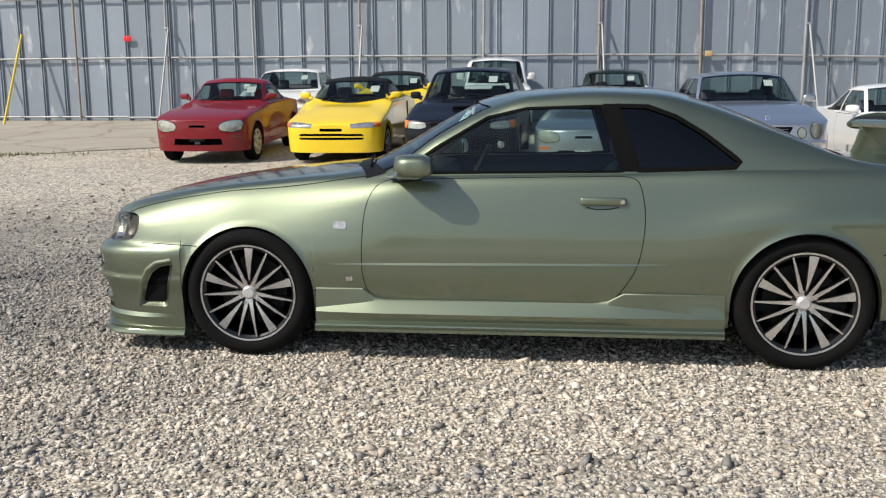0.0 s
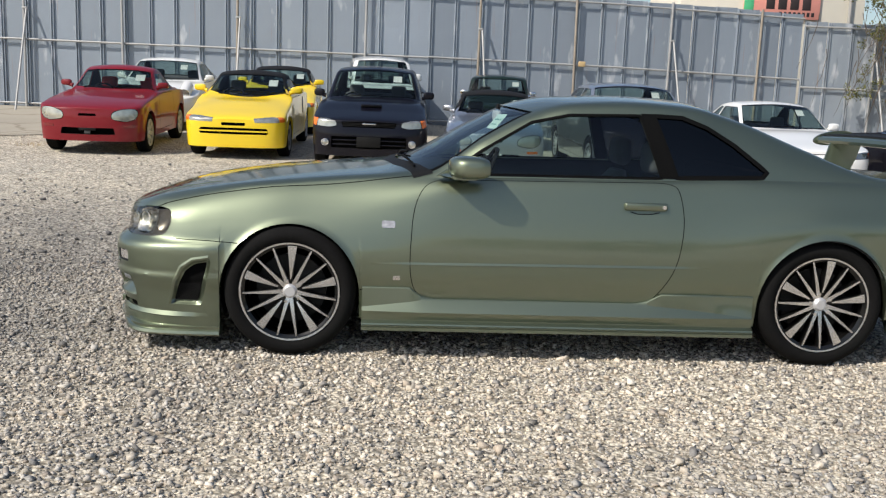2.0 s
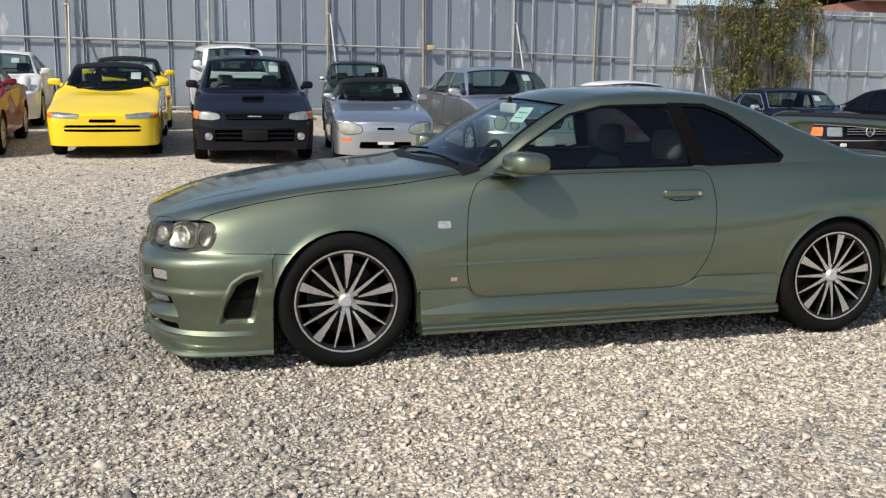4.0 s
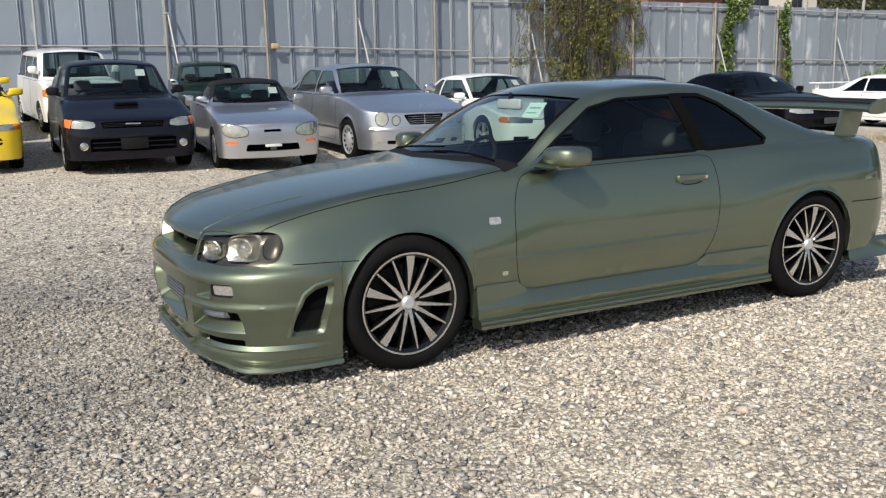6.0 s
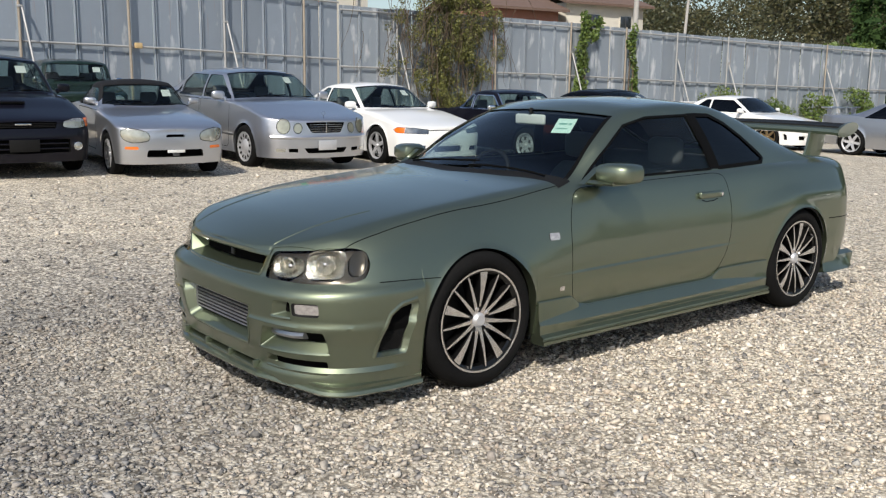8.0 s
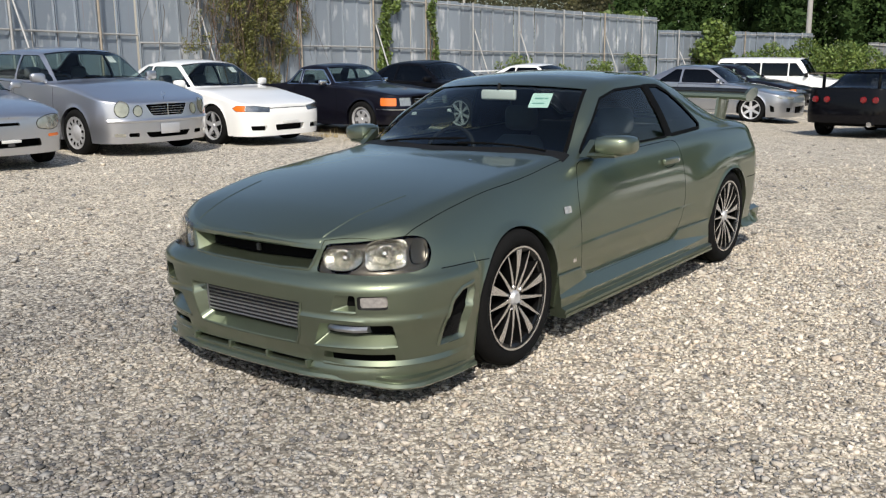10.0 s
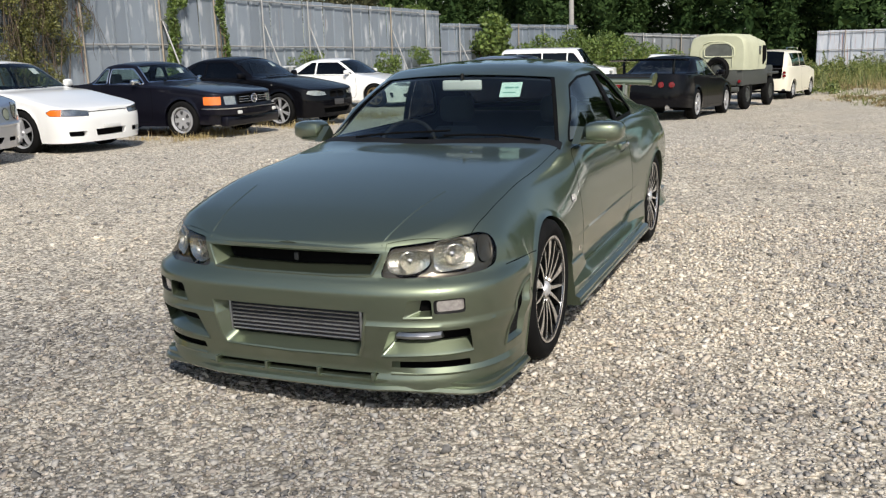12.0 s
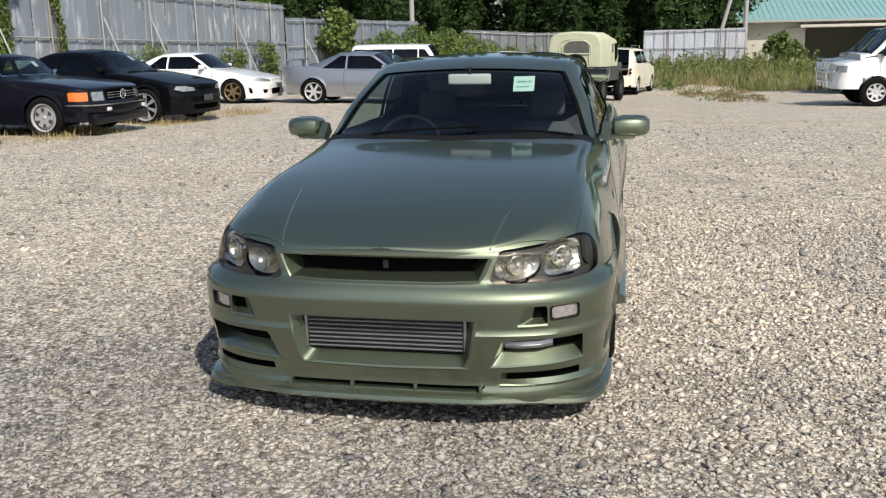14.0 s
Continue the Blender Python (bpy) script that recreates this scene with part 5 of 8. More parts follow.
    # seams, weather strips and the crease along the door
    for way, line, w, mt in (("y", [(-0.55, 0.566), (-0.40, 0.563), (-0.25, 0.556)], 0.004, VOID), ("y", [(2.99, 0.56), (3.2, 0.555), (3.45, 0.55)], 0.006, VOID),
                             ("z", [(0.59, -0.690), (0.1, -0.692), (-0.30, -0.692), (-0.50, -0.689), (-0.66, -0.678)], 0.0052, VOID), ("y", [(0.34, 0.345), (0.60, 0.345)], 0.005, VOID), ("y", [(1.82, 0.352), (2.30, 0.345)], 0.005, VOID),
                             ("z", [(0.67, -0.668), (0.93, -0.586), (1.19, -0.503)], 0.022, STRIP), ("y", HERO_PANE + HERO_PANE[:1], 0.014, STRIP), ("y", HERO_QUARTER + HERO_QUARTER[:1], 0.024, STRIP)):
        halves(sh.drape(way, line, w, 0.0014), "seam" if mt is VOID else "window_strip", mt, c, middle=False)
    # edges of the bumper and bonnet
    k2 = sh.cut("y", rounded(VENT, 0.012), only=(sh.left["bumper_vent"],))
    halves(sh.sunk(sh.left["bumper_vent"], "y", VENT, 0.024, 0.026), "vent_surround", GREEN, c, "sunken painted surround of the side vent", False, 50)
    # a shallow black sheet paints the shade of the duct
    halves(sh.sunk(k2, "y", VENT, 0.024, 0.030), "vent_backing", VOID, c, "black sheet for the shade in the duct behind the vent mesh", False, 50)
    halves(sh.drape("y", VENT_EDGE[:5], 0.020, 0.005), "vent_rim", GREEN, c, middle=False)
    halves(sh.drape("h", [(0.30, 0.195), (0.0, 0.198), (-0.2, 0.20), (-0.33, 0.202)], 0.022, 0.010, 0.025, True), "bumper_edge", GREEN, c, middle=False)
    halves(sh.drape("z", [(-0.845, -0.388), (-0.73, -0.410), (-0.60, -0.430), (-0.46, -0.452), (-0.38, -0.465)], 0.014, 0.0058), "bonnet_crease", GREEN, c, middle=False)
    for line in ([(0.0, 0.252), (-0.305, 0.258), (-0.325, 0.30), (-0.347, 0.440)], [(-0.396, 0.262), (-0.55, 0.266), (-0.715, 0.270)], [(-0.492, 0.418), (-0.595, 0.418)], [(-0.425, 0.188), (-0.700, 0.184)], [(-0.392, 0.650), (-0.370, 0.600), (-0.352, 0.570), (-0.20, 0.564), (0.0, 0.564)]):
        halves(sh.drape("x", line, 0.013, 0.0048, 0.02), "opening_edge", GREEN, c, middle=False)
    bm = bmesh.new()
    rings = []
    for y in np.linspace(-0.388, 0.388, 21):
        x = -0.842 - 0.045 * (1 - (y / 0.388) ** 2)
        rings.append([(x + a, y, 0.667 + 0.006 * (1 - (y / 0.388) ** 2) + b) for a, b in ((0.05, 0.022), (0.0, 0.012), (-0.012, 0.002), (-0.013, -0.010), (-0.004, -0.018), (0.05, -0.016))])
    loft(bm, rings)
    bmesh.ops.recalc_face_normals(bm, faces=bm.faces)
    part("bonnet_edge", bm, GREEN, c, "folded front edge of the bonnet", 35)
    for sg in (-1, 1):
        bm = bmesh.new()
        loft(bm, [[(x, sg * y, z) for y, z in ((0.76, 0.30), (0.80, 0.28), (0.83 * k, 0.20), (0.84 * k, 0.185), (0.80 * k, 0.18), (0.74, 0.24))] for x, k in ((3.04, 0.98), (3.10, 1.0), (3.35, 0.99), (3.45, 0.95))])
        bmesh.ops.recalc_face_normals(bm, faces=bm.faces)
        part("rear_skirt", bm, GREEN, c, "small rear bumper skirt")
    halves(sh.drape("y", [(0.39, 0.478), (0.5, 0.479), (1.9, 0.494), (2.07, 0.497)], 0.012, 0.0045, 0.025, True), "door_crease", GREEN, c, middle=False)
    # side skirts with a bottom flange
    for sg in (-1, 1):
        bm = bmesh.new()
        rings = []
        for x, zt, yt, yc, zl, yd in ((0.352, 0.360, 0.828, 0.834, 0.262, 0.842), (0.42, 0.360, 0.828, 0.833, 0.270, 0.848), (0.585, 0.360, 0.826, 0.831, 0.290, 0.858), (0.64, 0.318, 0.822, 0.829, 0.299, 0.861), (0.70, 0.304, 0.822, 0.828, 0.300, 0.862),
                                      (1.70, 0.304, 0.822, 0.828, 0.300, 0.862), (1.77, 0.316, 0.824, 0.829, 0.299, 0.862), (1.84, 0.356, 0.830, 0.831, 0.292, 0.861), (2.0, 0.357, 0.836, 0.836, 0.280, 0.857), (2.26, 0.357, 0.838, 0.842, 0.254, 0.847), (2.305, 0.357, 0.838, 0.842, 0.252, 0.845)):
            rings.append([(x, sg * y, z) for y, z in ((0.78, zt), (yt - 0.004, zt), (yt, zt - 0.005), (yc, zl), (yd - 0.003, 0.250), (yd, 0.244), (yd - 0.002, 0.238), (0.842, 0.204), (0.842, 0.199), (0.866, 0.188), (0.868, 0.180), (0.862, 0.176), (0.862, 0.172), (0.871, 0.168), (0.871, 0.153), (0.84, 0.148), (0.78, 0.15))])
        loft(bm, rings)
        bmesh.ops.recalc_face_normals(bm, faces=bm.faces)
        part("side_skirt", bm, GREEN, c, "flared side skirt with a bottom flange", 22)
    # the lip under the front bumper: straight in the middle, swept back at the corners
    bm = bmesh.new()
    half = rounded([(-0.925, 0.0), (-0.915, 0.38), (-0.785, 0.725), (-0.70, 0.782), (-0.50, 0.806), (-0.34, 0.806)], 0.06, 6)[7:-7]
    half = [(-0.925, 0.0), (-0.922, 0.2)] + half + [(-0.34, 0.806)]
    line = [(x, -y) for x, y in half[:0:-1]] + half
    rings = []
    for k, (x, y) in enumerate(line):
        p, q = line[max(k - 1, 0)], line[min(k + 1, len(line) - 1)]
        d = Vector((-(q[1] - p[1]), q[0] - p[0], 0)).normalized()
        up = 0.028 * (1 - smooth(0.40, 0.83, abs(y)))
        rings.append([Vector((x, y, z + up)) + d * o for o, z in ((-0.10, 0.140), (-0.012, 0.140), (-0.002, 0.134), (-0.004, 0.120), (0.008, 0.114), (0.012, 0.100), (0.002, 0.090), (-0.10, 0.090))])
    loft(bm, rings)
    bmesh.ops.recalc_face_normals(bm, faces=bm.faces)
    part("front_lip", bm, GREEN, c, "thin bumper lip close to the ground", 35)
    for y in (-0.12, 0.12, -0.36, 0.36):
        part("lip_strut", box(-0.925, -0.89, y - 0.006, y + 0.006, 0.16, 0.192, 0.002), GREEN, c)
    # intercooler behind the bumper opening
    ic = part("intercooler", box(-0.878, -0.80, -0.30, 0.30, 0.300, 0.436, 0.006), COOLER, c, "bare alloy intercooler with flat rows")
    for i in range(8):
        z = 0.311 + i * 0.0165
        part("cooler_tube", tube(bmesh.new(), [(-0.881, -0.29, z), (-0.881, 0.29, z)], 0.0035, 6), DISCA, ic)
    for sg in (-1, 1):
        part("end_tank", box(-0.884, -0.80, sg * 0.30 - 0.006, sg * 0.30 + 0.006, 0.298, 0.440, 0.004), DISCA, ic)
    part("grille_bar", box(-0.80, -0.78, -0.33, 0.33, 0.60, 0.612, 0.004), DARK, c)
    part("bonnet_latch", box(-0.835, -0.820, -0.010, 0.010, 0.600, 0.632, 0.004), TRIM, c)
    part("oil_cooler", loft(bmesh.new(), [[(x + d, y, z) for d, z in ((0.03, 0.322), (0.0, 0.326), (-0.006, 0.338), (0.0, 0.352), (0.03, 0.356))] for x, y in ((-0.872, -0.445), (-0.870, -0.50), (-0.850, -0.565), (-0.815, -0.61))]), DISCA, c, "bare alloy cooler duct in the intake")
    for sg in (-1, 1):
        part("intake_bar", box(-0.80, -0.785, sg * 0.57 - 0.006, sg * 0.57 + 0.006, 0.192, 0.232, 0.002), DARK, c)
        # door handle
        h = part("door_handle", box(1.63, 1.845, sg * 0.801 - 0.013, sg * 0.801 + 0.013, 0.771, 0.809, 0.010, 3), GREEN, c, "flush door handle")
        # black line laid under the handle, standing in for the shade of a recess
        halves(sh.drape("y", [(1.66, 0.763), (1.70, 0.752), (1.77, 0.754), (1.81, 0.763)], 0.005, 0.0012), "handle_recess_shade", STRIP, c, middle=False) if sg < 0 else None
        part("key_lock", lathe(bmesh.new(), [(0, -0.002), (0.010, -0.002), (0.011, 0.006)], 14, "y", (1.826, sg * 0.8165, 0.79)), CHROME, h)
        part("fender_badge", box(0.50, 0.535, sg * 0.822 - 0.003, sg * 0.822 + 0.003, 0.395, 0.432, 0.002), CHROME, c, "small chrome badge")
        part("washer_jet", box(0.30, 0.318, sg * 0.33 - 0.008, sg * 0.33 + 0.008, 0.895, 0.908, 0.004), CHROME, c)
        # mesh in the side vent, woven aslant
        bm = bmesh.new()
        lay = lambda x, z: (x, sg * (0.789 + 0.10 * (x + 0.50) + 0.03 * (z - 0.36)), z)
        for k in range(44):
            for d in (-1, 1):
                q = [(-0.66 + 0.010 * k + d * (z - 0.36), z) for z in np.linspace(0.262, 0.462, 51)]
                q = [p for p in q if inside(p[0], p[1], VENT)]
                if len(q) > 2:
                    tube(bm, [lay(*q[0]), lay(*q[-1])], 0.0016, 4)
        part("vent_mesh", bm, DARK, c, "fine dark mesh")
        # wing stands
        bm = bmesh.new()
        loft(bm, [[(x + dx_, sg * (0.50 + dy), z) for dx_, dy in ((-0.10, -0.008), (-0.04, -0.018), (0.10, -0.012), (0.10, 0.012), (-0.04, 0.018), (-0.10, 0.008))] for x, z in ((3.33, 0.93), (3.36, 1.0), (3.39, 1.105))])
        part("wing_stand", bm, GREEN, c)
    # rear wing blade with its end plates
    bm = bmesh.new()
    foil = [(-0.115, -0.010), (-0.108, 0.010), (-0.085, 0.021), (0.0, 0.024), (0.115, 0.030), (0.115, 0.016), (0.0, -0.022), (-0.085, -0.032), (-0.108, -0.027)]
    loft(bm, [[(3.40 + x, y, 1.110 + z + 0.012 * (1 - (y / 0.7) ** 2)) for x, z in foil] for y in np.linspace(-0.70, 0.70, 13)])
    bmesh.ops.recalc_face_normals(bm, faces=bm.faces)
    wing = part("rear_wing", bm, GREEN, c, "rear wing blade on two stands")
    bm = bmesh.new()
    loft(bm, [[(3.40 + x, y, 1.110 + z + 0.012 * (1 - (y / 0.7) ** 2)) for x, z in ((-0.085, 0.020), (-0.080, 0.030), (0.10, 0.038), (0.115, 0.044), (0.118, 0.028))] for y in np.linspace(-0.69, 0.69, 13)])
    bmesh.ops.recalc_face_normals(bm, faces=bm.faces)
    part("wing_top", bm, DARK, wing, "matt black upper skin of the wing")
    for sg in (-1, 1):
        bm = bmesh.new()
        ring = [(3.405 + 0.135 * math.cos(t), 1.118 + 0.046 * math.sin(t) + 0.02 * math.cos(t)) for t in (2 * math.pi * k / 20 for k in range(20))]
        loft(bm, [[(x, sg * y, z) for x, z in ring] for y in (0.695, 0.705, 0.715)])
        bmesh.ops.recalc_face_normals(bm, faces=bm.faces)
        part("end_plate", bm, GREEN, wing)
    # rear view mirror and the paper behind the windscreen
    mm = part("inside_mirror", box(1.06, 1.085, -0.12, 0.12, 1.165, 1.225, 0.012, 3), PLATE, c, "inside mirror")
    part("mirror_stalk", tube(bmesh.new(), [(1.07, 0, 1.22), (1.08, 0, 1.26)], 0.01, 8), DARK, mm)
    V = []
    for y, t in ((-0.25, 0), (-0.36, 0), (-0.36, 1), (-0.25, 1)):
        p = sh.tree.ray_cast(Vector((-3, y, 1.212)), Vector((1, 0, 0)))[0]
        V.append(p + Vector((0.016 - 0.062 * t, 0, -0.004 - 0.077 * t)))
    bm = bmesh.new()
    ext = [v + Vector((0.001, 0, 0)) for v in V]
    loft(bm, [V, ext])
    sheet = part("paper_sheet", bm, PAPER, c, "pale green paper sheet behind the windscreen", 0)
    for a0, a1, t0, t1 in ((0.18, 0.62, 0.30, 0.42), (0.68, 0.85, 0.30, 0.42), (0.15, 0.75, 0.66, 0.74)):
        f = lambda a, t: V[0] + (V[1] - V[0]) * a + (V[3] - V[0]) * t + Vector((-0.0012, 0, 0))
        bm = bmesh.new()
        bm.faces.new([bm.verts.new(f(a, t)) for a, t in ((a0, t0), (a1, t0), (a1, t1), (a0, t1))])
        part("print_bar", bm, INK, sheet)
    for sg in (-1, 1):
        bm = bmesh.new()
        loft(bm, [[(x, sg * y, z) for x, z in ((0.70, 0.905), (0.80, 0.905), (0.86, 0.93), (0.82, 0.985))] for y in (0.735, 0.775)])
        bmesh.ops.recalc_face_normals(bm, faces=bm.faces)
        part("mirror_sail", bm, GREEN, c)
        bm = bmesh.new()
        loft(bm, [[(x + d * w, sg * y, z + e) for d, e in ((-1, 0.0), (-0.7, 0.012), (0.7, 0.012), (1, 0.0), (0.7, -0.012), (-0.7, -0.012))] for x, y, z, w in ((0.78, 0.765, 0.913, 0.07), (0.80, 0.82, 0.911, 0.065), (0.83, 0.90, 0.913, 0.07))])
        bmesh.ops.recalc_face_normals(bm, faces=bm.faces)
        part("mirror_arm", bm, GREEN, c, "flat arm under the door mirror", 40)
    halves(sh.drape("y", [(1.775, 0.276), (1.815, 0.315)], 0.012, 0.002, 0.01), "chipped_edge", PLATE, c, "bare chipped edge of the door", middle=False)
    return c


hero()


# ---- the parked cars ----
def park(front, rz, fo):
    """A car's pose from the middle of its front bumper and its turn; 90 looks to -y."""
    a = radians(rz)
    x, y = front[0] + fo * math.cos(a), front[1] + fo * math.sin(a)
    g = [ground_z(x + d * math.cos(a), y + d * math.sin(a)) for d in (0, 2.5)]
    return Matrix.Translation((x, y, g[0])) @ pose(0, 0, 0, 0, 0, rz) @ pose(0, 0, 0, 0, -math.degrees(math.atan2(g[1] - g[0], 2.5)), 0)


def spec(fo, wb, ro, w, nose_z, cowl, zcowl, wt, roof, re, rg, deck, tail_z, belt, R=0.30, zf=0.20, sill=0.20, zt=0.28, nf=3.2, nr=3.4, nose=None, tail=None, **k):
    s = car_tables(fo, wb, ro, w, nose_z, cowl, zcowl, wt, roof, re, rg, deck, tail_z, belt, **{a: k.pop(a) for a in ("rw", "drop", "lean") if a in k})
    ra = R + 0.035
    s.update(R=R, ra=ra, zw=R, zf=zf, sill=sill, zt=zt, nf=nf, nr=nr, xa=-ra - 0.02, xr=wb + ra + 0.02, flare=0.012,
             wx=[(-fo, 0.985), (-0.3, 0.985), (0.4, 0.99), (wb / 2, 0.985), (wb, 1.0), (wb + ro, 0.96)],
             side=[(0.1, 0.96), (0.3, 0.985), (0.5, 1.0), (0.7, 0.985), (1.0, 0.95)],
             nose=nose or [(0.15, 0.96), (0.25, 0.985), (0.45, 1.0), (0.52, 0.99), (0.58, 0.95), (0.9, 0.84)],
             tail=tail or [(0.15, 0.93), (0.4, 1.0), (0.6, 0.99), (1.0, 0.93)])
    roll = k.pop("roll", 0.035)
    s["zs"] = [(x, z - (roll if -fo < x <= 0.01 else roll * 0.6 if x <= cowl + 0.01 else 0)) for x, z in s["zs"]]
    s["ledge"] = [(-fo, 0.02), (-fo * 0.6, roll * 2), (0, roll * 2.4), (cowl, roll * 1.8), (cowl + 0.5, 0.045), (wb + ro, 0.05)]
    s["lift"] = [(-fo, 0.008), (-fo * 0.6, roll * 1.6), (0, roll * 1.9), (cowl, roll * 1.3), (cowl + 0.5, 0.028), (wb + ro, 0.035)]
    s.update(k)
    return s


def outline(c, sh, way, poly, width=0.012, material=STRIP, proud=0.0045):
    """The dark gap round a lamp."""
    halves(sh.drape(way, poly + poly[:1], width, proud, 0.02), "lamp_gasket", material, c, middle=False)


def glasses(s, **k):
    """Front and rear screens for a car of ordinary shape."""
    w = s["w"]
    f = screen(s, s["cowl"] + 0.04, s["wt"] - 0.05, w * 0.80, w * 0.66, 0.12, 0.07)
    r = screen(s, s["re"] + 0.06, s["rg"] - 0.04, w * 0.64, w * 0.72, -0.03, -0.06)
    return f, r


def door_line(s, x0, x1, z0=0.27):
    b = s["zbelt"] - 0.012
    return [(x0 + 0.03, b), (x0, 0.55), (x0 + 0.02, z0 + 0.06), (x0 + 0.09, z0), (x1 - 0.10, z0), (x1 - 0.03, z0 + 0.10), (x1, 0.55), (x1 - 0.01, b)]


def sticker(c, sh, s, y=-0.28, w=0.13, h=0.085, z=None):
    """A sale sheet behind the windscreen."""
    z = z or s["roof"] - 0.13
    V = []
    for yy, t in ((y, 0), (y - w, 0), (y - w, 1), (y, 1)):
        p = sh.tree.ray_cast(Vector((-4, yy, z - h * t)), Vector((1, 0, 0)))[0]
        if p is None:
            return
        V.append(p + Vector((0.014, 0, -0.004)))
    part("paper_sheet", loft(bmesh.new(), [V, [v + Vector((0.001, 0, 0)) for v in V]]), PLATE, c, "sale sheet behind the windscreen", 0)


def lamp_round(c, x, y, z, r, material=OLDLENS, ring=CHROME, name="headlamp"):
    for sg in (-1, 1):
        h = part(name, lathe(bmesh.new(), [(r, 0.05), (r * 1.08, 0.01), (r * 1.06, -0.012), (r * 0.97, -0.014), (r * 0.95, 0.0)], 24, "x", (x, sg * y, z)), ring, c, "round headlamp with a bright ring")
        part("lens", lathe(bmesh.new(), [(0.0, -0.02), (r * 0.5, -0.016), (r * 0.96, -0.004)], 24, "x", (x, sg * y, z)), material, h)


def plate(c, x, z, w=0.33, h=0.165, material=PLATE, y=0.0):
    p = part("number_plate", box(x - 0.012, x, y - w / 2, y + w / 2, z - h / 2, z + h / 2, 0.004), material, c, "plain covered plate")
    return p


def antenna(c, x, y, z, top):
    part("aerial", tube(bmesh.new(), [(x, y, z), (x + 0.02, y, top)], [0.004, 0.002], 6), TRIM, c)


def low_roadster(name, m, paint_, label, top, lens, seat_mat=SEATM):
    """A tiny long-bonnet roadster with a rounded nose."""
    s = spec(0.63, 2.06, 0.605, 0.697, 0.645, 0.62, 0.82, 1.05, 1.175, 1.55, 2.02, 0.83, 0.76, 0.80, R=0.275, zf=0.19, nf=2.5, nr=2.6, zbelt=0.80, seatx=1.15, rw=0.70,
             nose=[(0.15, 0.93), (0.22, 0.97), (0.36, 1.0), (0.46, 0.995), (0.56, 0.965), (0.62, 0.925), (0.9, 0.8)])
    f, r = glasses(s)
    feats = [("headlamp", "h", rounded([(-0.21, 0.485), (-0.20, 0.575), (-0.10, 0.62), (0.04, 0.635), (0.13, 0.60), (0.09, 0.50), (-0.04, 0.455)], 0.05), lens, 0, False, "rounded hazed headlamp"),
             ("grille_slot", "x", rounded([(0.2, 0.525), (0.2, 0.56), (-0.11, 0.56), (-0.12, 0.525)], 0.012), (paint_, VOID), 0.05, True),
             ("bumper_opening", "x", rounded([(0.4, 0.275), (0.4, 0.365), (-0.34, 0.37), (-0.36, 0.28)], 0.02), (DARK, VOID), 0.08, True, "dark lower intake"),
             ("indicator", "x", rounded([(-0.45, 0.375), (-0.45, 0.412), (-0.60, 0.412), (-0.60, 0.378)], 0.016), ORANGE if paint_ is LILAC else REDLENS, 0, False)]
    c, sh = car(name, m, s, paint_, label, feats, side_glass(s, 0.22, 0.05, 0.05, 0.34), f, r, [door_line(s, 0.62, 1.60)],
                dict(R=0.275, r=0.185, w=0.165, style="five", rim=SILVERRIM, n=7, inset=0.09), top_mat=top, seat_mat=seat_mat, mirror=(paint_, 0.80, 0.90, 0.0, (0.08, 0.15, 0.09)))
    sticker(c, sh, s)
    outline(c, sh, "h", feats[0][2])
    plate(c, -0.632, 0.350, 0.22, 0.035, PLATE if paint_ is LILAC else DARK)
    part("plate_bracket", box(-0.635, -0.62, -0.04, 0.04, 0.29, 0.335, 0.004), TRIM, c)
    return c


def mid_roadster(name, m, label):
    """A tiny mid-engined roadster with slanted oblong lamps and two bumper slots."""
    s = spec(0.66, 2.28, 0.355, 0.697, 0.58, 0.42, 0.79, 0.95, 1.175, 1.45, 1.95, 0.86, 0.80, 0.82, R=0.27, zf=0.17, nf=3.4, nr=3.6, zbelt=0.82, seatx=0.98, rw=0.70)
    f, r = glasses(s)
    feats = [("headlamp", "h", rounded([(-0.26, 0.512), (-0.26, 0.566), (-0.10, 0.582), (0.03, 0.588), (0.035, 0.518)], 0.012), OLDLENS, 0, False, "oblong headlamp"),
             ("indicator", "h", rounded([(0.04, 0.518), (0.037, 0.588), (0.11, 0.585), (0.15, 0.565), (0.14, 0.522)], 0.008), ORANGE, 0, False, "orange corner lamp"),
             ("badge_panel", "x", rounded([(0.1, 0.465), (0.1, 0.508), (-0.16, 0.508), (-0.16, 0.468)], 0.01), (DARK, VOID), 0.02, True),
             ("upper_slot", "x", rounded([(0.4, 0.405), (0.4, 0.44), (-0.44, 0.435), (-0.47, 0.402)], 0.008), (DARK, VOID), 0.06, True),
             ("lower_slot", "x", rounded([(0.4, 0.345), (0.4, 0.385), (-0.47, 0.382), (-0.45, 0.352)], 0.008), (DARK, VOID), 0.06, True),
             ("side_intake", "y", rounded([(1.62, 0.52), (1.64, 0.76), (1.78, 0.78), (1.74, 0.50)], 0.02), (DARK, VOID), 0.06, False, "black side intake")]
    c, sh = car(name, m, s, YELLOW, label, feats, side_glass(s, 0.2, 0.05, 0.05, 0.42), f, r, [door_line(s, 0.40, 1.55)],
                dict(R=0.27, r=0.175, w=0.16, style="dish", rim=SILVERRIM, n=7, inset=0.09), top_mat=SOFTTOP, mirror=(YELLOW, 0.62, 0.91, 0.0, (0.08, 0.17, 0.10)))
    sticker(c, sh, s)
    for sg in (-1, 1):
        part("corner_lamp", box(-0.50, -0.44, sg * 0.645 - 0.025, sg * 0.645 + 0.025, 0.52, 0.575, 0.01), ORANGE, c)
    return c


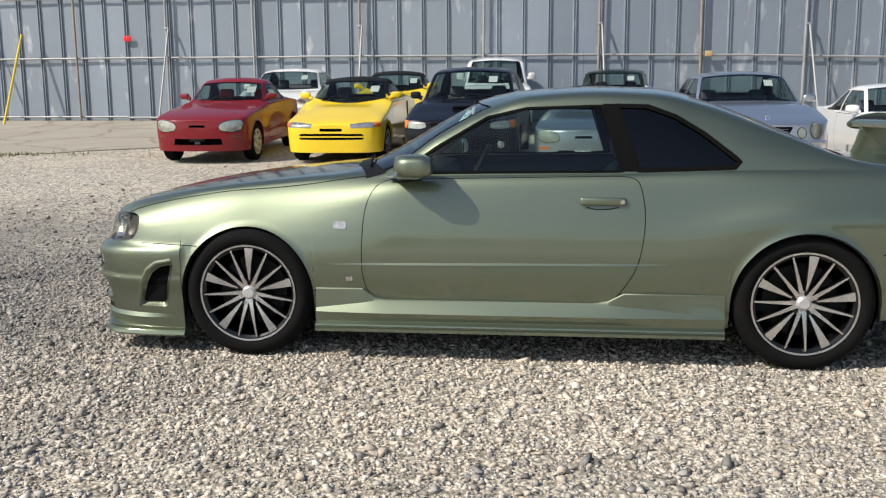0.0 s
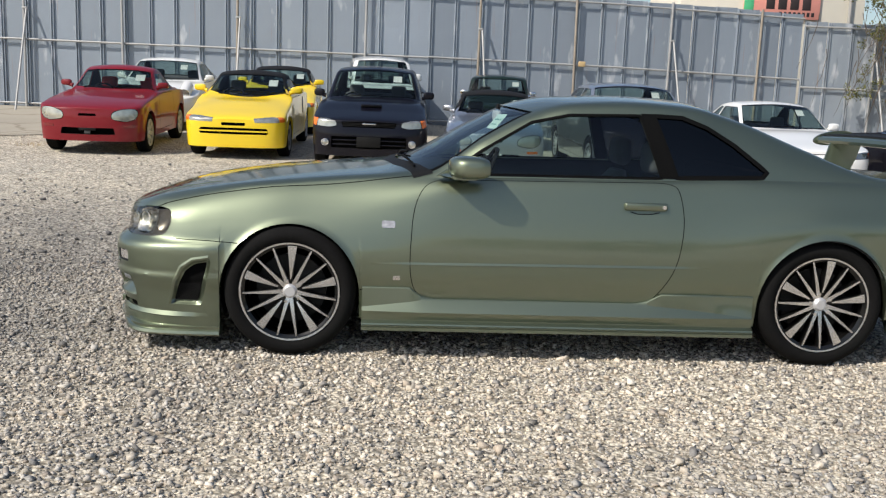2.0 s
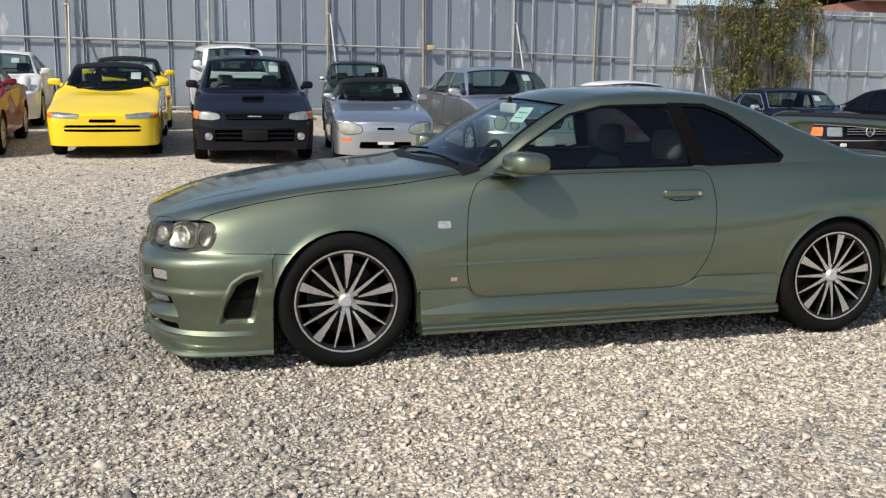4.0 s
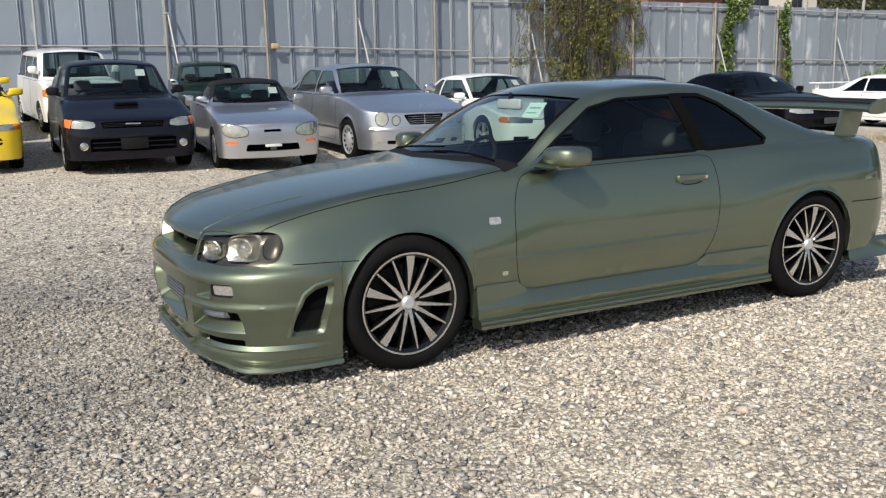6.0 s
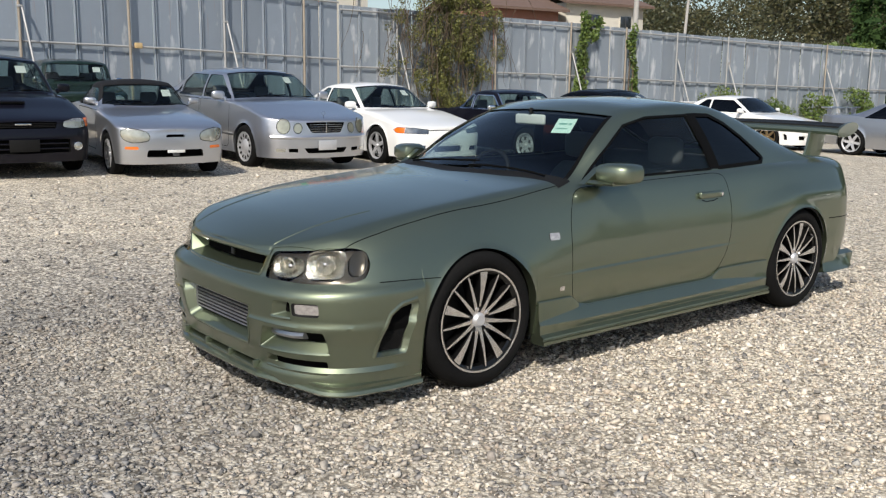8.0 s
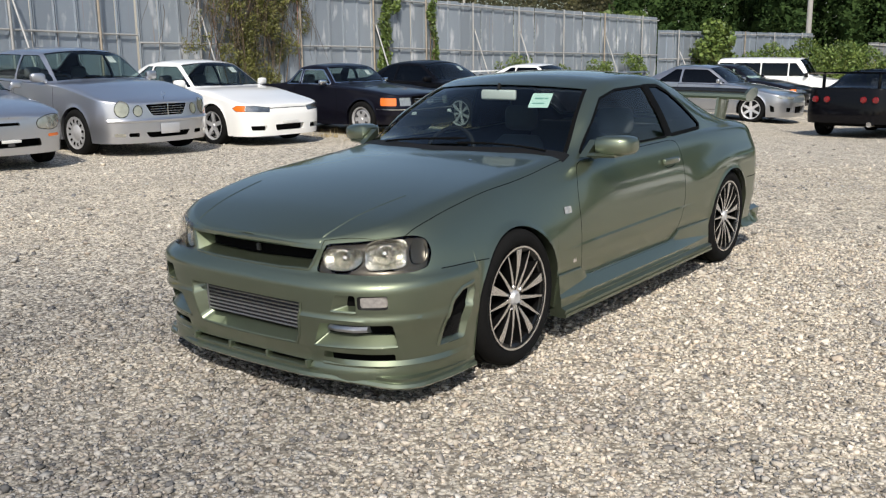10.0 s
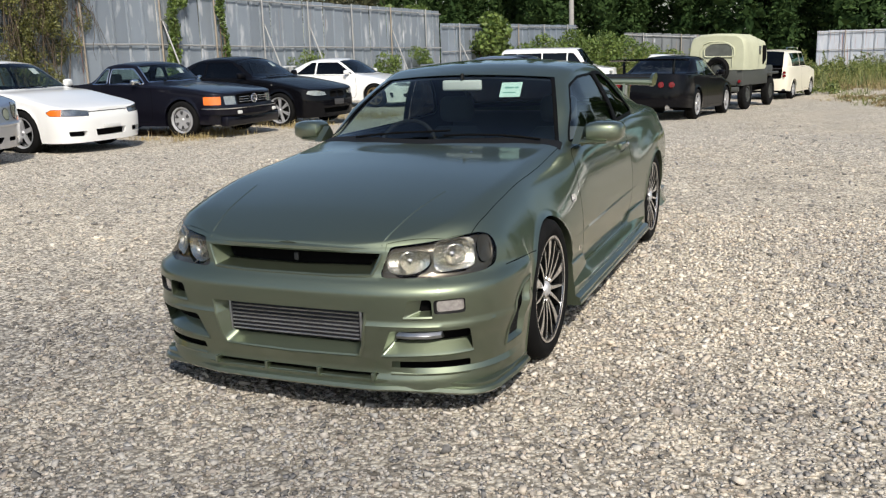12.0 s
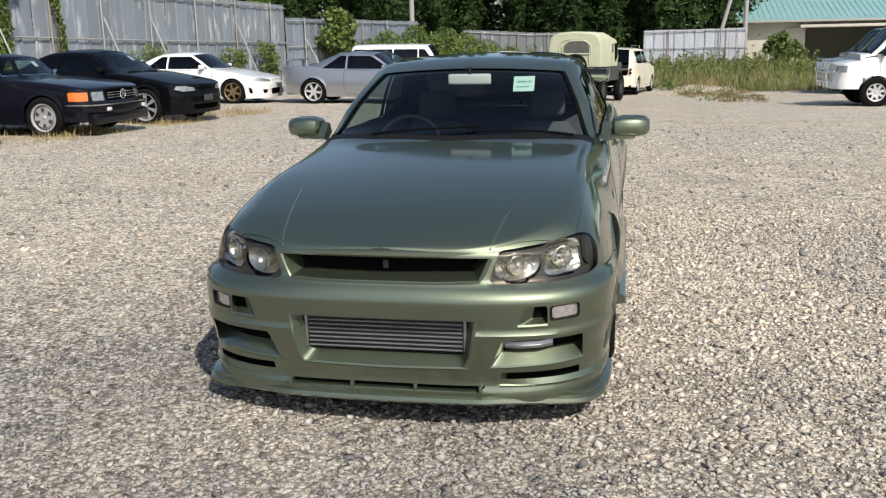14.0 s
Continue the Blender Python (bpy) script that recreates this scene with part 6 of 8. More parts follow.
def hot_hatch(m):
    """A small black-blue hatchback with a bonnet scoop and two round fog lamps."""
    s = spec(0.74, 2.3, 0.68, 0.815, 0.70, 0.40, 0.94, 0.98, 1.40, 2.25, 2.86, 0.98, 0.95, 0.90, R=0.285, zf=0.20, nf=3.6, nr=4, zbelt=0.91, rw=0.72)
    f, r = glasses(s)
    feats = [("headlamp", "h", rounded([(-0.185, 0.61), (-0.165, 0.675), (-0.04, 0.700), (0.07, 0.705), (0.085, 0.60), (-0.10, 0.590)], 0.025), LENS, 0.05, False, "clear headlamp"),
             ("corner_lamp", "h", rounded([(0.095, 0.60), (0.075, 0.70), (0.20, 0.71), (0.23, 0.62)], 0.012), ORANGE, 0, False, "orange corner lamp"),
             ("grille", "x", rounded([(0.5, 0.595), (0.5, 0.67), (-0.38, 0.67), (-0.36, 0.595)], 0.012), (BLACK, VOID), 0.04, True, "black grille"),
             ("bumper_opening", "x", rounded([(0.5, 0.30), (0.5, 0.47), (-0.52, 0.47), (-0.52, 0.31)], 0.02), (DARK, VOID), 0.06, True)]
    feats[0] = (*feats[0][:3], OLDLENS, 0, *feats[0][5:])
    c, sh = car("hatchback", m, s, NAVY, "small black-blue hatchback with a bonnet scoop", feats, side_glass(s, 0.2, 0.05, 0.03, 0.36, pillars=(1.55,)), f, r, [door_line(s, 0.42, 1.58)],
                dict(R=0.285, r=0.19, w=0.175, style="dish", rim=SILVERRIM, n=8, inset=0.10), mirror=(NAVY, 0.62, 1.0, 0.0, (0.08, 0.16, 0.11)), front_mat=FRONTGLASS)
    sticker(c, sh, s)
    lamp_round(c, -0.735, 0.60, 0.385, 0.047, OLDLENS, CHROME, "fog_lamp")
    outline(c, sh, "h", feats[0][2], 0.010)
    p = sh.tree.ray_cast(Vector((-0.12, 0, 3)), Vector((0, 0, -1)))[0]
    sc = part("bonnet_scoop", box(-0.20, 0.02, -0.15, 0.15, p.z - 0.02, p.z + 0.026, 0.012, 3), NAVY, c, "low bonnet scoop")
    part("scoop_mouth", box(-0.206, -0.198, -0.13, 0.13, p.z - 0.008, p.z + 0.016, 0.004), VOID, sc)
    for z in (0.36, 0.42):
        part("bumper_bar", box(-0.735, -0.715, -0.50, 0.50, z - 0.008, z + 0.008, 0.004), NAVY, c)
    for i, z in enumerate((0.615, 0.633, 0.651)):
        part("grille_bar", box(-0.715, -0.70, -0.36, 0.36, z - 0.004, z + 0.004, 0.002), DARK, c)
    plate(c, -0.745, 0.40, 0.33, 0.14, DARK)
    part("maker_badge", box(-0.722, -0.712, -0.09, 0.09, 0.637, 0.655, 0.002), CHROME, c, "small chrome badge")
    return c


def saloon(m):
    """A silver four-eyed saloon with an upright ribbed grille."""
    s = spec(0.86, 2.833, 1.12, 0.90, 0.75, 0.48, 1.0, 1.15, 1.44, 2.35, 3.10, 1.06, 1.02, 0.95, R=0.315, zf=0.20, nf=2.45, nr=3.2, zbelt=0.96, rw=0.70, drop=0.06,
             nose=[(0.15, 0.955), (0.25, 0.985), (0.40, 1.0), (0.50, 0.995), (0.56, 0.975), (0.7, 0.94), (0.9, 0.86)])
    f, r = glasses(s)
    ovals = [[(-cy + ry * math.cos(t), cz + rz * math.sin(t) + 0.12 * ry * math.cos(t)) for t in (2 * math.pi * k / 18 for k in range(18))] for cy, cz, ry, rz in ((0.640, 0.655, 0.084, 0.106), (0.445, 0.628, 0.060, 0.070))]
    feats = [("headlamp", "x", ovals[0], OLIVELENS, 0, False, "oval headlamp"), ("inner_lamp", "x", ovals[1], OLIVELENS, 0, False, "smaller oval headlamp"),
             ("grille", "x", rounded([(0.5, 0.552), (0.5, 0.722), (-0.330, 0.710), (-0.29, 0.64), (-0.24, 0.562)], 0.025), (CHROME, VOID), 0.05, True, "upright ribbed grille in a chrome surround"),
             ("bumper_opening", "x", rounded([(0.5, 0.265), (0.5, 0.335), (-0.36, 0.345), (-0.30, 0.27)], 0.02), (DARK, VOID), 0.06, True),
             ("fog_lamp", "x", rounded([(-0.62, 0.29), (-0.62, 0.335), (-0.74, 0.335), (-0.74, 0.295)], 0.015), OLDLENS, 0, False),
             ("bumper_duct", "x", rounded([(-0.45, 0.285), (-0.45, 0.34), (-0.58, 0.34), (-0.58, 0.29)], 0.015), (DARK, VOID), 0.05, False)]
    c, sh = car("saloon", m, s, LILAC, "silver four-door saloon with twin round headlamps", feats, side_glass(s, 0.2, 0.05, 0.04, 0.46, pillars=(1.62, 2.45)), f, r,
                [door_line(s, 0.52, 1.60), door_line(s, 1.62, 2.42)], dict(R=0.315, r=0.215, w=0.21, style="steel", rim=SILVERRIM, inset=0.11), mirror=(LILAC, 0.78, 1.03, 0.0, (0.09, 0.19, 0.13)))
    sticker(c, sh, s)
    for o in ovals:
        outline(c, sh, "x", o, 0.014)
    halves(sh.drape("x", [(0.0, 0.50), (-0.5, 0.50), (-0.72, 0.50), (-0.80, 0.50)], 0.055, 0.016, 0.03), "bumper_strip", LILAC, c, "silver rub strip on the bumper", middle=False)
    for i in range(4):
        part("grille_bar", box(-0.842, -0.835, -0.27, 0.27, 0.582 + i * 0.032, 0.587 + i * 0.032, 0.0015), CHROME, c)
    part("grille_post", box(-0.848, -0.835, -0.006, 0.006, 0.555, 0.72, 0.002), CHROME, c)
    b = bmesh.new()
    tube(b, [(-0.76, 0.03 * math.cos(t), 0.835 + 0.03 * math.sin(t)) for t in (2 * math.pi * k / 16 for k in range(17))], 0.003, 5)
    tube(b, [(-0.76, 0, 0.765), (-0.76, 0, 0.805)], 0.004, 5)
    part("bonnet_emblem", b, CHROME, c, "upright chrome ring emblem")
    plate(c, -0.876, 0.385, 0.30, 0.14, SILVERRIM)
    halves(sh.drape("y", [(-0.30, 0.46), (2.9, 0.48)], 0.03, 0.008, 0.08), "side_moulding", TRIM, c, middle=False)
    return c


CLEARLAMP = mat("clear_lamp_over_chrome", (0.27, 0.27, 0.265), 0.14, 0.85, var=0.8, scale=11, fine_scale=40, bump=0.3, coat=1.0)


def square_coupe(name, m, paint_, label, rear_only=False):
    """A 1990s two-door coupe with slim lamps and a low nose."""
    s = spec(0.90, 2.615, 1.01, 0.848, 0.66, 0.46, 0.90, 1.12, 1.335, 2.05, 2.88, 0.95, 0.95, 0.87, R=0.315, zf=0.17, nf=3.2, nr=4.0, zbelt=0.88, rw=0.68, drop=0.05)
    f, r = glasses(s)
    feats = [("headlamp", "h", rounded([(-0.335, 0.545), (-0.33, 0.612), (-0.10, 0.645), (0.02, 0.645), (0.03, 0.555)], 0.012), CLEARLAMP, 0, False, "slim clear headlamp"),
             ("corner_lamp", "h", rounded([(0.035, 0.555), (0.025, 0.645), (0.16, 0.645), (0.23, 0.605), (0.18, 0.560)], 0.012), ORANGE, 0, False, "orange corner lamp"),
             ("bumper_opening", "x", rounded([(0.5, 0.245), (0.5, 0.345), (-0.30, 0.345), (-0.28, 0.25)], 0.015), (paint_, VOID), 0.07, True),
             ("side_duct", "x", rounded([(-0.45, 0.26), (-0.45, 0.335), (-0.70, 0.335), (-0.68, 0.265)], 0.015), (paint_, VOID), 0.06, False),
             ("tail_panel", "r", rounded([(0.5, 0.66), (0.5, 0.79), (-0.72, 0.79), (-0.72, 0.66)], 0.02), BLACK, 0, True)]
    c, sh = car(name, m, s, paint_, label, feats, side_glass(s, 0.2, 0.06, 0.06, 0.46, pillars=(1.80,)), f, r, [door_line(s, 0.55, 1.82)],
                dict(R=0.315, r=0.22, w=0.215, style="twin" if rear_only else "five", rim=BRIGHTRIM, n=5, inset=0.11), mirror=(paint_, 0.76, 0.955, 0.0, (0.10, 0.18, 0.12)), rear_mat=TINTGLASS if rear_only else None)
    sticker(c, sh, s)
    plate(c, -0.912, 0.38, 0.33, 0.05)
    halves(sh.drape("x", [(0.0, 0.600), (-0.20, 0.600), (-0.47, 0.598)], 0.012, 0.002, 0.03), "nose_seam", VOID, c, middle=False)
    outline(c, sh, "h", [(-0.335, 0.545), (-0.33, 0.612), (-0.10, 0.645), (0.16, 0.645), (0.23, 0.605), (0.18, 0.560)], 0.008)
    part("badge", lathe(bmesh.new(), [(0, -0.006), (0.02, -0.004), (0.022, 0.004)], 14, "x", (-0.86, 0, 0.62)), CHROME, c)
    if rear_only:
        for y in (0.34, 0.56):
            for sg in (-1, 1):
                t = part("tail_lamp", lathe(bmesh.new(), [(0.0, 0.01), (0.052, 0.008), (0.062, -0.01)], 24, "x", (3.625, sg * y, 0.725)), REDLENS, c, "round red tail lamp")
                part("lamp_centre", lathe(bmesh.new(), [(0.0, 0.014), (0.026, 0.012), (0.03, 0.0)], 18, "x", (3.628, sg * y, 0.725)), REDLENS, t)
        for sg in (-1, 1):
            part("wing_stand", box(3.30, 3.42, sg * 0.52 - 0.012, sg * 0.52 + 0.012, 0.93, 1.20, 0.006), paint_, c)
        bm = bmesh.new()
        loft(bm, [[(3.38 + x, y, 1.205 + z + 0.014 * (1 - (y / 0.8) ** 2)) for x, z in ((-0.14, 0.0), (-0.12, 0.018), (0.0, 0.022), (0.14, 0.030), (0.14, 0.018), (0.0, -0.004), (-0.12, -0.010))] for y in np.linspace(-0.80, 0.80, 11)])
        bmesh.ops.recalc_face_normals(bm, faces=bm.faces)
        part("rear_wing", bm, paint_, c, "thin tall rear wing")
        part("exhaust_tip", tube(bmesh.new(), [(3.45, 0.5, 0.27), (3.68, 0.5, 0.27)], 0.05, 14), CHROME, c)
    return c


def round_coupe(name, m, paint_, label, rim):
    """A rounder two-door coupe with a boot wing and a deep front bumper."""
    s = spec(0.92, 2.72, 1.03, 0.88, 0.66, 0.48, 0.90, 1.16, 1.345, 2.1, 2.98, 0.97, 0.95, 0.88, R=0.32, zf=0.15, nf=2.9, nr=3.2, zbelt=0.89, rw=0.68, drop=0.05)
    f, r = glasses(s)
    feats = [("headlamp", "h", rounded([(-0.33, 0.57), (-0.325, 0.625), (-0.10, 0.66), (0.12, 0.67), (0.18, 0.62), (0.08, 0.585)], 0.015), OLDLENS, 0, False, "slim swept headlamp"),
             ("bumper_opening", "x", rounded([(0.5, 0.23), (0.5, 0.40), (-0.40, 0.40), (-0.36, 0.24)], 0.02), (paint_, VOID), 0.08, True),
             ("side_duct", "x", rounded([(-0.48, 0.28), (-0.48, 0.38), (-0.70, 0.38), (-0.68, 0.28)], 0.015), (paint_, VOID), 0.06, False),
             ("wheel_vent", "y", rounded([(-0.56, 0.28), (-0.54, 0.40), (-0.44, 0.44), (-0.46, 0.28)], 0.012), (paint_, VOID), 0.04, False)]
    c, sh = car(name, m, s, paint_, label, feats, side_glass(s, 0.22, 0.06, 0.06, 0.5, pillars=(1.85,)), f, r, [door_line(s, 0.55, 1.9)],
                dict(R=0.32, r=0.23, w=0.23, style="five", rim=rim, n=6, inset=0.12), mirror=(paint_, 0.80, 0.965, 0.0, (0.10, 0.18, 0.12)), side_mat=TINTGLASS)
    for sg in (-1, 1):
        part("wing_stand", box(3.42, 3.54, sg * 0.60 - 0.02, sg * 0.60 + 0.02, 0.92, 1.10, 0.012), paint_, c)
    part("rear_wing", box(3.36, 3.64, -0.74, 0.74, 1.09, 1.125, 0.014, 3), paint_, c)
    return c


def chrome_roadster(m):
    """A long black two-seater with a hardtop, chrome frames and orange corner lamps."""
    s = spec(0.86, 2.455, 1.15, 0.895, 0.76, 0.62, 0.93, 1.05, 1.29, 1.72, 2.10, 0.94, 0.84, 0.89, R=0.315, zf=0.24, nf=3.3, nr=3.8, zbelt=0.90, rw=0.72, seatx=1.3, drop=0.04)
    f, r = glasses(s)
    feats = [("headlamp", "x", rounded([(-0.47, 0.56), (-0.47, 0.70), (-0.70, 0.70), (-0.70, 0.56)], 0.015), OLDLENS, 0, False, "oblong headlamp"),
             ("corner_lamp", "h", rounded([(0.03, 0.565), (0.03, 0.70), (0.30, 0.70), (0.30, 0.565)], 0.015), ORANGE, 0, False, "orange corner lamp"),
             ("grille", "x", rounded([(0.6, 0.555), (0.6, 0.725), (-0.43, 0.725), (-0.43, 0.555)], 0.012), (CHROME, VOID), 0.05, True, "wide chrome grille")]
    c, sh = car("roadster", m, s, NAVY, "long black two-seat roadster with hardtop and chrome trim", feats, side_glass(s, 0.2, 0.05, 0.02, 0.2, pillars=(1.58,)), f, r, [door_line(s, 0.60, 1.70)],
                dict(R=0.315, r=0.215, w=0.20, style="dish", rim=BRIGHTRIM, n=6, inset=0.10), mirror=(CHROME, 0.90, 0.955, 0.0, (0.07, 0.15, 0.10)))
    sticker(c, sh, s)
    for p in side_glass(s, 0.2, 0.05, 0.02, 0.2, pillars=(1.58,)):
        halves(sh.drape("y", p + p[:1], 0.022, 0.006), "chrome_frame", CHROME, c, middle=False)
    halves(sh.drape("z", [(0.66, 0), (0.70, -0.4), (0.78, -0.70), (1.07, -0.60)], 0.025, 0.006), "screen_frame", CHROME, c, middle=False)
    for z in (0.60, 0.64, 0.68):
        part("grille_bar", box(-0.862, -0.845, -0.42, 0.42, z - 0.004, z + 0.004, 0.002), CHROME, c)
    b = bmesh.new()
    tube(b, [(-0.872, 0.075 * math.cos(t), 0.64 + 0.075 * math.sin(t)) for t in (2 * math.pi * k / 24 for k in range(25))], 0.009, 6)
    for a in (90, 210, 330):
        tube(b, [(-0.872, 0, 0.64), (-0.872, 0.075 * math.cos(radians(a)), 0.64 + 0.075 * math.sin(radians(a)))], 0.007, 6)
    part("grille_emblem", b, CHROME, c, "round chrome grille emblem")
    for nm, mt, z0, z1, o in (("bumper", NAVY, 0.40, 0.495, 0.0), ("bumper_strip", CHROME, 0.495, 0.512, 0.008)):
        bm, rings = bmesh.new(), []
        for a in np.linspace(-1, 1, 25):
            y = 0.885 * math.copysign(abs(math.sin(a * math.pi / 2)) ** 0.75, a)
            x = -0.36 - 0.575 * max(0.0, 1 - (abs(y) / 0.885) ** 4.0) ** 0.25
            rings.append([(x - o, y * (1 + o), z1), (x - o, y * (1 + o), z0), (x + 0.07, y * 0.93, z0), (x + 0.07, y * 0.93, z1)])
        loft(bm, rings)
        bmesh.ops.recalc_face_normals(bm, faces=bm.faces)
        part(nm, bm, mt, c, "", 30)
    for sg in (-1, 1):
        part("fog_lamp", box(-0.945, -0.90, sg * 0.52 - 0.05, sg * 0.52 + 0.05, 0.405, 0.46, 0.012), PLATE, c)
    part("front_spoiler", box(-0.86, -0.70, -0.80, 0.80, 0.20, 0.38, 0.04, 3), NAVY, c)
    return c


def modern_coupe(m):
    """A black modern coupe with a two-part grille."""
    s = spec(0.80, 2.76, 1.03, 0.89, 0.72, 0.55, 0.95, 1.25, 1.375, 2.2, 3.02, 1.0, 0.98, 0.93, R=0.33, zf=0.18, nf=2.6, nr=3.0, zbelt=0.94, rw=0.68, drop=0.06)
    f, r = glasses(s)
    feats = [("headlamp", "h", rounded([(-0.27, 0.60), (-0.25, 0.66), (-0.05, 0.70), (0.12, 0.70), (0.16, 0.64), (0.0, 0.60)], 0.02), OLDLENS, 0, False, "swept headlamp"),
             ("grille", "x", rounded([(-0.03, 0.54), (-0.03, 0.665), (-0.24, 0.665), (-0.26, 0.56)], 0.03), (CHROME, VOID), 0.04, False, "paired grille in chrome"),
             ("bumper_opening", "x", rounded([(0.5, 0.24), (0.5, 0.36), (-0.48, 0.35), (-0.44, 0.25)], 0.02), (DARK, VOID), 0.06, True)]
    c, sh = car("coupe", m, s, BLACK, "black modern coupe with a paired front grille", feats, side_glass(s, 0.24, 0.06, 0.06, 0.55, pillars=(1.9,)), f, r, [door_line(s, 0.55, 1.95)],
                dict(R=0.33, r=0.25, w=0.23, style="twin", rim=BRIGHTRIM, n=7, inset=0.09), mirror=(BLACK, 0.86, 1.0, 0.0, (0.10, 0.18, 0.12)), side_mat=TINTGLASS)
    sticker(c, sh, s)
    for sg in (-1, 1):
        part("fog_lamp", lathe(bmesh.new(), [(0, -0.01), (0.04, -0.008), (0.045, 0.02)], 16, "x", (-0.66, sg * 0.62, 0.30)), OLDLENS, c)
    plate(c, -0.815, 0.46, 0.33, 0.11, TRIM)
    return c


def rear_engined(m):
    """A white rounded sports car with round headlamps in raised wings."""
    s = spec(0.98, 2.27, 0.98, 0.86, 0.62, 0.40, 0.88, 1.0, 1.31, 1.75, 2.75, 0.90, 0.72, 0.86, R=0.315, zf=0.18, nf=2.5, nr=2.4, zbelt=0.87, rw=0.68)
    f, r = glasses(s)
    c, sh = car("sports_car", m, s, WHITE, "white rounded sports car with round headlamps", [], side_glass(s, 0.2, 0.05, 0.05, 0.7, pillars=(1.5,)), f, r, [door_line(s, 0.42, 1.5)],
                dict(R=0.315, r=0.215, w=0.22, style="five", rim=SILVERRIM, n=5, inset=0.11), mirror=(WHITE, 0.72, 0.95, 0.0, (0.09, 0.16, 0.11)))
    for sg in (-1, 1):
        h = part("headlamp", lathe(bmesh.new(), [(0.115, 0.40), (0.118, 0.06), (0.112, 0.0), (0.10, -0.005)], 26, "x"), WHITE, c, "round headlamp in a raised wing", 50, pose(-0.66, sg * 0.60, 0.68, 0, -18, 0))
        part("lens", lathe(bmesh.new(), [(0, -0.025), (0.06, -0.018), (0.105, 0.0)], 26, "x"), OLDLENS, h)
    sticker(c, sh, s)
    return c


def tall_wagon(m):
    """A white tall small wagon."""
    s = spec(0.62, 2.4, 0.45, 0.74, 0.86, 0.05, 0.96, 0.55, 1.50, 2.35, 2.80, 0.98, 0.94, 0.93, R=0.275, zf=0.22, nf=3.6, nr=5, zbelt=0.93, rw=0.80, seatx=0.7, drop=0.07)
    f, r = glasses(s)
    feats = [("headlamp", "h", rounded([(-0.12, 0.64), (-0.12, 0.78), (0.10, 0.80), (0.13, 0.66)], 0.03), OLDLENS, 0, False), ("corner_lamp", "h", rounded([(0.135, 0.66), (0.115, 0.80), (0.22, 0.80), (0.22, 0.68)], 0.02), ORANGE, 0, False)]
    c, sh = car("wagon", m, s, WHITE, "white tall small wagon", feats, side_glass(s, 0.25, 0.08, 0.02, 0.2, fall=0.16, pillars=(0.95, 1.75)), f, r, [door_line(s, 0.2, 0.95), door_line(s, 1.0, 1.75)],
                dict(R=0.275, r=0.17, w=0.155, style="steel", rim=SILVERRIM, inset=0.09), mirror=(WHITE, 0.30, 1.12, 0.0, (0.08, 0.15, 0.14)))
    return c


def mini(m):
    """A dark green small upright car with round headlamps."""
    s = spec(0.55, 2.2, 0.45, 0.705, 0.80, 0.35, 0.94, 0.66, 1.36, 1.95, 2.35, 0.98, 0.86, 0.92, R=0.26, zf=0.22, nf=3.2, nr=3.5, zbelt=0.92, rw=0.80, seatx=0.95)
    f, r = glasses(s)
    feats = [("grille", "x", rounded([(0.5, 0.50), (0.5, 0.68), (-0.34, 0.68), (-0.28, 0.50)], 0.05), (CHROME, VOID), 0.03, True)]
    c, sh = car("small_car", m, s, BOTTLE, "dark green small retro car with round headlamps", feats, side_glass(s, 0.14, 0.03, 0.02, 0.16, fall=0.13, pillars=(1.4,)), f, r, [door_line(s, 0.35, 1.4)],
                dict(R=0.26, r=0.155, w=0.15, style="five", rim=SILVERRIM, n=8, inset=0.08), mirror=(CHROME, 0.42, 1.0, 0.0, (0.06, 0.13, 0.10)))
    lamp_round(c, -0.50, 0.50, 0.68, 0.095, OLDLENS, CHROME)
    antenna(c, 0.3, 0.55, 0.9, 1.75)
    sticker(c, sh, s)
    return c


def retro_hatch(m):
    """A cream retro hatchback seen from behind, its tailgate open and dark."""
    s = spec(0.65, 2.3, 0.79, 0.785, 0.80, 0.30, 0.97, 0.72, 1.475, 2.45, 3.02, 0.98, 0.92, 0.95, R=0.285, zf=0.24, nf=3, nr=4, zbelt=0.95, rw=0.76)
    f, r = glasses(s)
    # the tailgate opening ends in a black floor for the shade inside
    feats = [("tailgate_opening", "r", rounded([(0.5, 0.62), (0.5, 1.34), (-0.52, 1.34), (-0.60, 0.93), (-0.58, 0.62)], 0.04), (DARK, VOID), 0.2, True, "dark open tailgate"),
             ("tail_lamp", "k", rounded([(2.42, 0.68), (2.42, 0.82), (2.52, 0.82), (2.52, 0.68)], 0.03), REDLENS, 0, False)]
    c, sh = car("retro_hatchback", m, s, CREAM, "cream retro hatchback with a dark open back", feats, side_glass(s, 0.18, 0.04, 0.02, 0.75, pillars=(1.35,)), f, r, [door_line(s, 0.3, 1.3)],
                dict(R=0.285, r=0.17, w=0.16, style="five", rim=SILVERRIM, n=6, inset=0.09), rear_mat=TINTGLASS)
    for sg in (-1, 1):
        part("roof_rail", tube(bmesh.new(), [(0.9, sg * 0.5, 1.47), (0.95, sg * 0.5, 1.53), (2.2, sg * 0.5, 1.53), (2.25, sg * 0.5, 1.46)], 0.014, 8), CHROME, c)
        for z in (0.70, 0.80):
            part("tail_lamp", lathe(bmesh.new(), [(0, 0.012), (0.04, 0.008), (0.045, -0.04)], 16, "x", (3.06, sg * 0.67, z)), REDLENS, c)
    return c


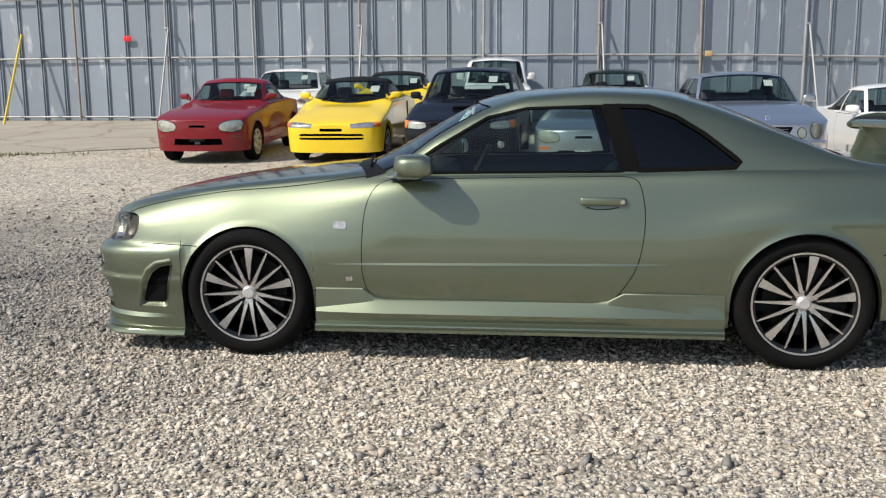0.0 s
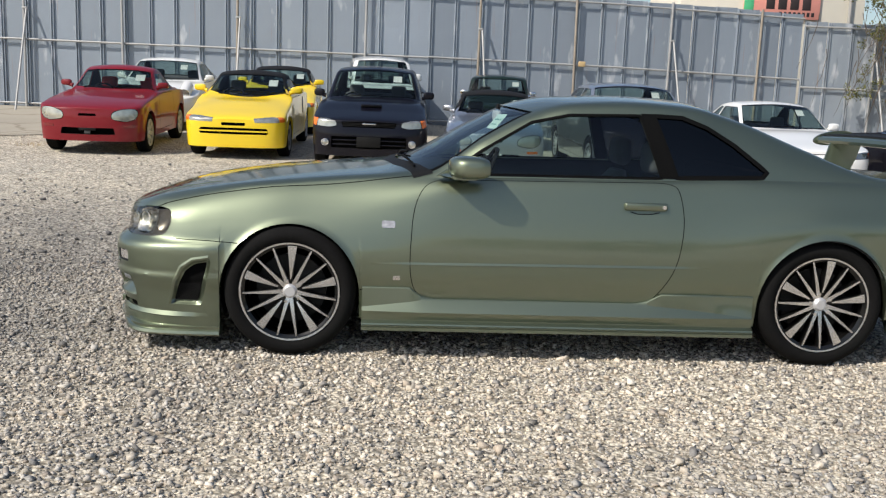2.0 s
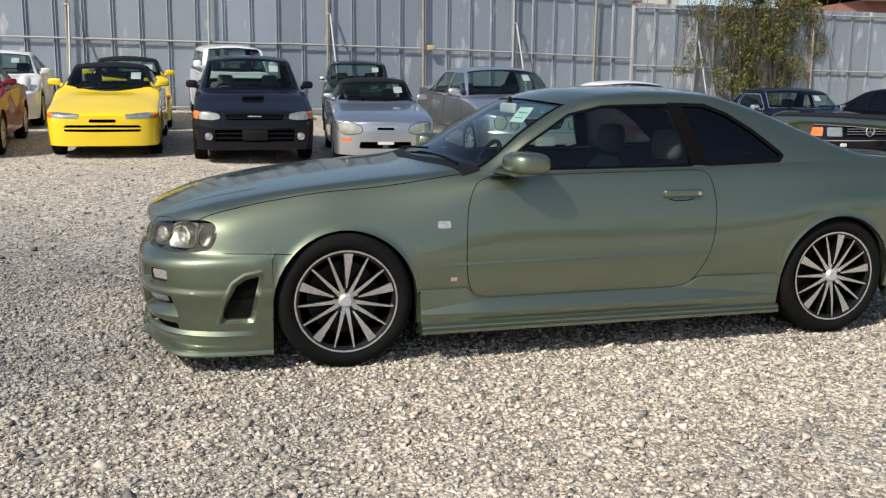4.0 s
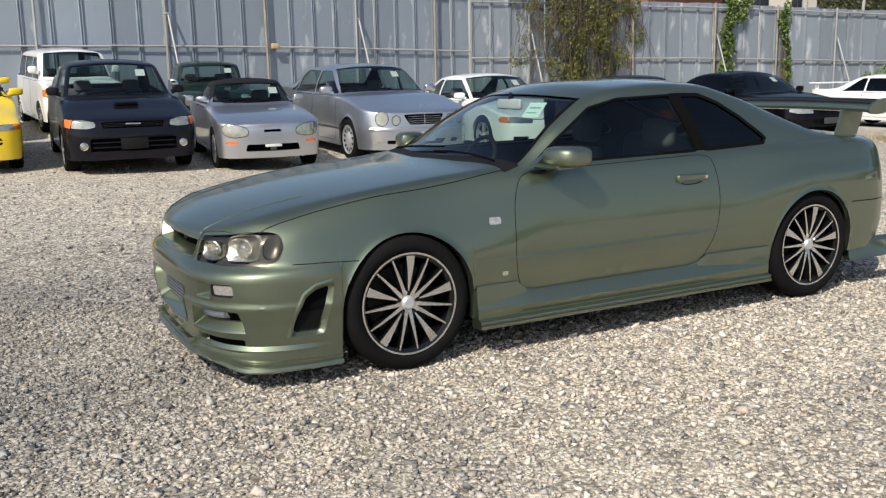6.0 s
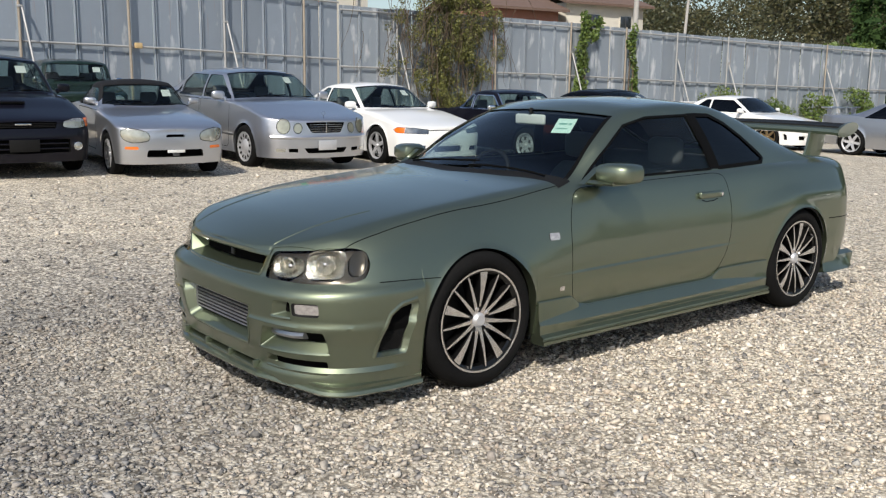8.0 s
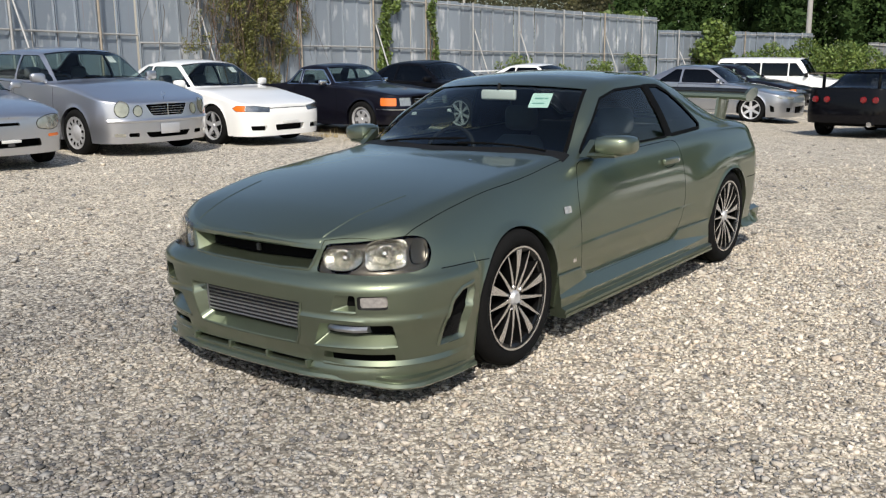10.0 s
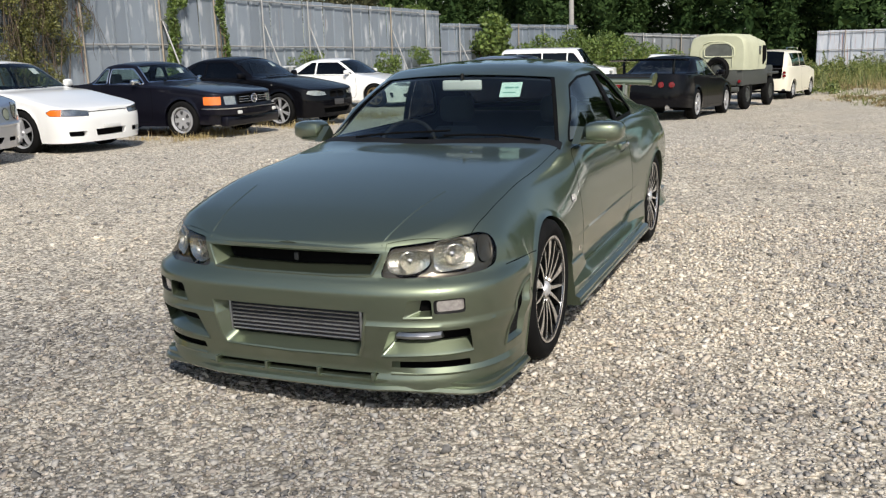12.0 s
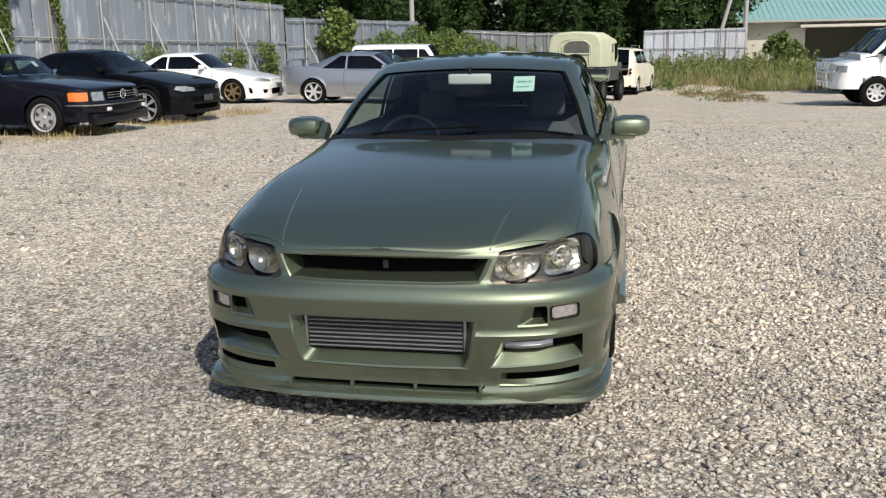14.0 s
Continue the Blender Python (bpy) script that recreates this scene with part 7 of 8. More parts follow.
def big_van(name, m, label, h=1.98):
    """A white flat-sided van."""
    s = spec(0.72, 2.57, 1.2, 0.845, 0.98, 0.10, 1.10, 0.62, h, 3.45, 3.72, 1.15, 1.1, 1.12, R=0.32, zf=0.28, nf=3.8, nr=6, zbelt=1.12, rw=0.82, seatx=0.7, drop=0.10)
    f, r = glasses(s)
    feats = [("headlamp", "h", rounded([(-0.2, 0.70), (-0.2, 0.84), (0.08, 0.86), (0.08, 0.70)], 0.02), OLDLENS, 0, False)]
    c, sh = car(name, m, s, WHITE, label, feats, side_glass(s, 0.25, 0.10, 0.06, 0.1, fall=0.26, pillars=(0.95, 1.9, 2.85)), f, r, [door_line(s, 0.2, 0.95, 0.4)],
                dict(R=0.32, r=0.20, w=0.19, style="steel", rim=SILVERRIM, inset=0.10), mirror=(DARK, 0.30, 1.2, 0.02, (0.08, 0.16, 0.2)), side_mat=TINTGLASS)
    return c


def off_roader(m, paint_=WHITE, label="white four-wheel-drive van with a bull bar"):
    """A four-wheel-drive van with a bull bar and chunky tyres."""
    s = spec(0.92, 2.4, 1.1, 0.845, 0.98, -0.30, 1.22, 0.50, 1.93, 3.2, 3.42, 1.22, 1.15, 1.18, R=0.345, zf=0.42, sill=0.42, zt=0.46, nf=3.6, nr=6, zbelt=1.18, rw=0.80, seatx=0.55, drop=0.09)
    f, r = glasses(s)
    feats = [("headlamp", "h", rounded([(-0.22, 0.80), (-0.22, 0.95), (0.10, 0.95), (0.10, 0.80)], 0.015), OLDLENS, 0, False)]
    c, sh = car("off_road_van", m, s, paint_, label, feats, side_glass(s, 0.28, 0.10, 0.06, 0.1, fall=0.24, pillars=(0.85, 1.8, 2.6)), f, r, [door_line(s, 0.05, 0.85, 0.5)],
                dict(R=0.345, r=0.20, w=0.24, style="five", rim=SILVERRIM, n=8, inset=0.08), mirror=(DARK, 0.15, 1.3, 0.04, (0.08, 0.17, 0.24)))
    b = bmesh.new()
    for y in (-0.55, -0.2, 0.2, 0.55):
        tube(b, [(-1.00, y, 0.45), (-1.06, y, 0.75), (-0.98, y, 1.05)], 0.028, 8)
    for z in (0.60, 0.82, 1.04):
        tube(b, [(-0.94, -0.8, z), (-1.05, -0.55, z), (-1.05, 0.55, z), (-0.94, 0.8, z)], 0.026, 8)
    part("bull_bar", b, CHROME, c, "tubular bull bar")
    for sg in (-1, 1):
        part("side_step", tube(bmesh.new(), [(0.40, sg * 0.80, 0.42), (0.5, sg * 0.90, 0.36), (1.75, sg * 0.90, 0.36), (1.85, sg * 0.80, 0.42)], 0.03, 8), CHROME, c)
        part("roof_rail", tube(bmesh.new(), [(0.8, sg * 0.62, 1.90), (0.85, sg * 0.62, 1.97), (3.0, sg * 0.62, 1.97), (3.05, sg * 0.62, 1.90)], 0.016, 8), DARK, c)
    halves(sh.drape("y", [(-0.3, 0.62), (3.2, 0.62)], 0.12, 0.01, 0.1), "side_cladding", TRIM, c, middle=False)
    return c


CLOUDED = mat("clouded_sheet_window", (0.11, 0.115, 0.10), 0.25, var=0.5, scale=5, coat=0.4)


def canvas_truck(m):
    """An old open four-wheel-drive truck with a pale canvas hood, seen from behind."""
    t = root("canvas_truck", m, "old khaki field truck with a pale canvas hood", "truck", "parked cars")
    part("tub", box(0.4, 2.75, -0.76, 0.76, 0.62, 1.08, 0.03), KHAKI, t)
    part("bonnet", box(-0.75, 0.4, -0.58, 0.58, 0.72, 1.10, 0.05, 3), KHAKI, t)
    part("tailgate", box(2.75, 2.79, -0.60, 0.60, 0.64, 1.06, 0.015), KHAKI, t)
    part("chassis", box(-0.85, 2.85, -0.42, 0.42, 0.42, 0.60, 0.02), VOID, t)
    bm = bmesh.new()
    sec = [(-0.80, 1.02), (-0.81, 1.35), (-0.79, 1.68), (-0.72, 1.84), (-0.55, 1.92), (0, 1.955), (0.55, 1.92), (0.72, 1.84), (0.79, 1.68), (0.81, 1.35), (0.80, 1.02)]
    rings = []
    rng = random.Random(5)
    for x, k, dz in ((0.55, 0.93, -0.14), (0.62, 0.95, -0.10), (1.05, 0.955, -0.09), (1.46, 0.955, -0.085), (1.51, 0.995, -0.01), (1.62, 1.0, 0.0), (1.72, 0.975, -0.012), (1.84, 1.005, -0.01), (1.98, 0.98, -0.02), (2.12, 1.005, -0.012), (2.28, 0.98, -0.015), (2.42, 1.0, -0.004), (2.55, 1.0, 0.0), (2.72, 0.985, -0.01), (2.80, 0.96, -0.05)):
        rings.append([(x + rng.uniform(-0.012, 0.012), y * k + rng.uniform(-0.012, 0.012), z + (dz if z > 1.1 else 0) + rng.uniform(-0.008, 0.008)) for y, z in sec])
    loft(bm, rings)
    bmesh.ops.recalc_face_normals(bm, faces=bm.faces)
    hood = part("canvas_hood", bm, CANVAS, t, "pale canvas hood with soft folds", 50)
    arch = [(y + 0.08, z) for y, z in rounded([(-0.43, 1.36), (0.43, 1.36), (0.43, 1.58), (0.24, 1.70), (-0.24, 1.70), (-0.43, 1.58)], 0.08, 4)]
    part("back_window", loft(bmesh.new(), [[(x, y, z) for y, z in arch] for x in (2.785, 2.815)]), CLOUDED, hood, "clouded back window")
    part("window_hem", tube(bmesh.new(), [(2.815, y, z) for y, z in arch + arch[:1]], 0.022, 6), CANVAS, hood)
    b = bmesh.new()
    tube(b, [(2.81, -0.46, 1.10), (2.81, -0.46, 1.52), (2.81, -0.38, 1.68), (2.81, -0.2, 1.74), (2.81, 0.2, 1.74), (2.81, 0.38, 1.68), (2.81, 0.46, 1.52), (2.81, 0.46, 1.10)], 0.014, 6)
    part("seam_cord", b, CANVAS, hood)
    for sg in (-1, 1):
        part("side_window", box(1.20, 1.40, sg * 0.765 - 0.012, sg * 0.765 + 0.012, 1.40, 1.62, 0.02), CLOUDED, hood)
        # black slab on closed canvas, painted for the shade of the open cab
        part("door_opening", box(0.66, 1.02, sg * 0.762 - 0.012, sg * 0.762 + 0.012, 1.12, 1.64, 0.02), VOID, hood, "black slab for the shade in the open cab doorway")
        part("mudguard", box(-0.45, 0.42, sg * 0.74 - 0.15, sg * 0.74 + 0.12, 0.86, 0.93, 0.03), KHAKI, t)
        part("rear_lamp", lathe(bmesh.new(), [(0, 0.03), (0.04, 0.025), (0.045, -0.02)], 14, "x", (2.80, sg * 0.68, 0.74)), REDLENS, t)
        for x in (0, 2.2):
            wheel(t, x, sg * 0.66, 0.40, 0.20, 0.19, "dish", KHAKI, KHAKI, 0)
    part("bumper", box(2.82, 2.92, -0.70, 0.70, 0.48, 0.60, 0.02), KHAKI, t)
    sp = part("spare_wheel", lathe(bmesh.new(), [(0.18, 0.0), (0.20, 0.10), (0.29, 0.14), (0.34, 0.10), (0.35, 0.05), (0.34, 0.0), (0.18, 0.0)], 36, "x", (2.82, 0.06, 1.02)), RUBBER, t, "spare wheel")
    part("spare_rim", lathe(bmesh.new(), [(0.0, 0.05), (0.12, 0.05), (0.16, 0.02), (0.19, 0.09)], 24, "x", (2.82, 0.06, 1.02)), KHAKI, sp)
    return t


low_roadster("roadster", park((-3.80, 8.25), 91, 0.63) @ Matrix.Scale(1.06, 4), RED, "dark red tiny roadster with hazed oval headlamps", RED, OLDLENS, REDSEAT)
mid_roadster("roadster", park((-1.74, 8.25), 89, 0.66) @ Matrix.Scale(1.06, 4), "yellow tiny roadster with a black folding roof")
mid_roadster("roadster", park((-1.60, 12.1), 92, 0.66) @ Matrix.Scale(1.06, 4), "yellow tiny roadster with a black roof, parked behind another")
rear_engined(park((-3.95, 12.2), 92, 0.98))
hot_hatch(park((0.22, 7.50), 88, 0.74))
tall_wagon(park((0.42, 13.25), 94, 0.62))
mini(park((2.55, 12.3), 82, 0.55))
low_roadster("roadster", park((1.93, 7.20), 84, 0.63), LILAC, "silver tiny roadster with a black roof", SOFTTOP, OLDLENS)
saloon(park((4.39, 7.60), 89.5, 0.86))
square_coupe("coupe", park((6.83, 7.76), 88, 0.90), WHITE, "white two-door coupe with slim lamps")
chrome_roadster(park((9.73, 7.19), 90, 0.86))
modern_coupe(park((12.45, 7.0), 86, 0.80))
round_coupe("coupe", park((19.55, 8.35), 90, 0.92), WHITE, "white two-door coupe with a tall boot wing", GOLDRIM)
round_coupe("coupe", park((19.65, 3.45), 90, 0.92), SILVER, "silver two-door coupe with a boot wing", SILVERRIM)
square_coupe("coupe", park((19.55, 0.78), 172.4, 0.90), BLACK, "black two-door coupe with round red tail lamps", True)
canvas_truck(park((23.72, -0.23), 168.5, 0.8) @ Matrix.Diagonal((1, 0.87, 0.97, 1)))
retro_hatch(park((29.1, -1.08), 168, 0.65))
off_roader(park((19.6, -5.56), -90, 0.92))
off_roader(park((26.0, -6.75), -90, 0.92), SILVER, "grey four-wheel-drive van with a bull bar")
big_van("van", park((30.6, 5.11), 90, 0.72 * 1.02) @ Matrix.Diagonal((1.02, 0.85, 0.77, 1)), "white flat-sided van parked behind the coupes")
square_coupe("coupe", park((24.0, 4.4), 90, 0.90), NAVY, "dark blue coupe parked behind the silver one")
tall_wagon(park((33.0, 1.6), 88, 0.62) @ Matrix.Scale(0.86, 4))


# ---- plants, trees and what lies beyond the fence ----
def leaf_material(name, a, b, rough=0.55):
    m = bpy.data.materials.new(name)
    m.use_nodes = True
    N, K = m.node_tree.nodes, m.node_tree.links
    bs = N["Principled BSDF"]
    g, r, co, n, mx = (N.new(k) for k in ("ShaderNodeNewGeometry", "ShaderNodeValToRGB", "ShaderNodeTexCoord", "ShaderNodeTexNoise", "ShaderNodeMix"))
    r.color_ramp.elements[0].color, r.color_ramp.elements[1].color = (*a, 1), (*b, 1)
    K.new(g.outputs["Random Per Island"], r.inputs[0])
    n.inputs["Scale"].default_value = 0.6
    K.new(co.outputs["Object"], n.inputs["Vector"])
    mx.data_type, mx.blend_type = "RGBA", "MULTIPLY"
    mx.inputs["Factor"].default_value = 0.6
    K.new(r.outputs[0], mx.inputs["A"]), K.new(n.outputs[0], mx.inputs["B"])
    sc = N.new("ShaderNodeVectorMath")
    sc.operation = "SCALE"
    sc.inputs["Scale"].default_value = 1.5
    K.new(mx.outputs["Result"], sc.inputs[0]), K.new(sc.outputs[0], bs.inputs["Base Color"])
    bs.inputs["Roughness"].default_value = rough
    bs.inputs["Subsurface Weight"].default_value = 0.0
    return m


LEAF = leaf_material("leaf_green", (0.045, 0.085, 0.015), (0.14, 0.19, 0.04))
DRYLEAF = leaf_material("half_dry_leaf", (0.05, 0.058, 0.012), (0.19, 0.19, 0.05))
CONIFER = leaf_material("conifer_green", (0.014, 0.032, 0.010), (0.046, 0.080, 0.024), 0.8)
CONIFER.node_tree.nodes["Principled BSDF"].inputs["Specular IOR Level"].default_value = 0.1
HILL = leaf_material("hillside_leaf", (0.022, 0.032, 0.012), (0.085, 0.078, 0.032))
GRASS = leaf_material("tall_grass", (0.065, 0.095, 0.020), (0.21, 0.215, 0.065))
WEED = leaf_material("weed_green", (0.05, 0.085, 0.016), (0.19, 0.205, 0.05))
REDWEED = leaf_material("browned_weed", (0.10, 0.085, 0.03), (0.27, 0.19, 0.085))
DRYGRASS = leaf_material("dry_grass", (0.22, 0.17, 0.07), (0.42, 0.33, 0.16))
BARK = mat("bark", (0.10, 0.075, 0.05), 0.9, var=0.3, scale=6, fine=0.2, fine_scale=60, bump=0.5)


def leaves_mesh(name, P, size, rng, stretch=1.6, droop=None):
    """Small folded leaves at points P, as one mesh."""
    n = len(P)
    u = rng.normal(size=(n, 3))
    if droop is not None:
        u[:, 2] = -abs(u[:, 2]) * droop
    u /= np.linalg.norm(u, axis=1)[:, None]
    w = np.cross(u, rng.normal(size=(n, 3)))
    w /= np.linalg.norm(w, axis=1)[:, None]
    nn = np.cross(u, w)
    s = (size * rng.uniform(0.6, 1.4, n))[:, None]
    L, W = u * s * stretch, w * s * 0.5
    quad = np.stack([P - L * 0.5, P + W + nn * s * 0.15, P + L * 0.5, P - W + nn * s * 0.15], 1).reshape(-1, 3)
    F = np.arange(4 * n).reshape(-1, 4)
    T = np.concatenate([F[:, [0, 1, 2]], F[:, [0, 2, 3]]], 1).reshape(-1, 3)
    me = bpy.data.meshes.new(name)
    me.vertices.add(len(quad))
    me.vertices.foreach_set("co", quad.astype(np.float32).ravel())
    me.loops.add(T.size)
    me.loops.foreach_set("vertex_index", T.astype(np.int32).ravel())
    me.polygons.add(len(T))
    me.polygons.foreach_set("loop_start", np.arange(0, T.size, 3, dtype=np.int32))
    me.update(calc_edges=True)
    return me


def clumps(rng, n, clouds):
    """Points spread over soft balls (x, y, z, rx, ry, rz), denser at their skin."""
    c = np.array(clouds, float)
    wgt = c[:, 3] * c[:, 4] * c[:, 5]
    k = rng.choice(len(c), n, p=wgt / wgt.sum())
    d = rng.normal(size=(n, 3))
    d /= np.linalg.norm(d, axis=1)[:, None]
    return c[k, :3] + d * c[k, 3:] * (rng.uniform(0.25, 1, n) ** 0.5)[:, None]


def bush(name, label, category, base, clouds, n, size, material, seed, stems=6):
    """A bush or creeper: stems, and leaves in uneven clumps."""
    rng = np.random.default_rng(seed)
    b = root(name, Matrix.Translation(base), label, category)
    bm = bmesh.new()
    for i in range(stems):
        c = clouds[i % len(clouds)]
        e = Vector((c[0] + rng.uniform(-0.3, 0.3) * c[3], c[1], c[2] + c[5] * 0.5))
        s = Vector((c[0] * 0.5 + rng.uniform(-0.2, 0.2), c[1] * 0.5, 0))
        mid = (s + e) / 2 + Vector((rng.uniform(-0.15, 0.15), rng.uniform(-0.05, 0.05), 0))
        tube(bm, [s, mid, e], [0.022, 0.015, 0.006], 6)
    tagged(part("brushwood", bm, BARK, b), kind="stuff")
    me = leaves_mesh("foliage", clumps(rng, n, clouds), size, rng)
    finish_mesh(me, "foliage", material, b, "", 0)
    return b


def ivy_on_fence():
    rng = random.Random(3)
    cl = []
    for i in range(110):
        z = rng.uniform(0.5, 4.6)
        w = 0.75 + 0.50 * min(1, max(0, (z - 0.6) / 2.2))
        k = rng.uniform(0.10, 0.34)
        cl.append((rng.gauss(0, 0.62) * w + 0.1 * (z - 1), rng.uniform(-0.35, 0.05), z, k, 0.20, k * rng.uniform(0.8, 1.6)))
    for i in range(40):
        cl.append((rng.uniform(-2.3, -0.6), -0.05, rng.uniform(1.6, 4.2), rng.uniform(0.06, 0.2), 0.1, rng.uniform(0.06, 0.22)))
    cr = bush("creeper", "dense half-dry creeper with bare twigs hanging over the fence", "creeper", (13.6, 16.15, 0.0), cl, 30000, 0.034, DRYLEAF, 7, 14)
    bm = bmesh.new()
    for i in range(170):
        p = Vector((rng.gauss(-0.3, 1.0), rng.uniform(-0.4, -0.12), rng.uniform(2.2, 4.3)))
        pts, d = [p.copy()], Vector((rng.uniform(-0.5, 0.5), 0, -0.6))
        for k in range(6):
            d += Vector((rng.uniform(-0.25, 0.25), rng.uniform(-0.06, 0.06), rng.uniform(-0.25, 0.15)))
            p = p + d.normalized() * rng.uniform(0.15, 0.32)
            pts.append(p.copy())
        tube(bm, pts, [0.008, 0.007, 0.006, 0.006, 0.005, 0.004, 0.003], 4)
    tagged(part("brushwood", bm, BARK, cr), "bare hanging twigs", kind="stuff")
    for x, y, top, w, seed, n in ((18.6, 15.75, 3.5, 0.28, 11, 2600), (20.6, 15.5, 3.2, 0.16, 12, 1000)):
        cl = []
        z = top
        dx = 0.0
        while z > 0.9:
            dx += rng.uniform(-0.12, 0.12)
            cl.append((dx, -0.05, z, w * rng.uniform(0.6, 1.2), 0.1, 0.22))
            z -= rng.uniform(0.10, 0.22)
        cl += [(rng.uniform(0.2, 0.9), 0, top - rng.uniform(0.1, 0.6), 0.2, 0.12, 0.18) for _ in range(5)] if seed == 11 else []
        bush("creeper", "narrow green creeper climbing the fence", "creeper", (x, y - 0.15, 0), cl, n, 0.06, LEAF, seed, 5)
    for x, y, h, w, seed in ((24.6, 14.8, 1.5, 0.9, 21), (29.0, 13.9, 1.3, 0.7, 22), (31.5, 13.4, 1.6, 0.9, 23), (27.2, 14.2, 1.2, 0.6, 24)):
        cl = [(rng.uniform(-w, w), rng.uniform(-0.3, 0.1), rng.uniform(0.2, h), rng.uniform(0.08, 0.28), 0.25, rng.uniform(0.12, 0.4)) for _ in range(20)]
        bush("shrub", "light green shrub growing along the fence", "shrub", (x, y, ground_z(x, y) - 0.05), cl, 2000, 0.055, LEAF, seed, 8)


def tree(name, base, h, r, n, size, material, seed, label, trunk=0.18):
    """A broad tree: tapered trunk, limbs and a crown of many leaves with gaps."""
    rng = np.random.default_rng(seed)
    t = root(name, Matrix.Translation(base), label, "tree")
    bm = bmesh.new()
    tube(bm, [(0, 0, -0.2), (0.05, 0, h * 0.3), (0.1, 0.05, h * 0.6)], [trunk, trunk * 0.75, trunk * 0.35], 10)
    cl = []
    for i in range(16):
        a, q = rng.uniform(0, 2 * np.pi), rng.uniform(0.25, 1.0)
        rr = r * rng.uniform(0.3, 0.9) * (1.15 - 0.6 * q)
        e = (rr * math.cos(a), rr * math.sin(a), h * (0.25 + 0.65 * q))
        tube(bm, [(0.05, 0, h * (0.15 + 0.35 * q)), (e[0] * 0.5, e[1] * 0.5, e[2] - 0.1 * h), e], [trunk * 0.4, trunk * 0.25, 0.02], 6)
        k = r * rng.uniform(0.22, 0.42)
        cl.append((*e, k, k, k * 0.8))
    part("trunk", bm, BARK, t)
    finish_mesh(leaves_mesh("crown", clumps(rng, n, cl), size, rng), "crown", material, t, "", 0)
    return t


def woods():
    """Far woods round the lot: many crowns of drooping sprays, tall behind the far fence, lower elsewhere."""
    rng = np.random.default_rng(9)
    pts, sizes = [], []
    for i in range(330):
        if i < 210:
            x, y = rng.uniform(56, 74), rng.uniform(-40, 28)
            h, r = rng.uniform(9, 15), rng.uniform(1.3, 2.3)
            if -30 < y < -9:
                x += 26
            if -12 < y < -4:
                h *= 1.6
        else:
            # lower trees out of view, added so the paintwork reflects a treeline
            a = rng.uniform(math.radians(75), math.radians(330))
            d = rng.uniform(70, 110)
            x, y = d * math.cos(a), d * math.sin(a)
            h, r = rng.uniform(5, 9), rng.uniform(2, 4)
        n = 1700 if i < 210 else 150
        q = rng.uniform(0, 1, n) ** 0.8
        a = rng.uniform(0, 2 * np.pi, n)
        rr = r * (1.05 - q) ** 0.8 * rng.uniform(0.45, 1.0, n) * (0.72 + 0.28 * np.sin(q * 34 + i + 1.5 * np.sin(a)))
        P = np.stack([x + rr * np.cos(a), y + rr * np.sin(a), q * h - 0.6 - 0.15 * rr], 1)
        pts.append(P)
        sizes.append(np.full(n, 0.13 if i < 210 else 0.5))
        if i < 210:
            # dense dark inner sprays near the trunk
            q, a = rng.uniform(0, 0.95, 130), rng.uniform(0, 2 * np.pi, 130)
            rr = 0.45 * r * (1.05 - q) * rng.uniform(0, 1, 130)
            pts.append(np.stack([x + rr * np.cos(a), y + rr * np.sin(a), q * h - 0.6], 1))
            sizes.append(np.full(130, 0.5))
    P, S = np.concatenate(pts), np.concatenate(sizes)
    me = leaves_mesh("woods", P, S, rng, 2.0, 0.8)
    ob = finish_mesh(me, "woods", CONIFER, None, "", 0)
    tagged(ob, "dark dense conifer and bamboo woods far beyond the lot", "woods", kind="stuff")


def hillside():
    """A far wooded slope with a few browned crowns, behind the houses."""
    rng = np.random.default_rng(19)
    pts, sizes = [], []
    for i in range(95):
        x, y = rng.uniform(95, 135), rng.uniform(30, 128)
        h, r, n = rng.uniform(11, 15) + (x - 95) * 0.10, rng.uniform(2.2, 4.6), 1300
        d = rng.normal(size=(n, 3))
        d /= np.linalg.norm(d, axis=1)[:, None]
        P = np.array([x, y, h - r]) + d * r * rng.uniform(0.7, 1.05, (n, 1)) * [1, 1, 1.0]
        P[:, 2] = np.where(rng.uniform(size=n) < 0.3, P[:, 2] - rng.uniform(0, 6, n), P[:, 2])
        pts.append(P)
        sizes.append(np.full(n, 0.27))
    me = leaves_mesh("hillside", np.concatenate(pts), np.concatenate(sizes), rng, 1.5, 0.8)
    ob = finish_mesh(me, "hillside", HILL, None, "", 0)
    tagged(ob, "far wooded slope in green and brown behind the houses", "woods", kind="stuff")


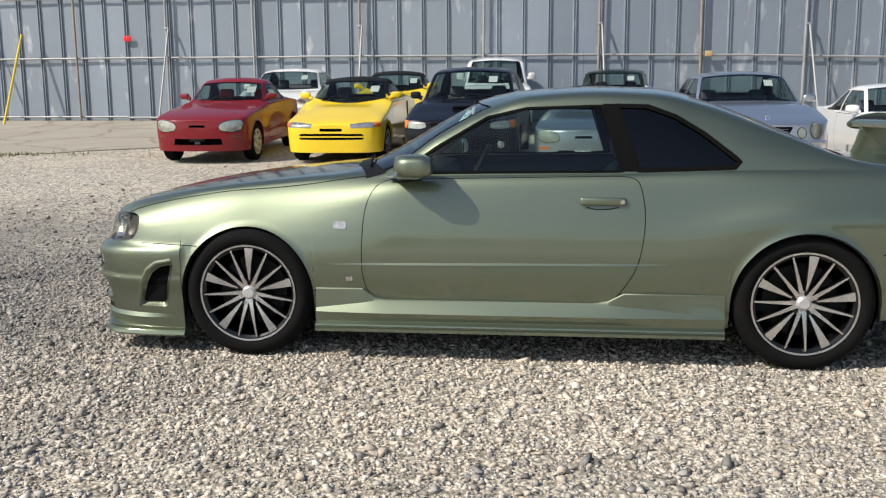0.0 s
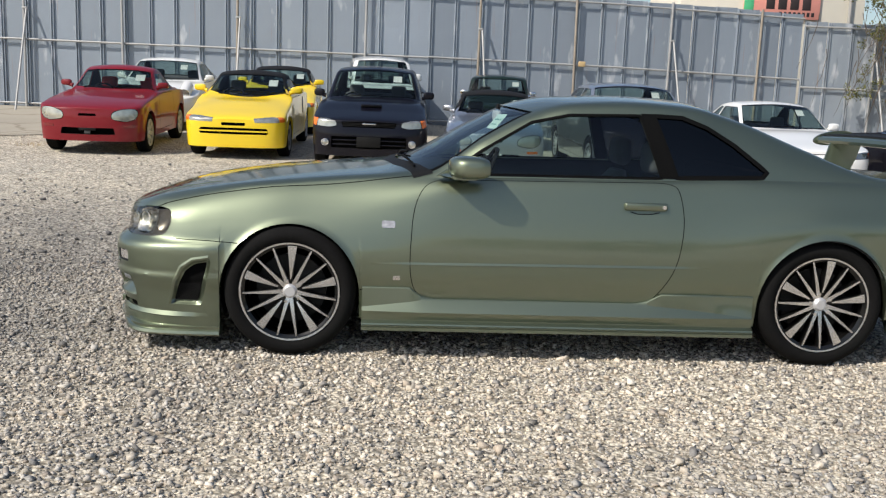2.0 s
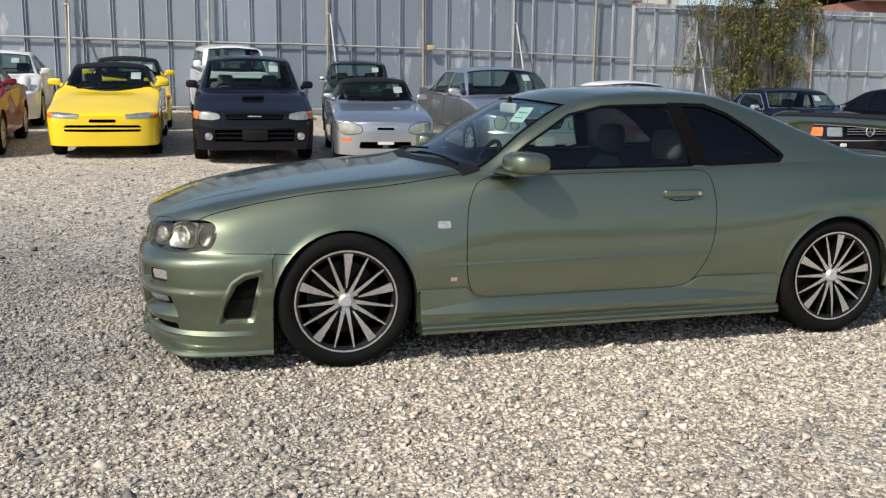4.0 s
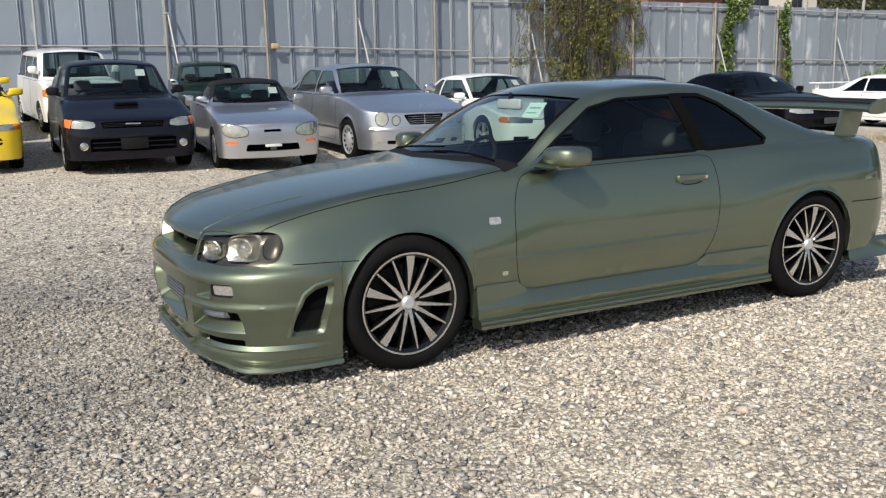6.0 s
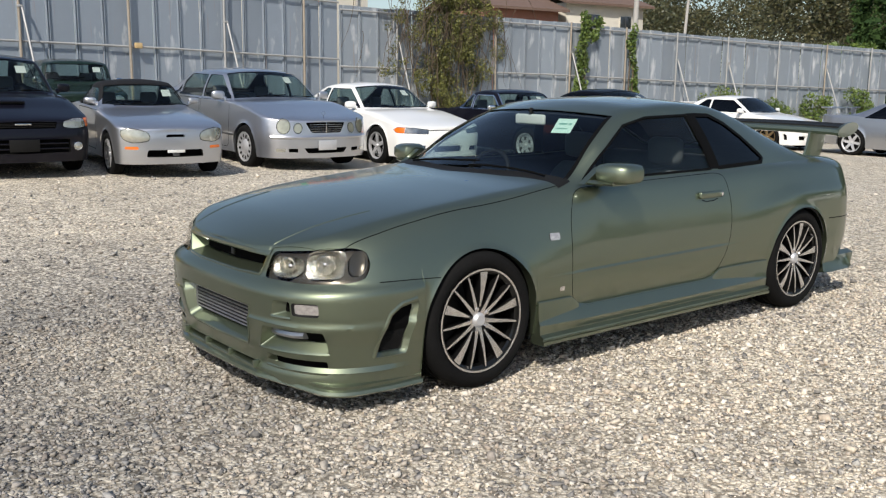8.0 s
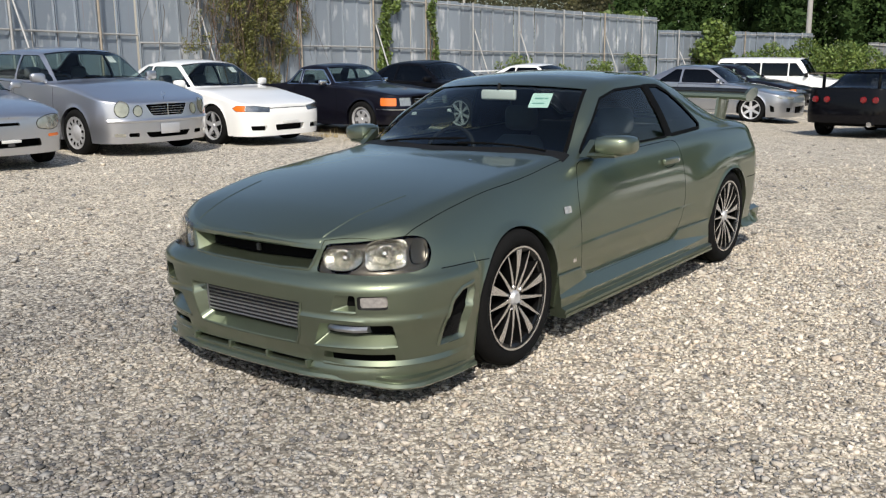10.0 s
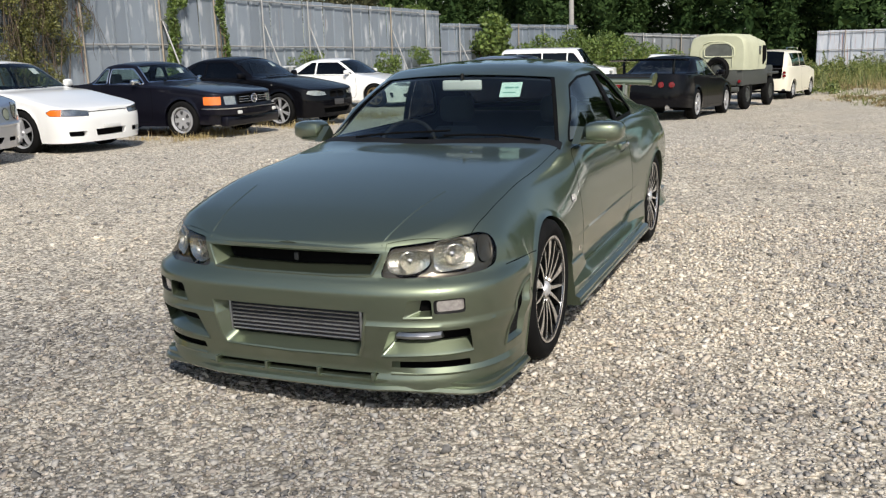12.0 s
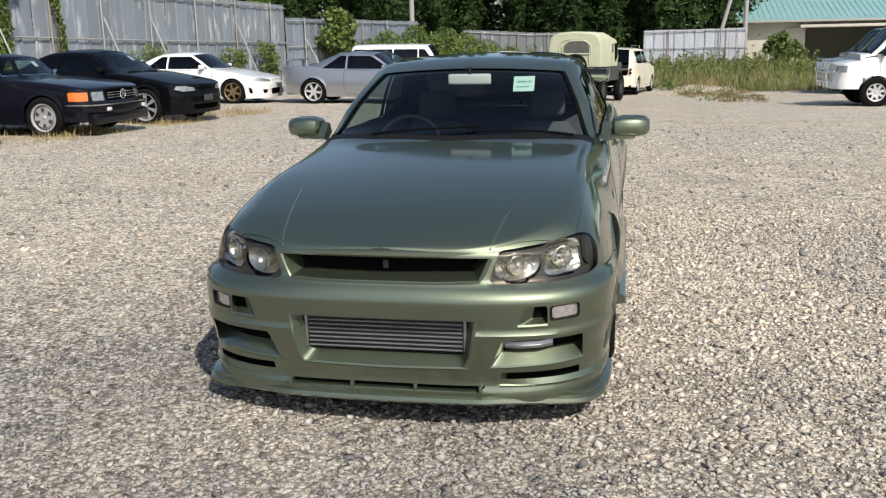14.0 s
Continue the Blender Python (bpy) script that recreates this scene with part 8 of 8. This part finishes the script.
def grass_patch(name, label, areas, material, seed, size):
    """Blades of grass over boxes in plan (x0, x1, y0, y1, count, height)."""
    rng = np.random.default_rng(seed)
    V, F = [], []
    for x0, x1, y0, y1, n, h in areas:
        cx, cy = rng.uniform(x0, x1, max(3, n // 18)), rng.uniform(y0, y1, max(3, n // 18))
        k = rng.integers(0, len(cx), n)
        X, Y = cx[k] + rng.normal(0, 0.13, n), cy[k] + rng.normal(0, 0.13, n)
        H = h * rng.uniform(0.35, 1.1, n) * rng.uniform(0.35, 1.3, len(cx))[k]
        A, B = rng.uniform(0, 2 * np.pi, n), rng.uniform(0.1, 0.9, n)
        for x, y, hh, a, b in zip(X, Y, H, A, B):
            z, w = ground_z(x, y) - 0.02, size
            ca, sa = math.cos(a), math.sin(a)
            i = len(V)
            V += [(x - sa * w, y + ca * w, z), (x + sa * w, y - ca * w, z), (x + ca * hh * b * 0.4 - sa * w * 0.7, y + sa * hh * b * 0.4 + ca * w * 0.7, z + hh * 0.6), (x + ca * hh * b * 0.4 + sa * w * 0.7, y + sa * hh * b * 0.4 - ca * w * 0.7, z + hh * 0.6), (x + ca * hh * b, y + sa * hh * b, z + hh)]
            F += [(i, i + 1, i + 3, i + 2), (i + 2, i + 3, i + 4)]
    me = bpy.data.meshes.new(name)
    me.from_pydata(V, [], F)
    tagged(finish_mesh(me, name, material, None, "", 0), label, "grass", kind="stuff")


ivy_on_fence()
tree("tree", (36.5, 12.6, -0.45), 3.4, 1.9, 5200, 0.13, LEAF, 31, "low bushy tree overgrown with creeper by the fence", 0.14)
bush("hedge", "overgrown leafy hedge along the end of the fence", "hedge", (43, 9.8, ground_z(43, 9.8)), [(-3.4, 1.5, 0.9, 1.0, 0.7, 0.95), (-2.2, 1.0, 1.15, 0.9, 0.8, 1.15), (-1.0, 0.6, 0.95, 0.9, 0.7, 1.0), (0.2, 0.1, 1.25, 1.1, 0.9, 1.25), (1.3, -0.5, 1.0, 0.9, 0.8, 1.1), (2.3, -1.1, 1.15, 1.0, 0.9, 1.25), (3.3, -2.0, 1.0, 0.9, 1.0, 1.1), (4.2, -3.0, 0.8, 0.9, 0.9, 0.9), (5.0, -4.2, 0.6, 0.8, 0.9, 0.7)], 15000, 0.085, LEAF, 32, 24)
tree("tree", (34.0, 15.2, -0.3), 3.9, 1.6, 4200, 0.14, LEAF, 33, "leafy tree behind the fence", 0.2)
tree("tree", (49.0, -8.9, -0.5), 1.9, 1.2, 2200, 0.12, LEAF, 34, "young leafy tree by the pole", 0.08)
woods()
hillside()
grass_patch("tall_grass", "tall green and straw grass along the far edge", [(27, 34, -10, -4.6, 5200, 0.40), (22, 29, -4.4, -2.6, 900, 0.16), (33, 49, -9.5, -1.4, 9500, 0.72), (-11.5, -6.4, 9.4, 9.6, 700, 0.07), (30, 36, -6, -1.6, 900, 0.5), (40, 50, -1.5, 9, 2600, 0.7), (26, 34, 12.0, 13.6, 900, 0.6), (17, 26, 14.0, 15.2, 900, 0.5)], GRASS, 51, 0.010)
grass_patch("dry_grass", "dry straw grass at the parking row", [(8.2, 9.8, 7.4, 8.8, 900, 0.15), (11.2, 12.2, 7.0, 8.4, 600, 0.15), (13.4, 15.6, 6.8, 8.6, 1300, 0.17), (9.4, 11, 8.0, 9.2, 700, 0.18), (30, 46, -6.5, -2.0, 2600, 0.55), (-12.0, -6.6, 9.35, 9.65, 420, 0.07), (21, 26, -4.2, -3.0, 240, 0.12), (-6, -4.5, 8.9, 9.6, 80, 0.09), (24, 30, -2.6, -1.8, 200, 0.12)], DRYGRASS, 52, 0.005)


def weeds(name, label, areas, material, seed, size):
    """Leafy weeds in uneven clumps over boxes in plan (x0, x1, y0, y1, clumps, height, leaves)."""
    rng = np.random.default_rng(seed)
    pts = []
    for x0, x1, y0, y1, k, h, n in areas:
        for x, y in zip(rng.uniform(x0, x1, k), rng.uniform(y0, y1, k)):
            t = h * rng.uniform(0.4, 1.25)
            up = rng.uniform(0, 1, n)
            r = rng.uniform(0.12, 0.42) * (1.1 - 0.75 * up)
            a = rng.uniform(0, 2 * np.pi, n)
            q = np.sqrt(rng.uniform(0, 1, n))
            pts.append(np.stack([x + r * q * np.cos(a), y + r * q * np.sin(a), ground_z(x, y) + 0.02 + t * up], 1))
    P = np.concatenate(pts)
    ob = finish_mesh(leaves_mesh(name, P, np.full(len(P), size), rng, 2.2), name, material, None, "", 0)
    tagged(ob, label, "weeds", kind="stuff")


weeds("weeds", "rank green weeds before the pale fence", [(36, 49.5, -9.5, -1.4, 330, 0.62, 85), (47.5, 49.6, -7.4, -1.6, 46, 1.0, 110), (44, 50, -1.5, 9, 130, 1.25, 90), (28.5, 33, -2.6, -0.6, 22, 0.35, 60), (47, 51.0, -10.5, -7.6, 40, 1.2, 130), (36, 46, 9.0, 12, 40, 0.8, 90)], WEED, 61, 0.05)
weeds("weeds", "low browned weeds at the edge of the gravel", [(31, 37, -9.0, -2.2, 90, 0.16, 60), (27.5, 33, -9, -4.8, 60, 0.10, 60), (21.0, 27, -4.6, -2.6, 36, 0.07, 50)], REDWEED, 62, 0.03)


# ---- buildings and poles beyond the lot ----
CONCRETE = mat("concrete_pole", (0.34, 0.33, 0.31), 0.85, var=0.15, scale=3, fine=0.1, fine_scale=50)
WALLW = mat("pale_render", (0.52, 0.49, 0.42), 0.85, var=0.1, scale=1.5, fine=0.08, fine_scale=60)
WALLB = mat("brown_brick_cladding", (0.24, 0.11, 0.075), 0.85, var=0.15, scale=2, fine=0.15, fine_scale=30)
ROOFT = mat("faded_teal_roof", (0.24, 0.42, 0.42), 0.6, 0.2, var=0.12, scale=1.0, fine=0.06, fine_scale=20)
ROOFB = mat("brown_roof_tile", (0.13, 0.085, 0.065), 0.75, var=0.25, scale=4)
WINDOWG = mat("dark_window_pane", (0.03, 0.035, 0.04), 0.1, coat=1.0)


def pole(base, top, r0, r1, label):
    p = part("utility_pole", tube(bmesh.new(), [base, top], [r0, r1], 12), CONCRETE, None)
    tagged(p, label, "pole")


pole((38.4, 30, 0.5), (38.5, 30, 9.5), 0.17, 0.13, "grey concrete utility pole")
pole((44.0, 31, 0.5), (44.6, 31, 8.0), 0.10, 0.08, "thin grey utility pole")
pole((48.0, 11.16, -0.6), (48.0, 11.18, 8.0), 0.15, 0.12, "grey concrete utility pole by the fence")
pole((52.0, -7.45, -0.6), (52.0, -7.48, 8.5), 0.14, 0.11, "grey concrete utility pole by the building")
pole((52.0, -5.75, 0.0), (52.0, -7.9, 8.6), 0.12, 0.10, "leaning grey brace pole")


def house(name, m, w, d, h, wall, roof, label, windows, pitch=1.4):
    """A house: walls, gabled roof with eaves, and windows with frames."""
    b = root(name, m, label, "house")
    part("wall", box(0, w, 0, d, -2, h, 0.02), wall, b)
    bm = bmesh.new()
    loft(bm, [[(x, -0.5, h - 0.1), (x, d / 2, h + pitch), (x, d + 0.5, h - 0.1), (x, d + 0.5, h + 0.05), (x, d / 2, h + pitch + 0.18), (x, -0.5, h + 0.05)] for x in (-0.5, w + 0.5)])
    bmesh.ops.recalc_face_normals(bm, faces=bm.faces)
    part("roof", bm, roof, b, "", 20)
    for x, z, ww, hh in windows:
        f = part("window", box(x - 0.06, x + ww + 0.06, -0.06, 0.04, z - 0.06, z + hh + 0.06, 0.01), WALLW, b)
        part("pane", box(x, x + ww, -0.075, -0.05, z, z + hh, 0.004), WINDOWG, f)
        part("mullion", box(x + ww / 2 - 0.03, x + ww / 2 + 0.03, -0.085, -0.06, z, z + hh, 0.004), TRIM, f)
    return b


house("house", pose(34.3, 37, 0, 0, 0, -8), 4.6, 8, 6.0, WALLB, ROOFB, "brown clad house seen over the fence", [(2.4, 4.4, 1.3, 0.9)])
house("house", pose(39.8, 36.6, 0, 0, 0, -8), 6.4, 8, 6.6, WALLW, ROOFB, "pale house with dark windows seen over the fence", [(1.4, 5.0, 1.3, 0.95), (4.4, 5.0, 0.9, 0.95)])


def warehouse():
    """A low shed with a teal sheet roof and a dark wide doorway."""
    b = root("warehouse", pose(61, -8.6, -0.6, 0, 0, -90), "low pale shed with a faded teal roof and open doorway", "building")
    part("wall", box(0, 3.6, 0, 0.2, 0, 2.75, 0.01), WALLW, b)
    part("wall", box(3.6, 12, 0, 0.2, 2.3, 2.75, 0.01), WALLW, b)
    part("wall", box(12, 20, 0, 0.2, 0, 2.75, 0.01), WALLW, b)
    part("back_wall", box(0, 20, 9.8, 10, 0, 2.75, 0.01), WALLW, b)
    part("side_wall", box(-0.2, 0, 0, 10, 0, 2.75, 0.01), WALLW, b)
    part("end_wall", box(20, 20.2, 0, 10, 0, 2.75, 0.01), WALLW, b)
    bm = bmesh.new()
    loft(bm, [[(x, -0.9, 2.75), (x, 5, 4.6), (x, 10.9, 2.75), (x, 10.9, 2.87), (x, 5, 4.72), (x, -0.9, 2.87)] for x in (-0.8, 21)])
    bmesh.ops.recalc_face_normals(bm, faces=bm.faces)
    part("roof", bm, ROOFT, b, "faded teal sheet roof", 20)
    bm = bmesh.new()
    for k in range(60):
        x = -0.7 + k * 0.36
        tube(bm, [(x, -0.92, 2.86), (x, 5, 4.73)], 0.035, 5)
    part("roof_ribs", bm, ROOFT, b)
    part("awning", box(3.2, 12.4, -1.2, 0.1, 2.30, 2.48, 0.02), WALLW, b)
    part("gutter", box(-0.8, 21, -0.98, -0.86, 2.66, 2.80, 0.02), CONCRETE, b)
    part("door_leaf", box(2.4, 3.7, -0.12, -0.04, 0, 2.3, 0.01), WALLW, b)


warehouse()


def yard_office():
    """A pale building close behind the fence, with a salmon sign board."""
    b = root("yard_office", pose(8.4, 20.0, 0), "pale building behind the fence with a flat parapet", "building")
    part("wall", box(0, 5.2, 0, 3.0, -0.5, 4.62, 0.02), mat("cream_wall_panel", (0.62, 0.58, 0.49), 0.8, var=0.1, scale=2, fine=0.08, fine_scale=50), b)
    part("parapet", box(-0.05, 5.25, -0.06, 3.05, 4.62, 4.74, 0.02), WALLW, b)
    part("down_pipe", tube(bmesh.new(), [(4.75, -0.07, 0.2), (4.75, -0.07, 4.6)], 0.05, 8), CONCRETE, b)
    s = root("sign_board", pose(10.15, 19.93, 3.78), "salmon pink sign board with dark lettering on a wall", "sign")
    part("board", box(0, 2.15, 0, 0.05, 0, 0.80, 0.008), mat("salmon_sign_paint", (0.72, 0.30, 0.24), 0.6, var=0.08), s)
    part("green_mark", box(0.0, 0.27, -0.006, 0.002, 0.14, 0.80, 0.002), mat("green_sign_paint", (0.10, 0.55, 0.25), 0.6), s)
    ink = mat("black_lettering", (0.03, 0.02, 0.02), 0.7)
    for k in range(4):
        part("letter_bar", box(0.62 + 0.34 * k, 0.86 + 0.34 * k, -0.006, 0.002, 0.24, 0.56, 0.002), ink, s)
    for k in range(8):
        part("letter_bar", box(1.0 + 0.13 * k, 1.08 + 0.13 * k, -0.006, 0.002, 0.07, 0.18, 0.002), ink, s)


yard_office()
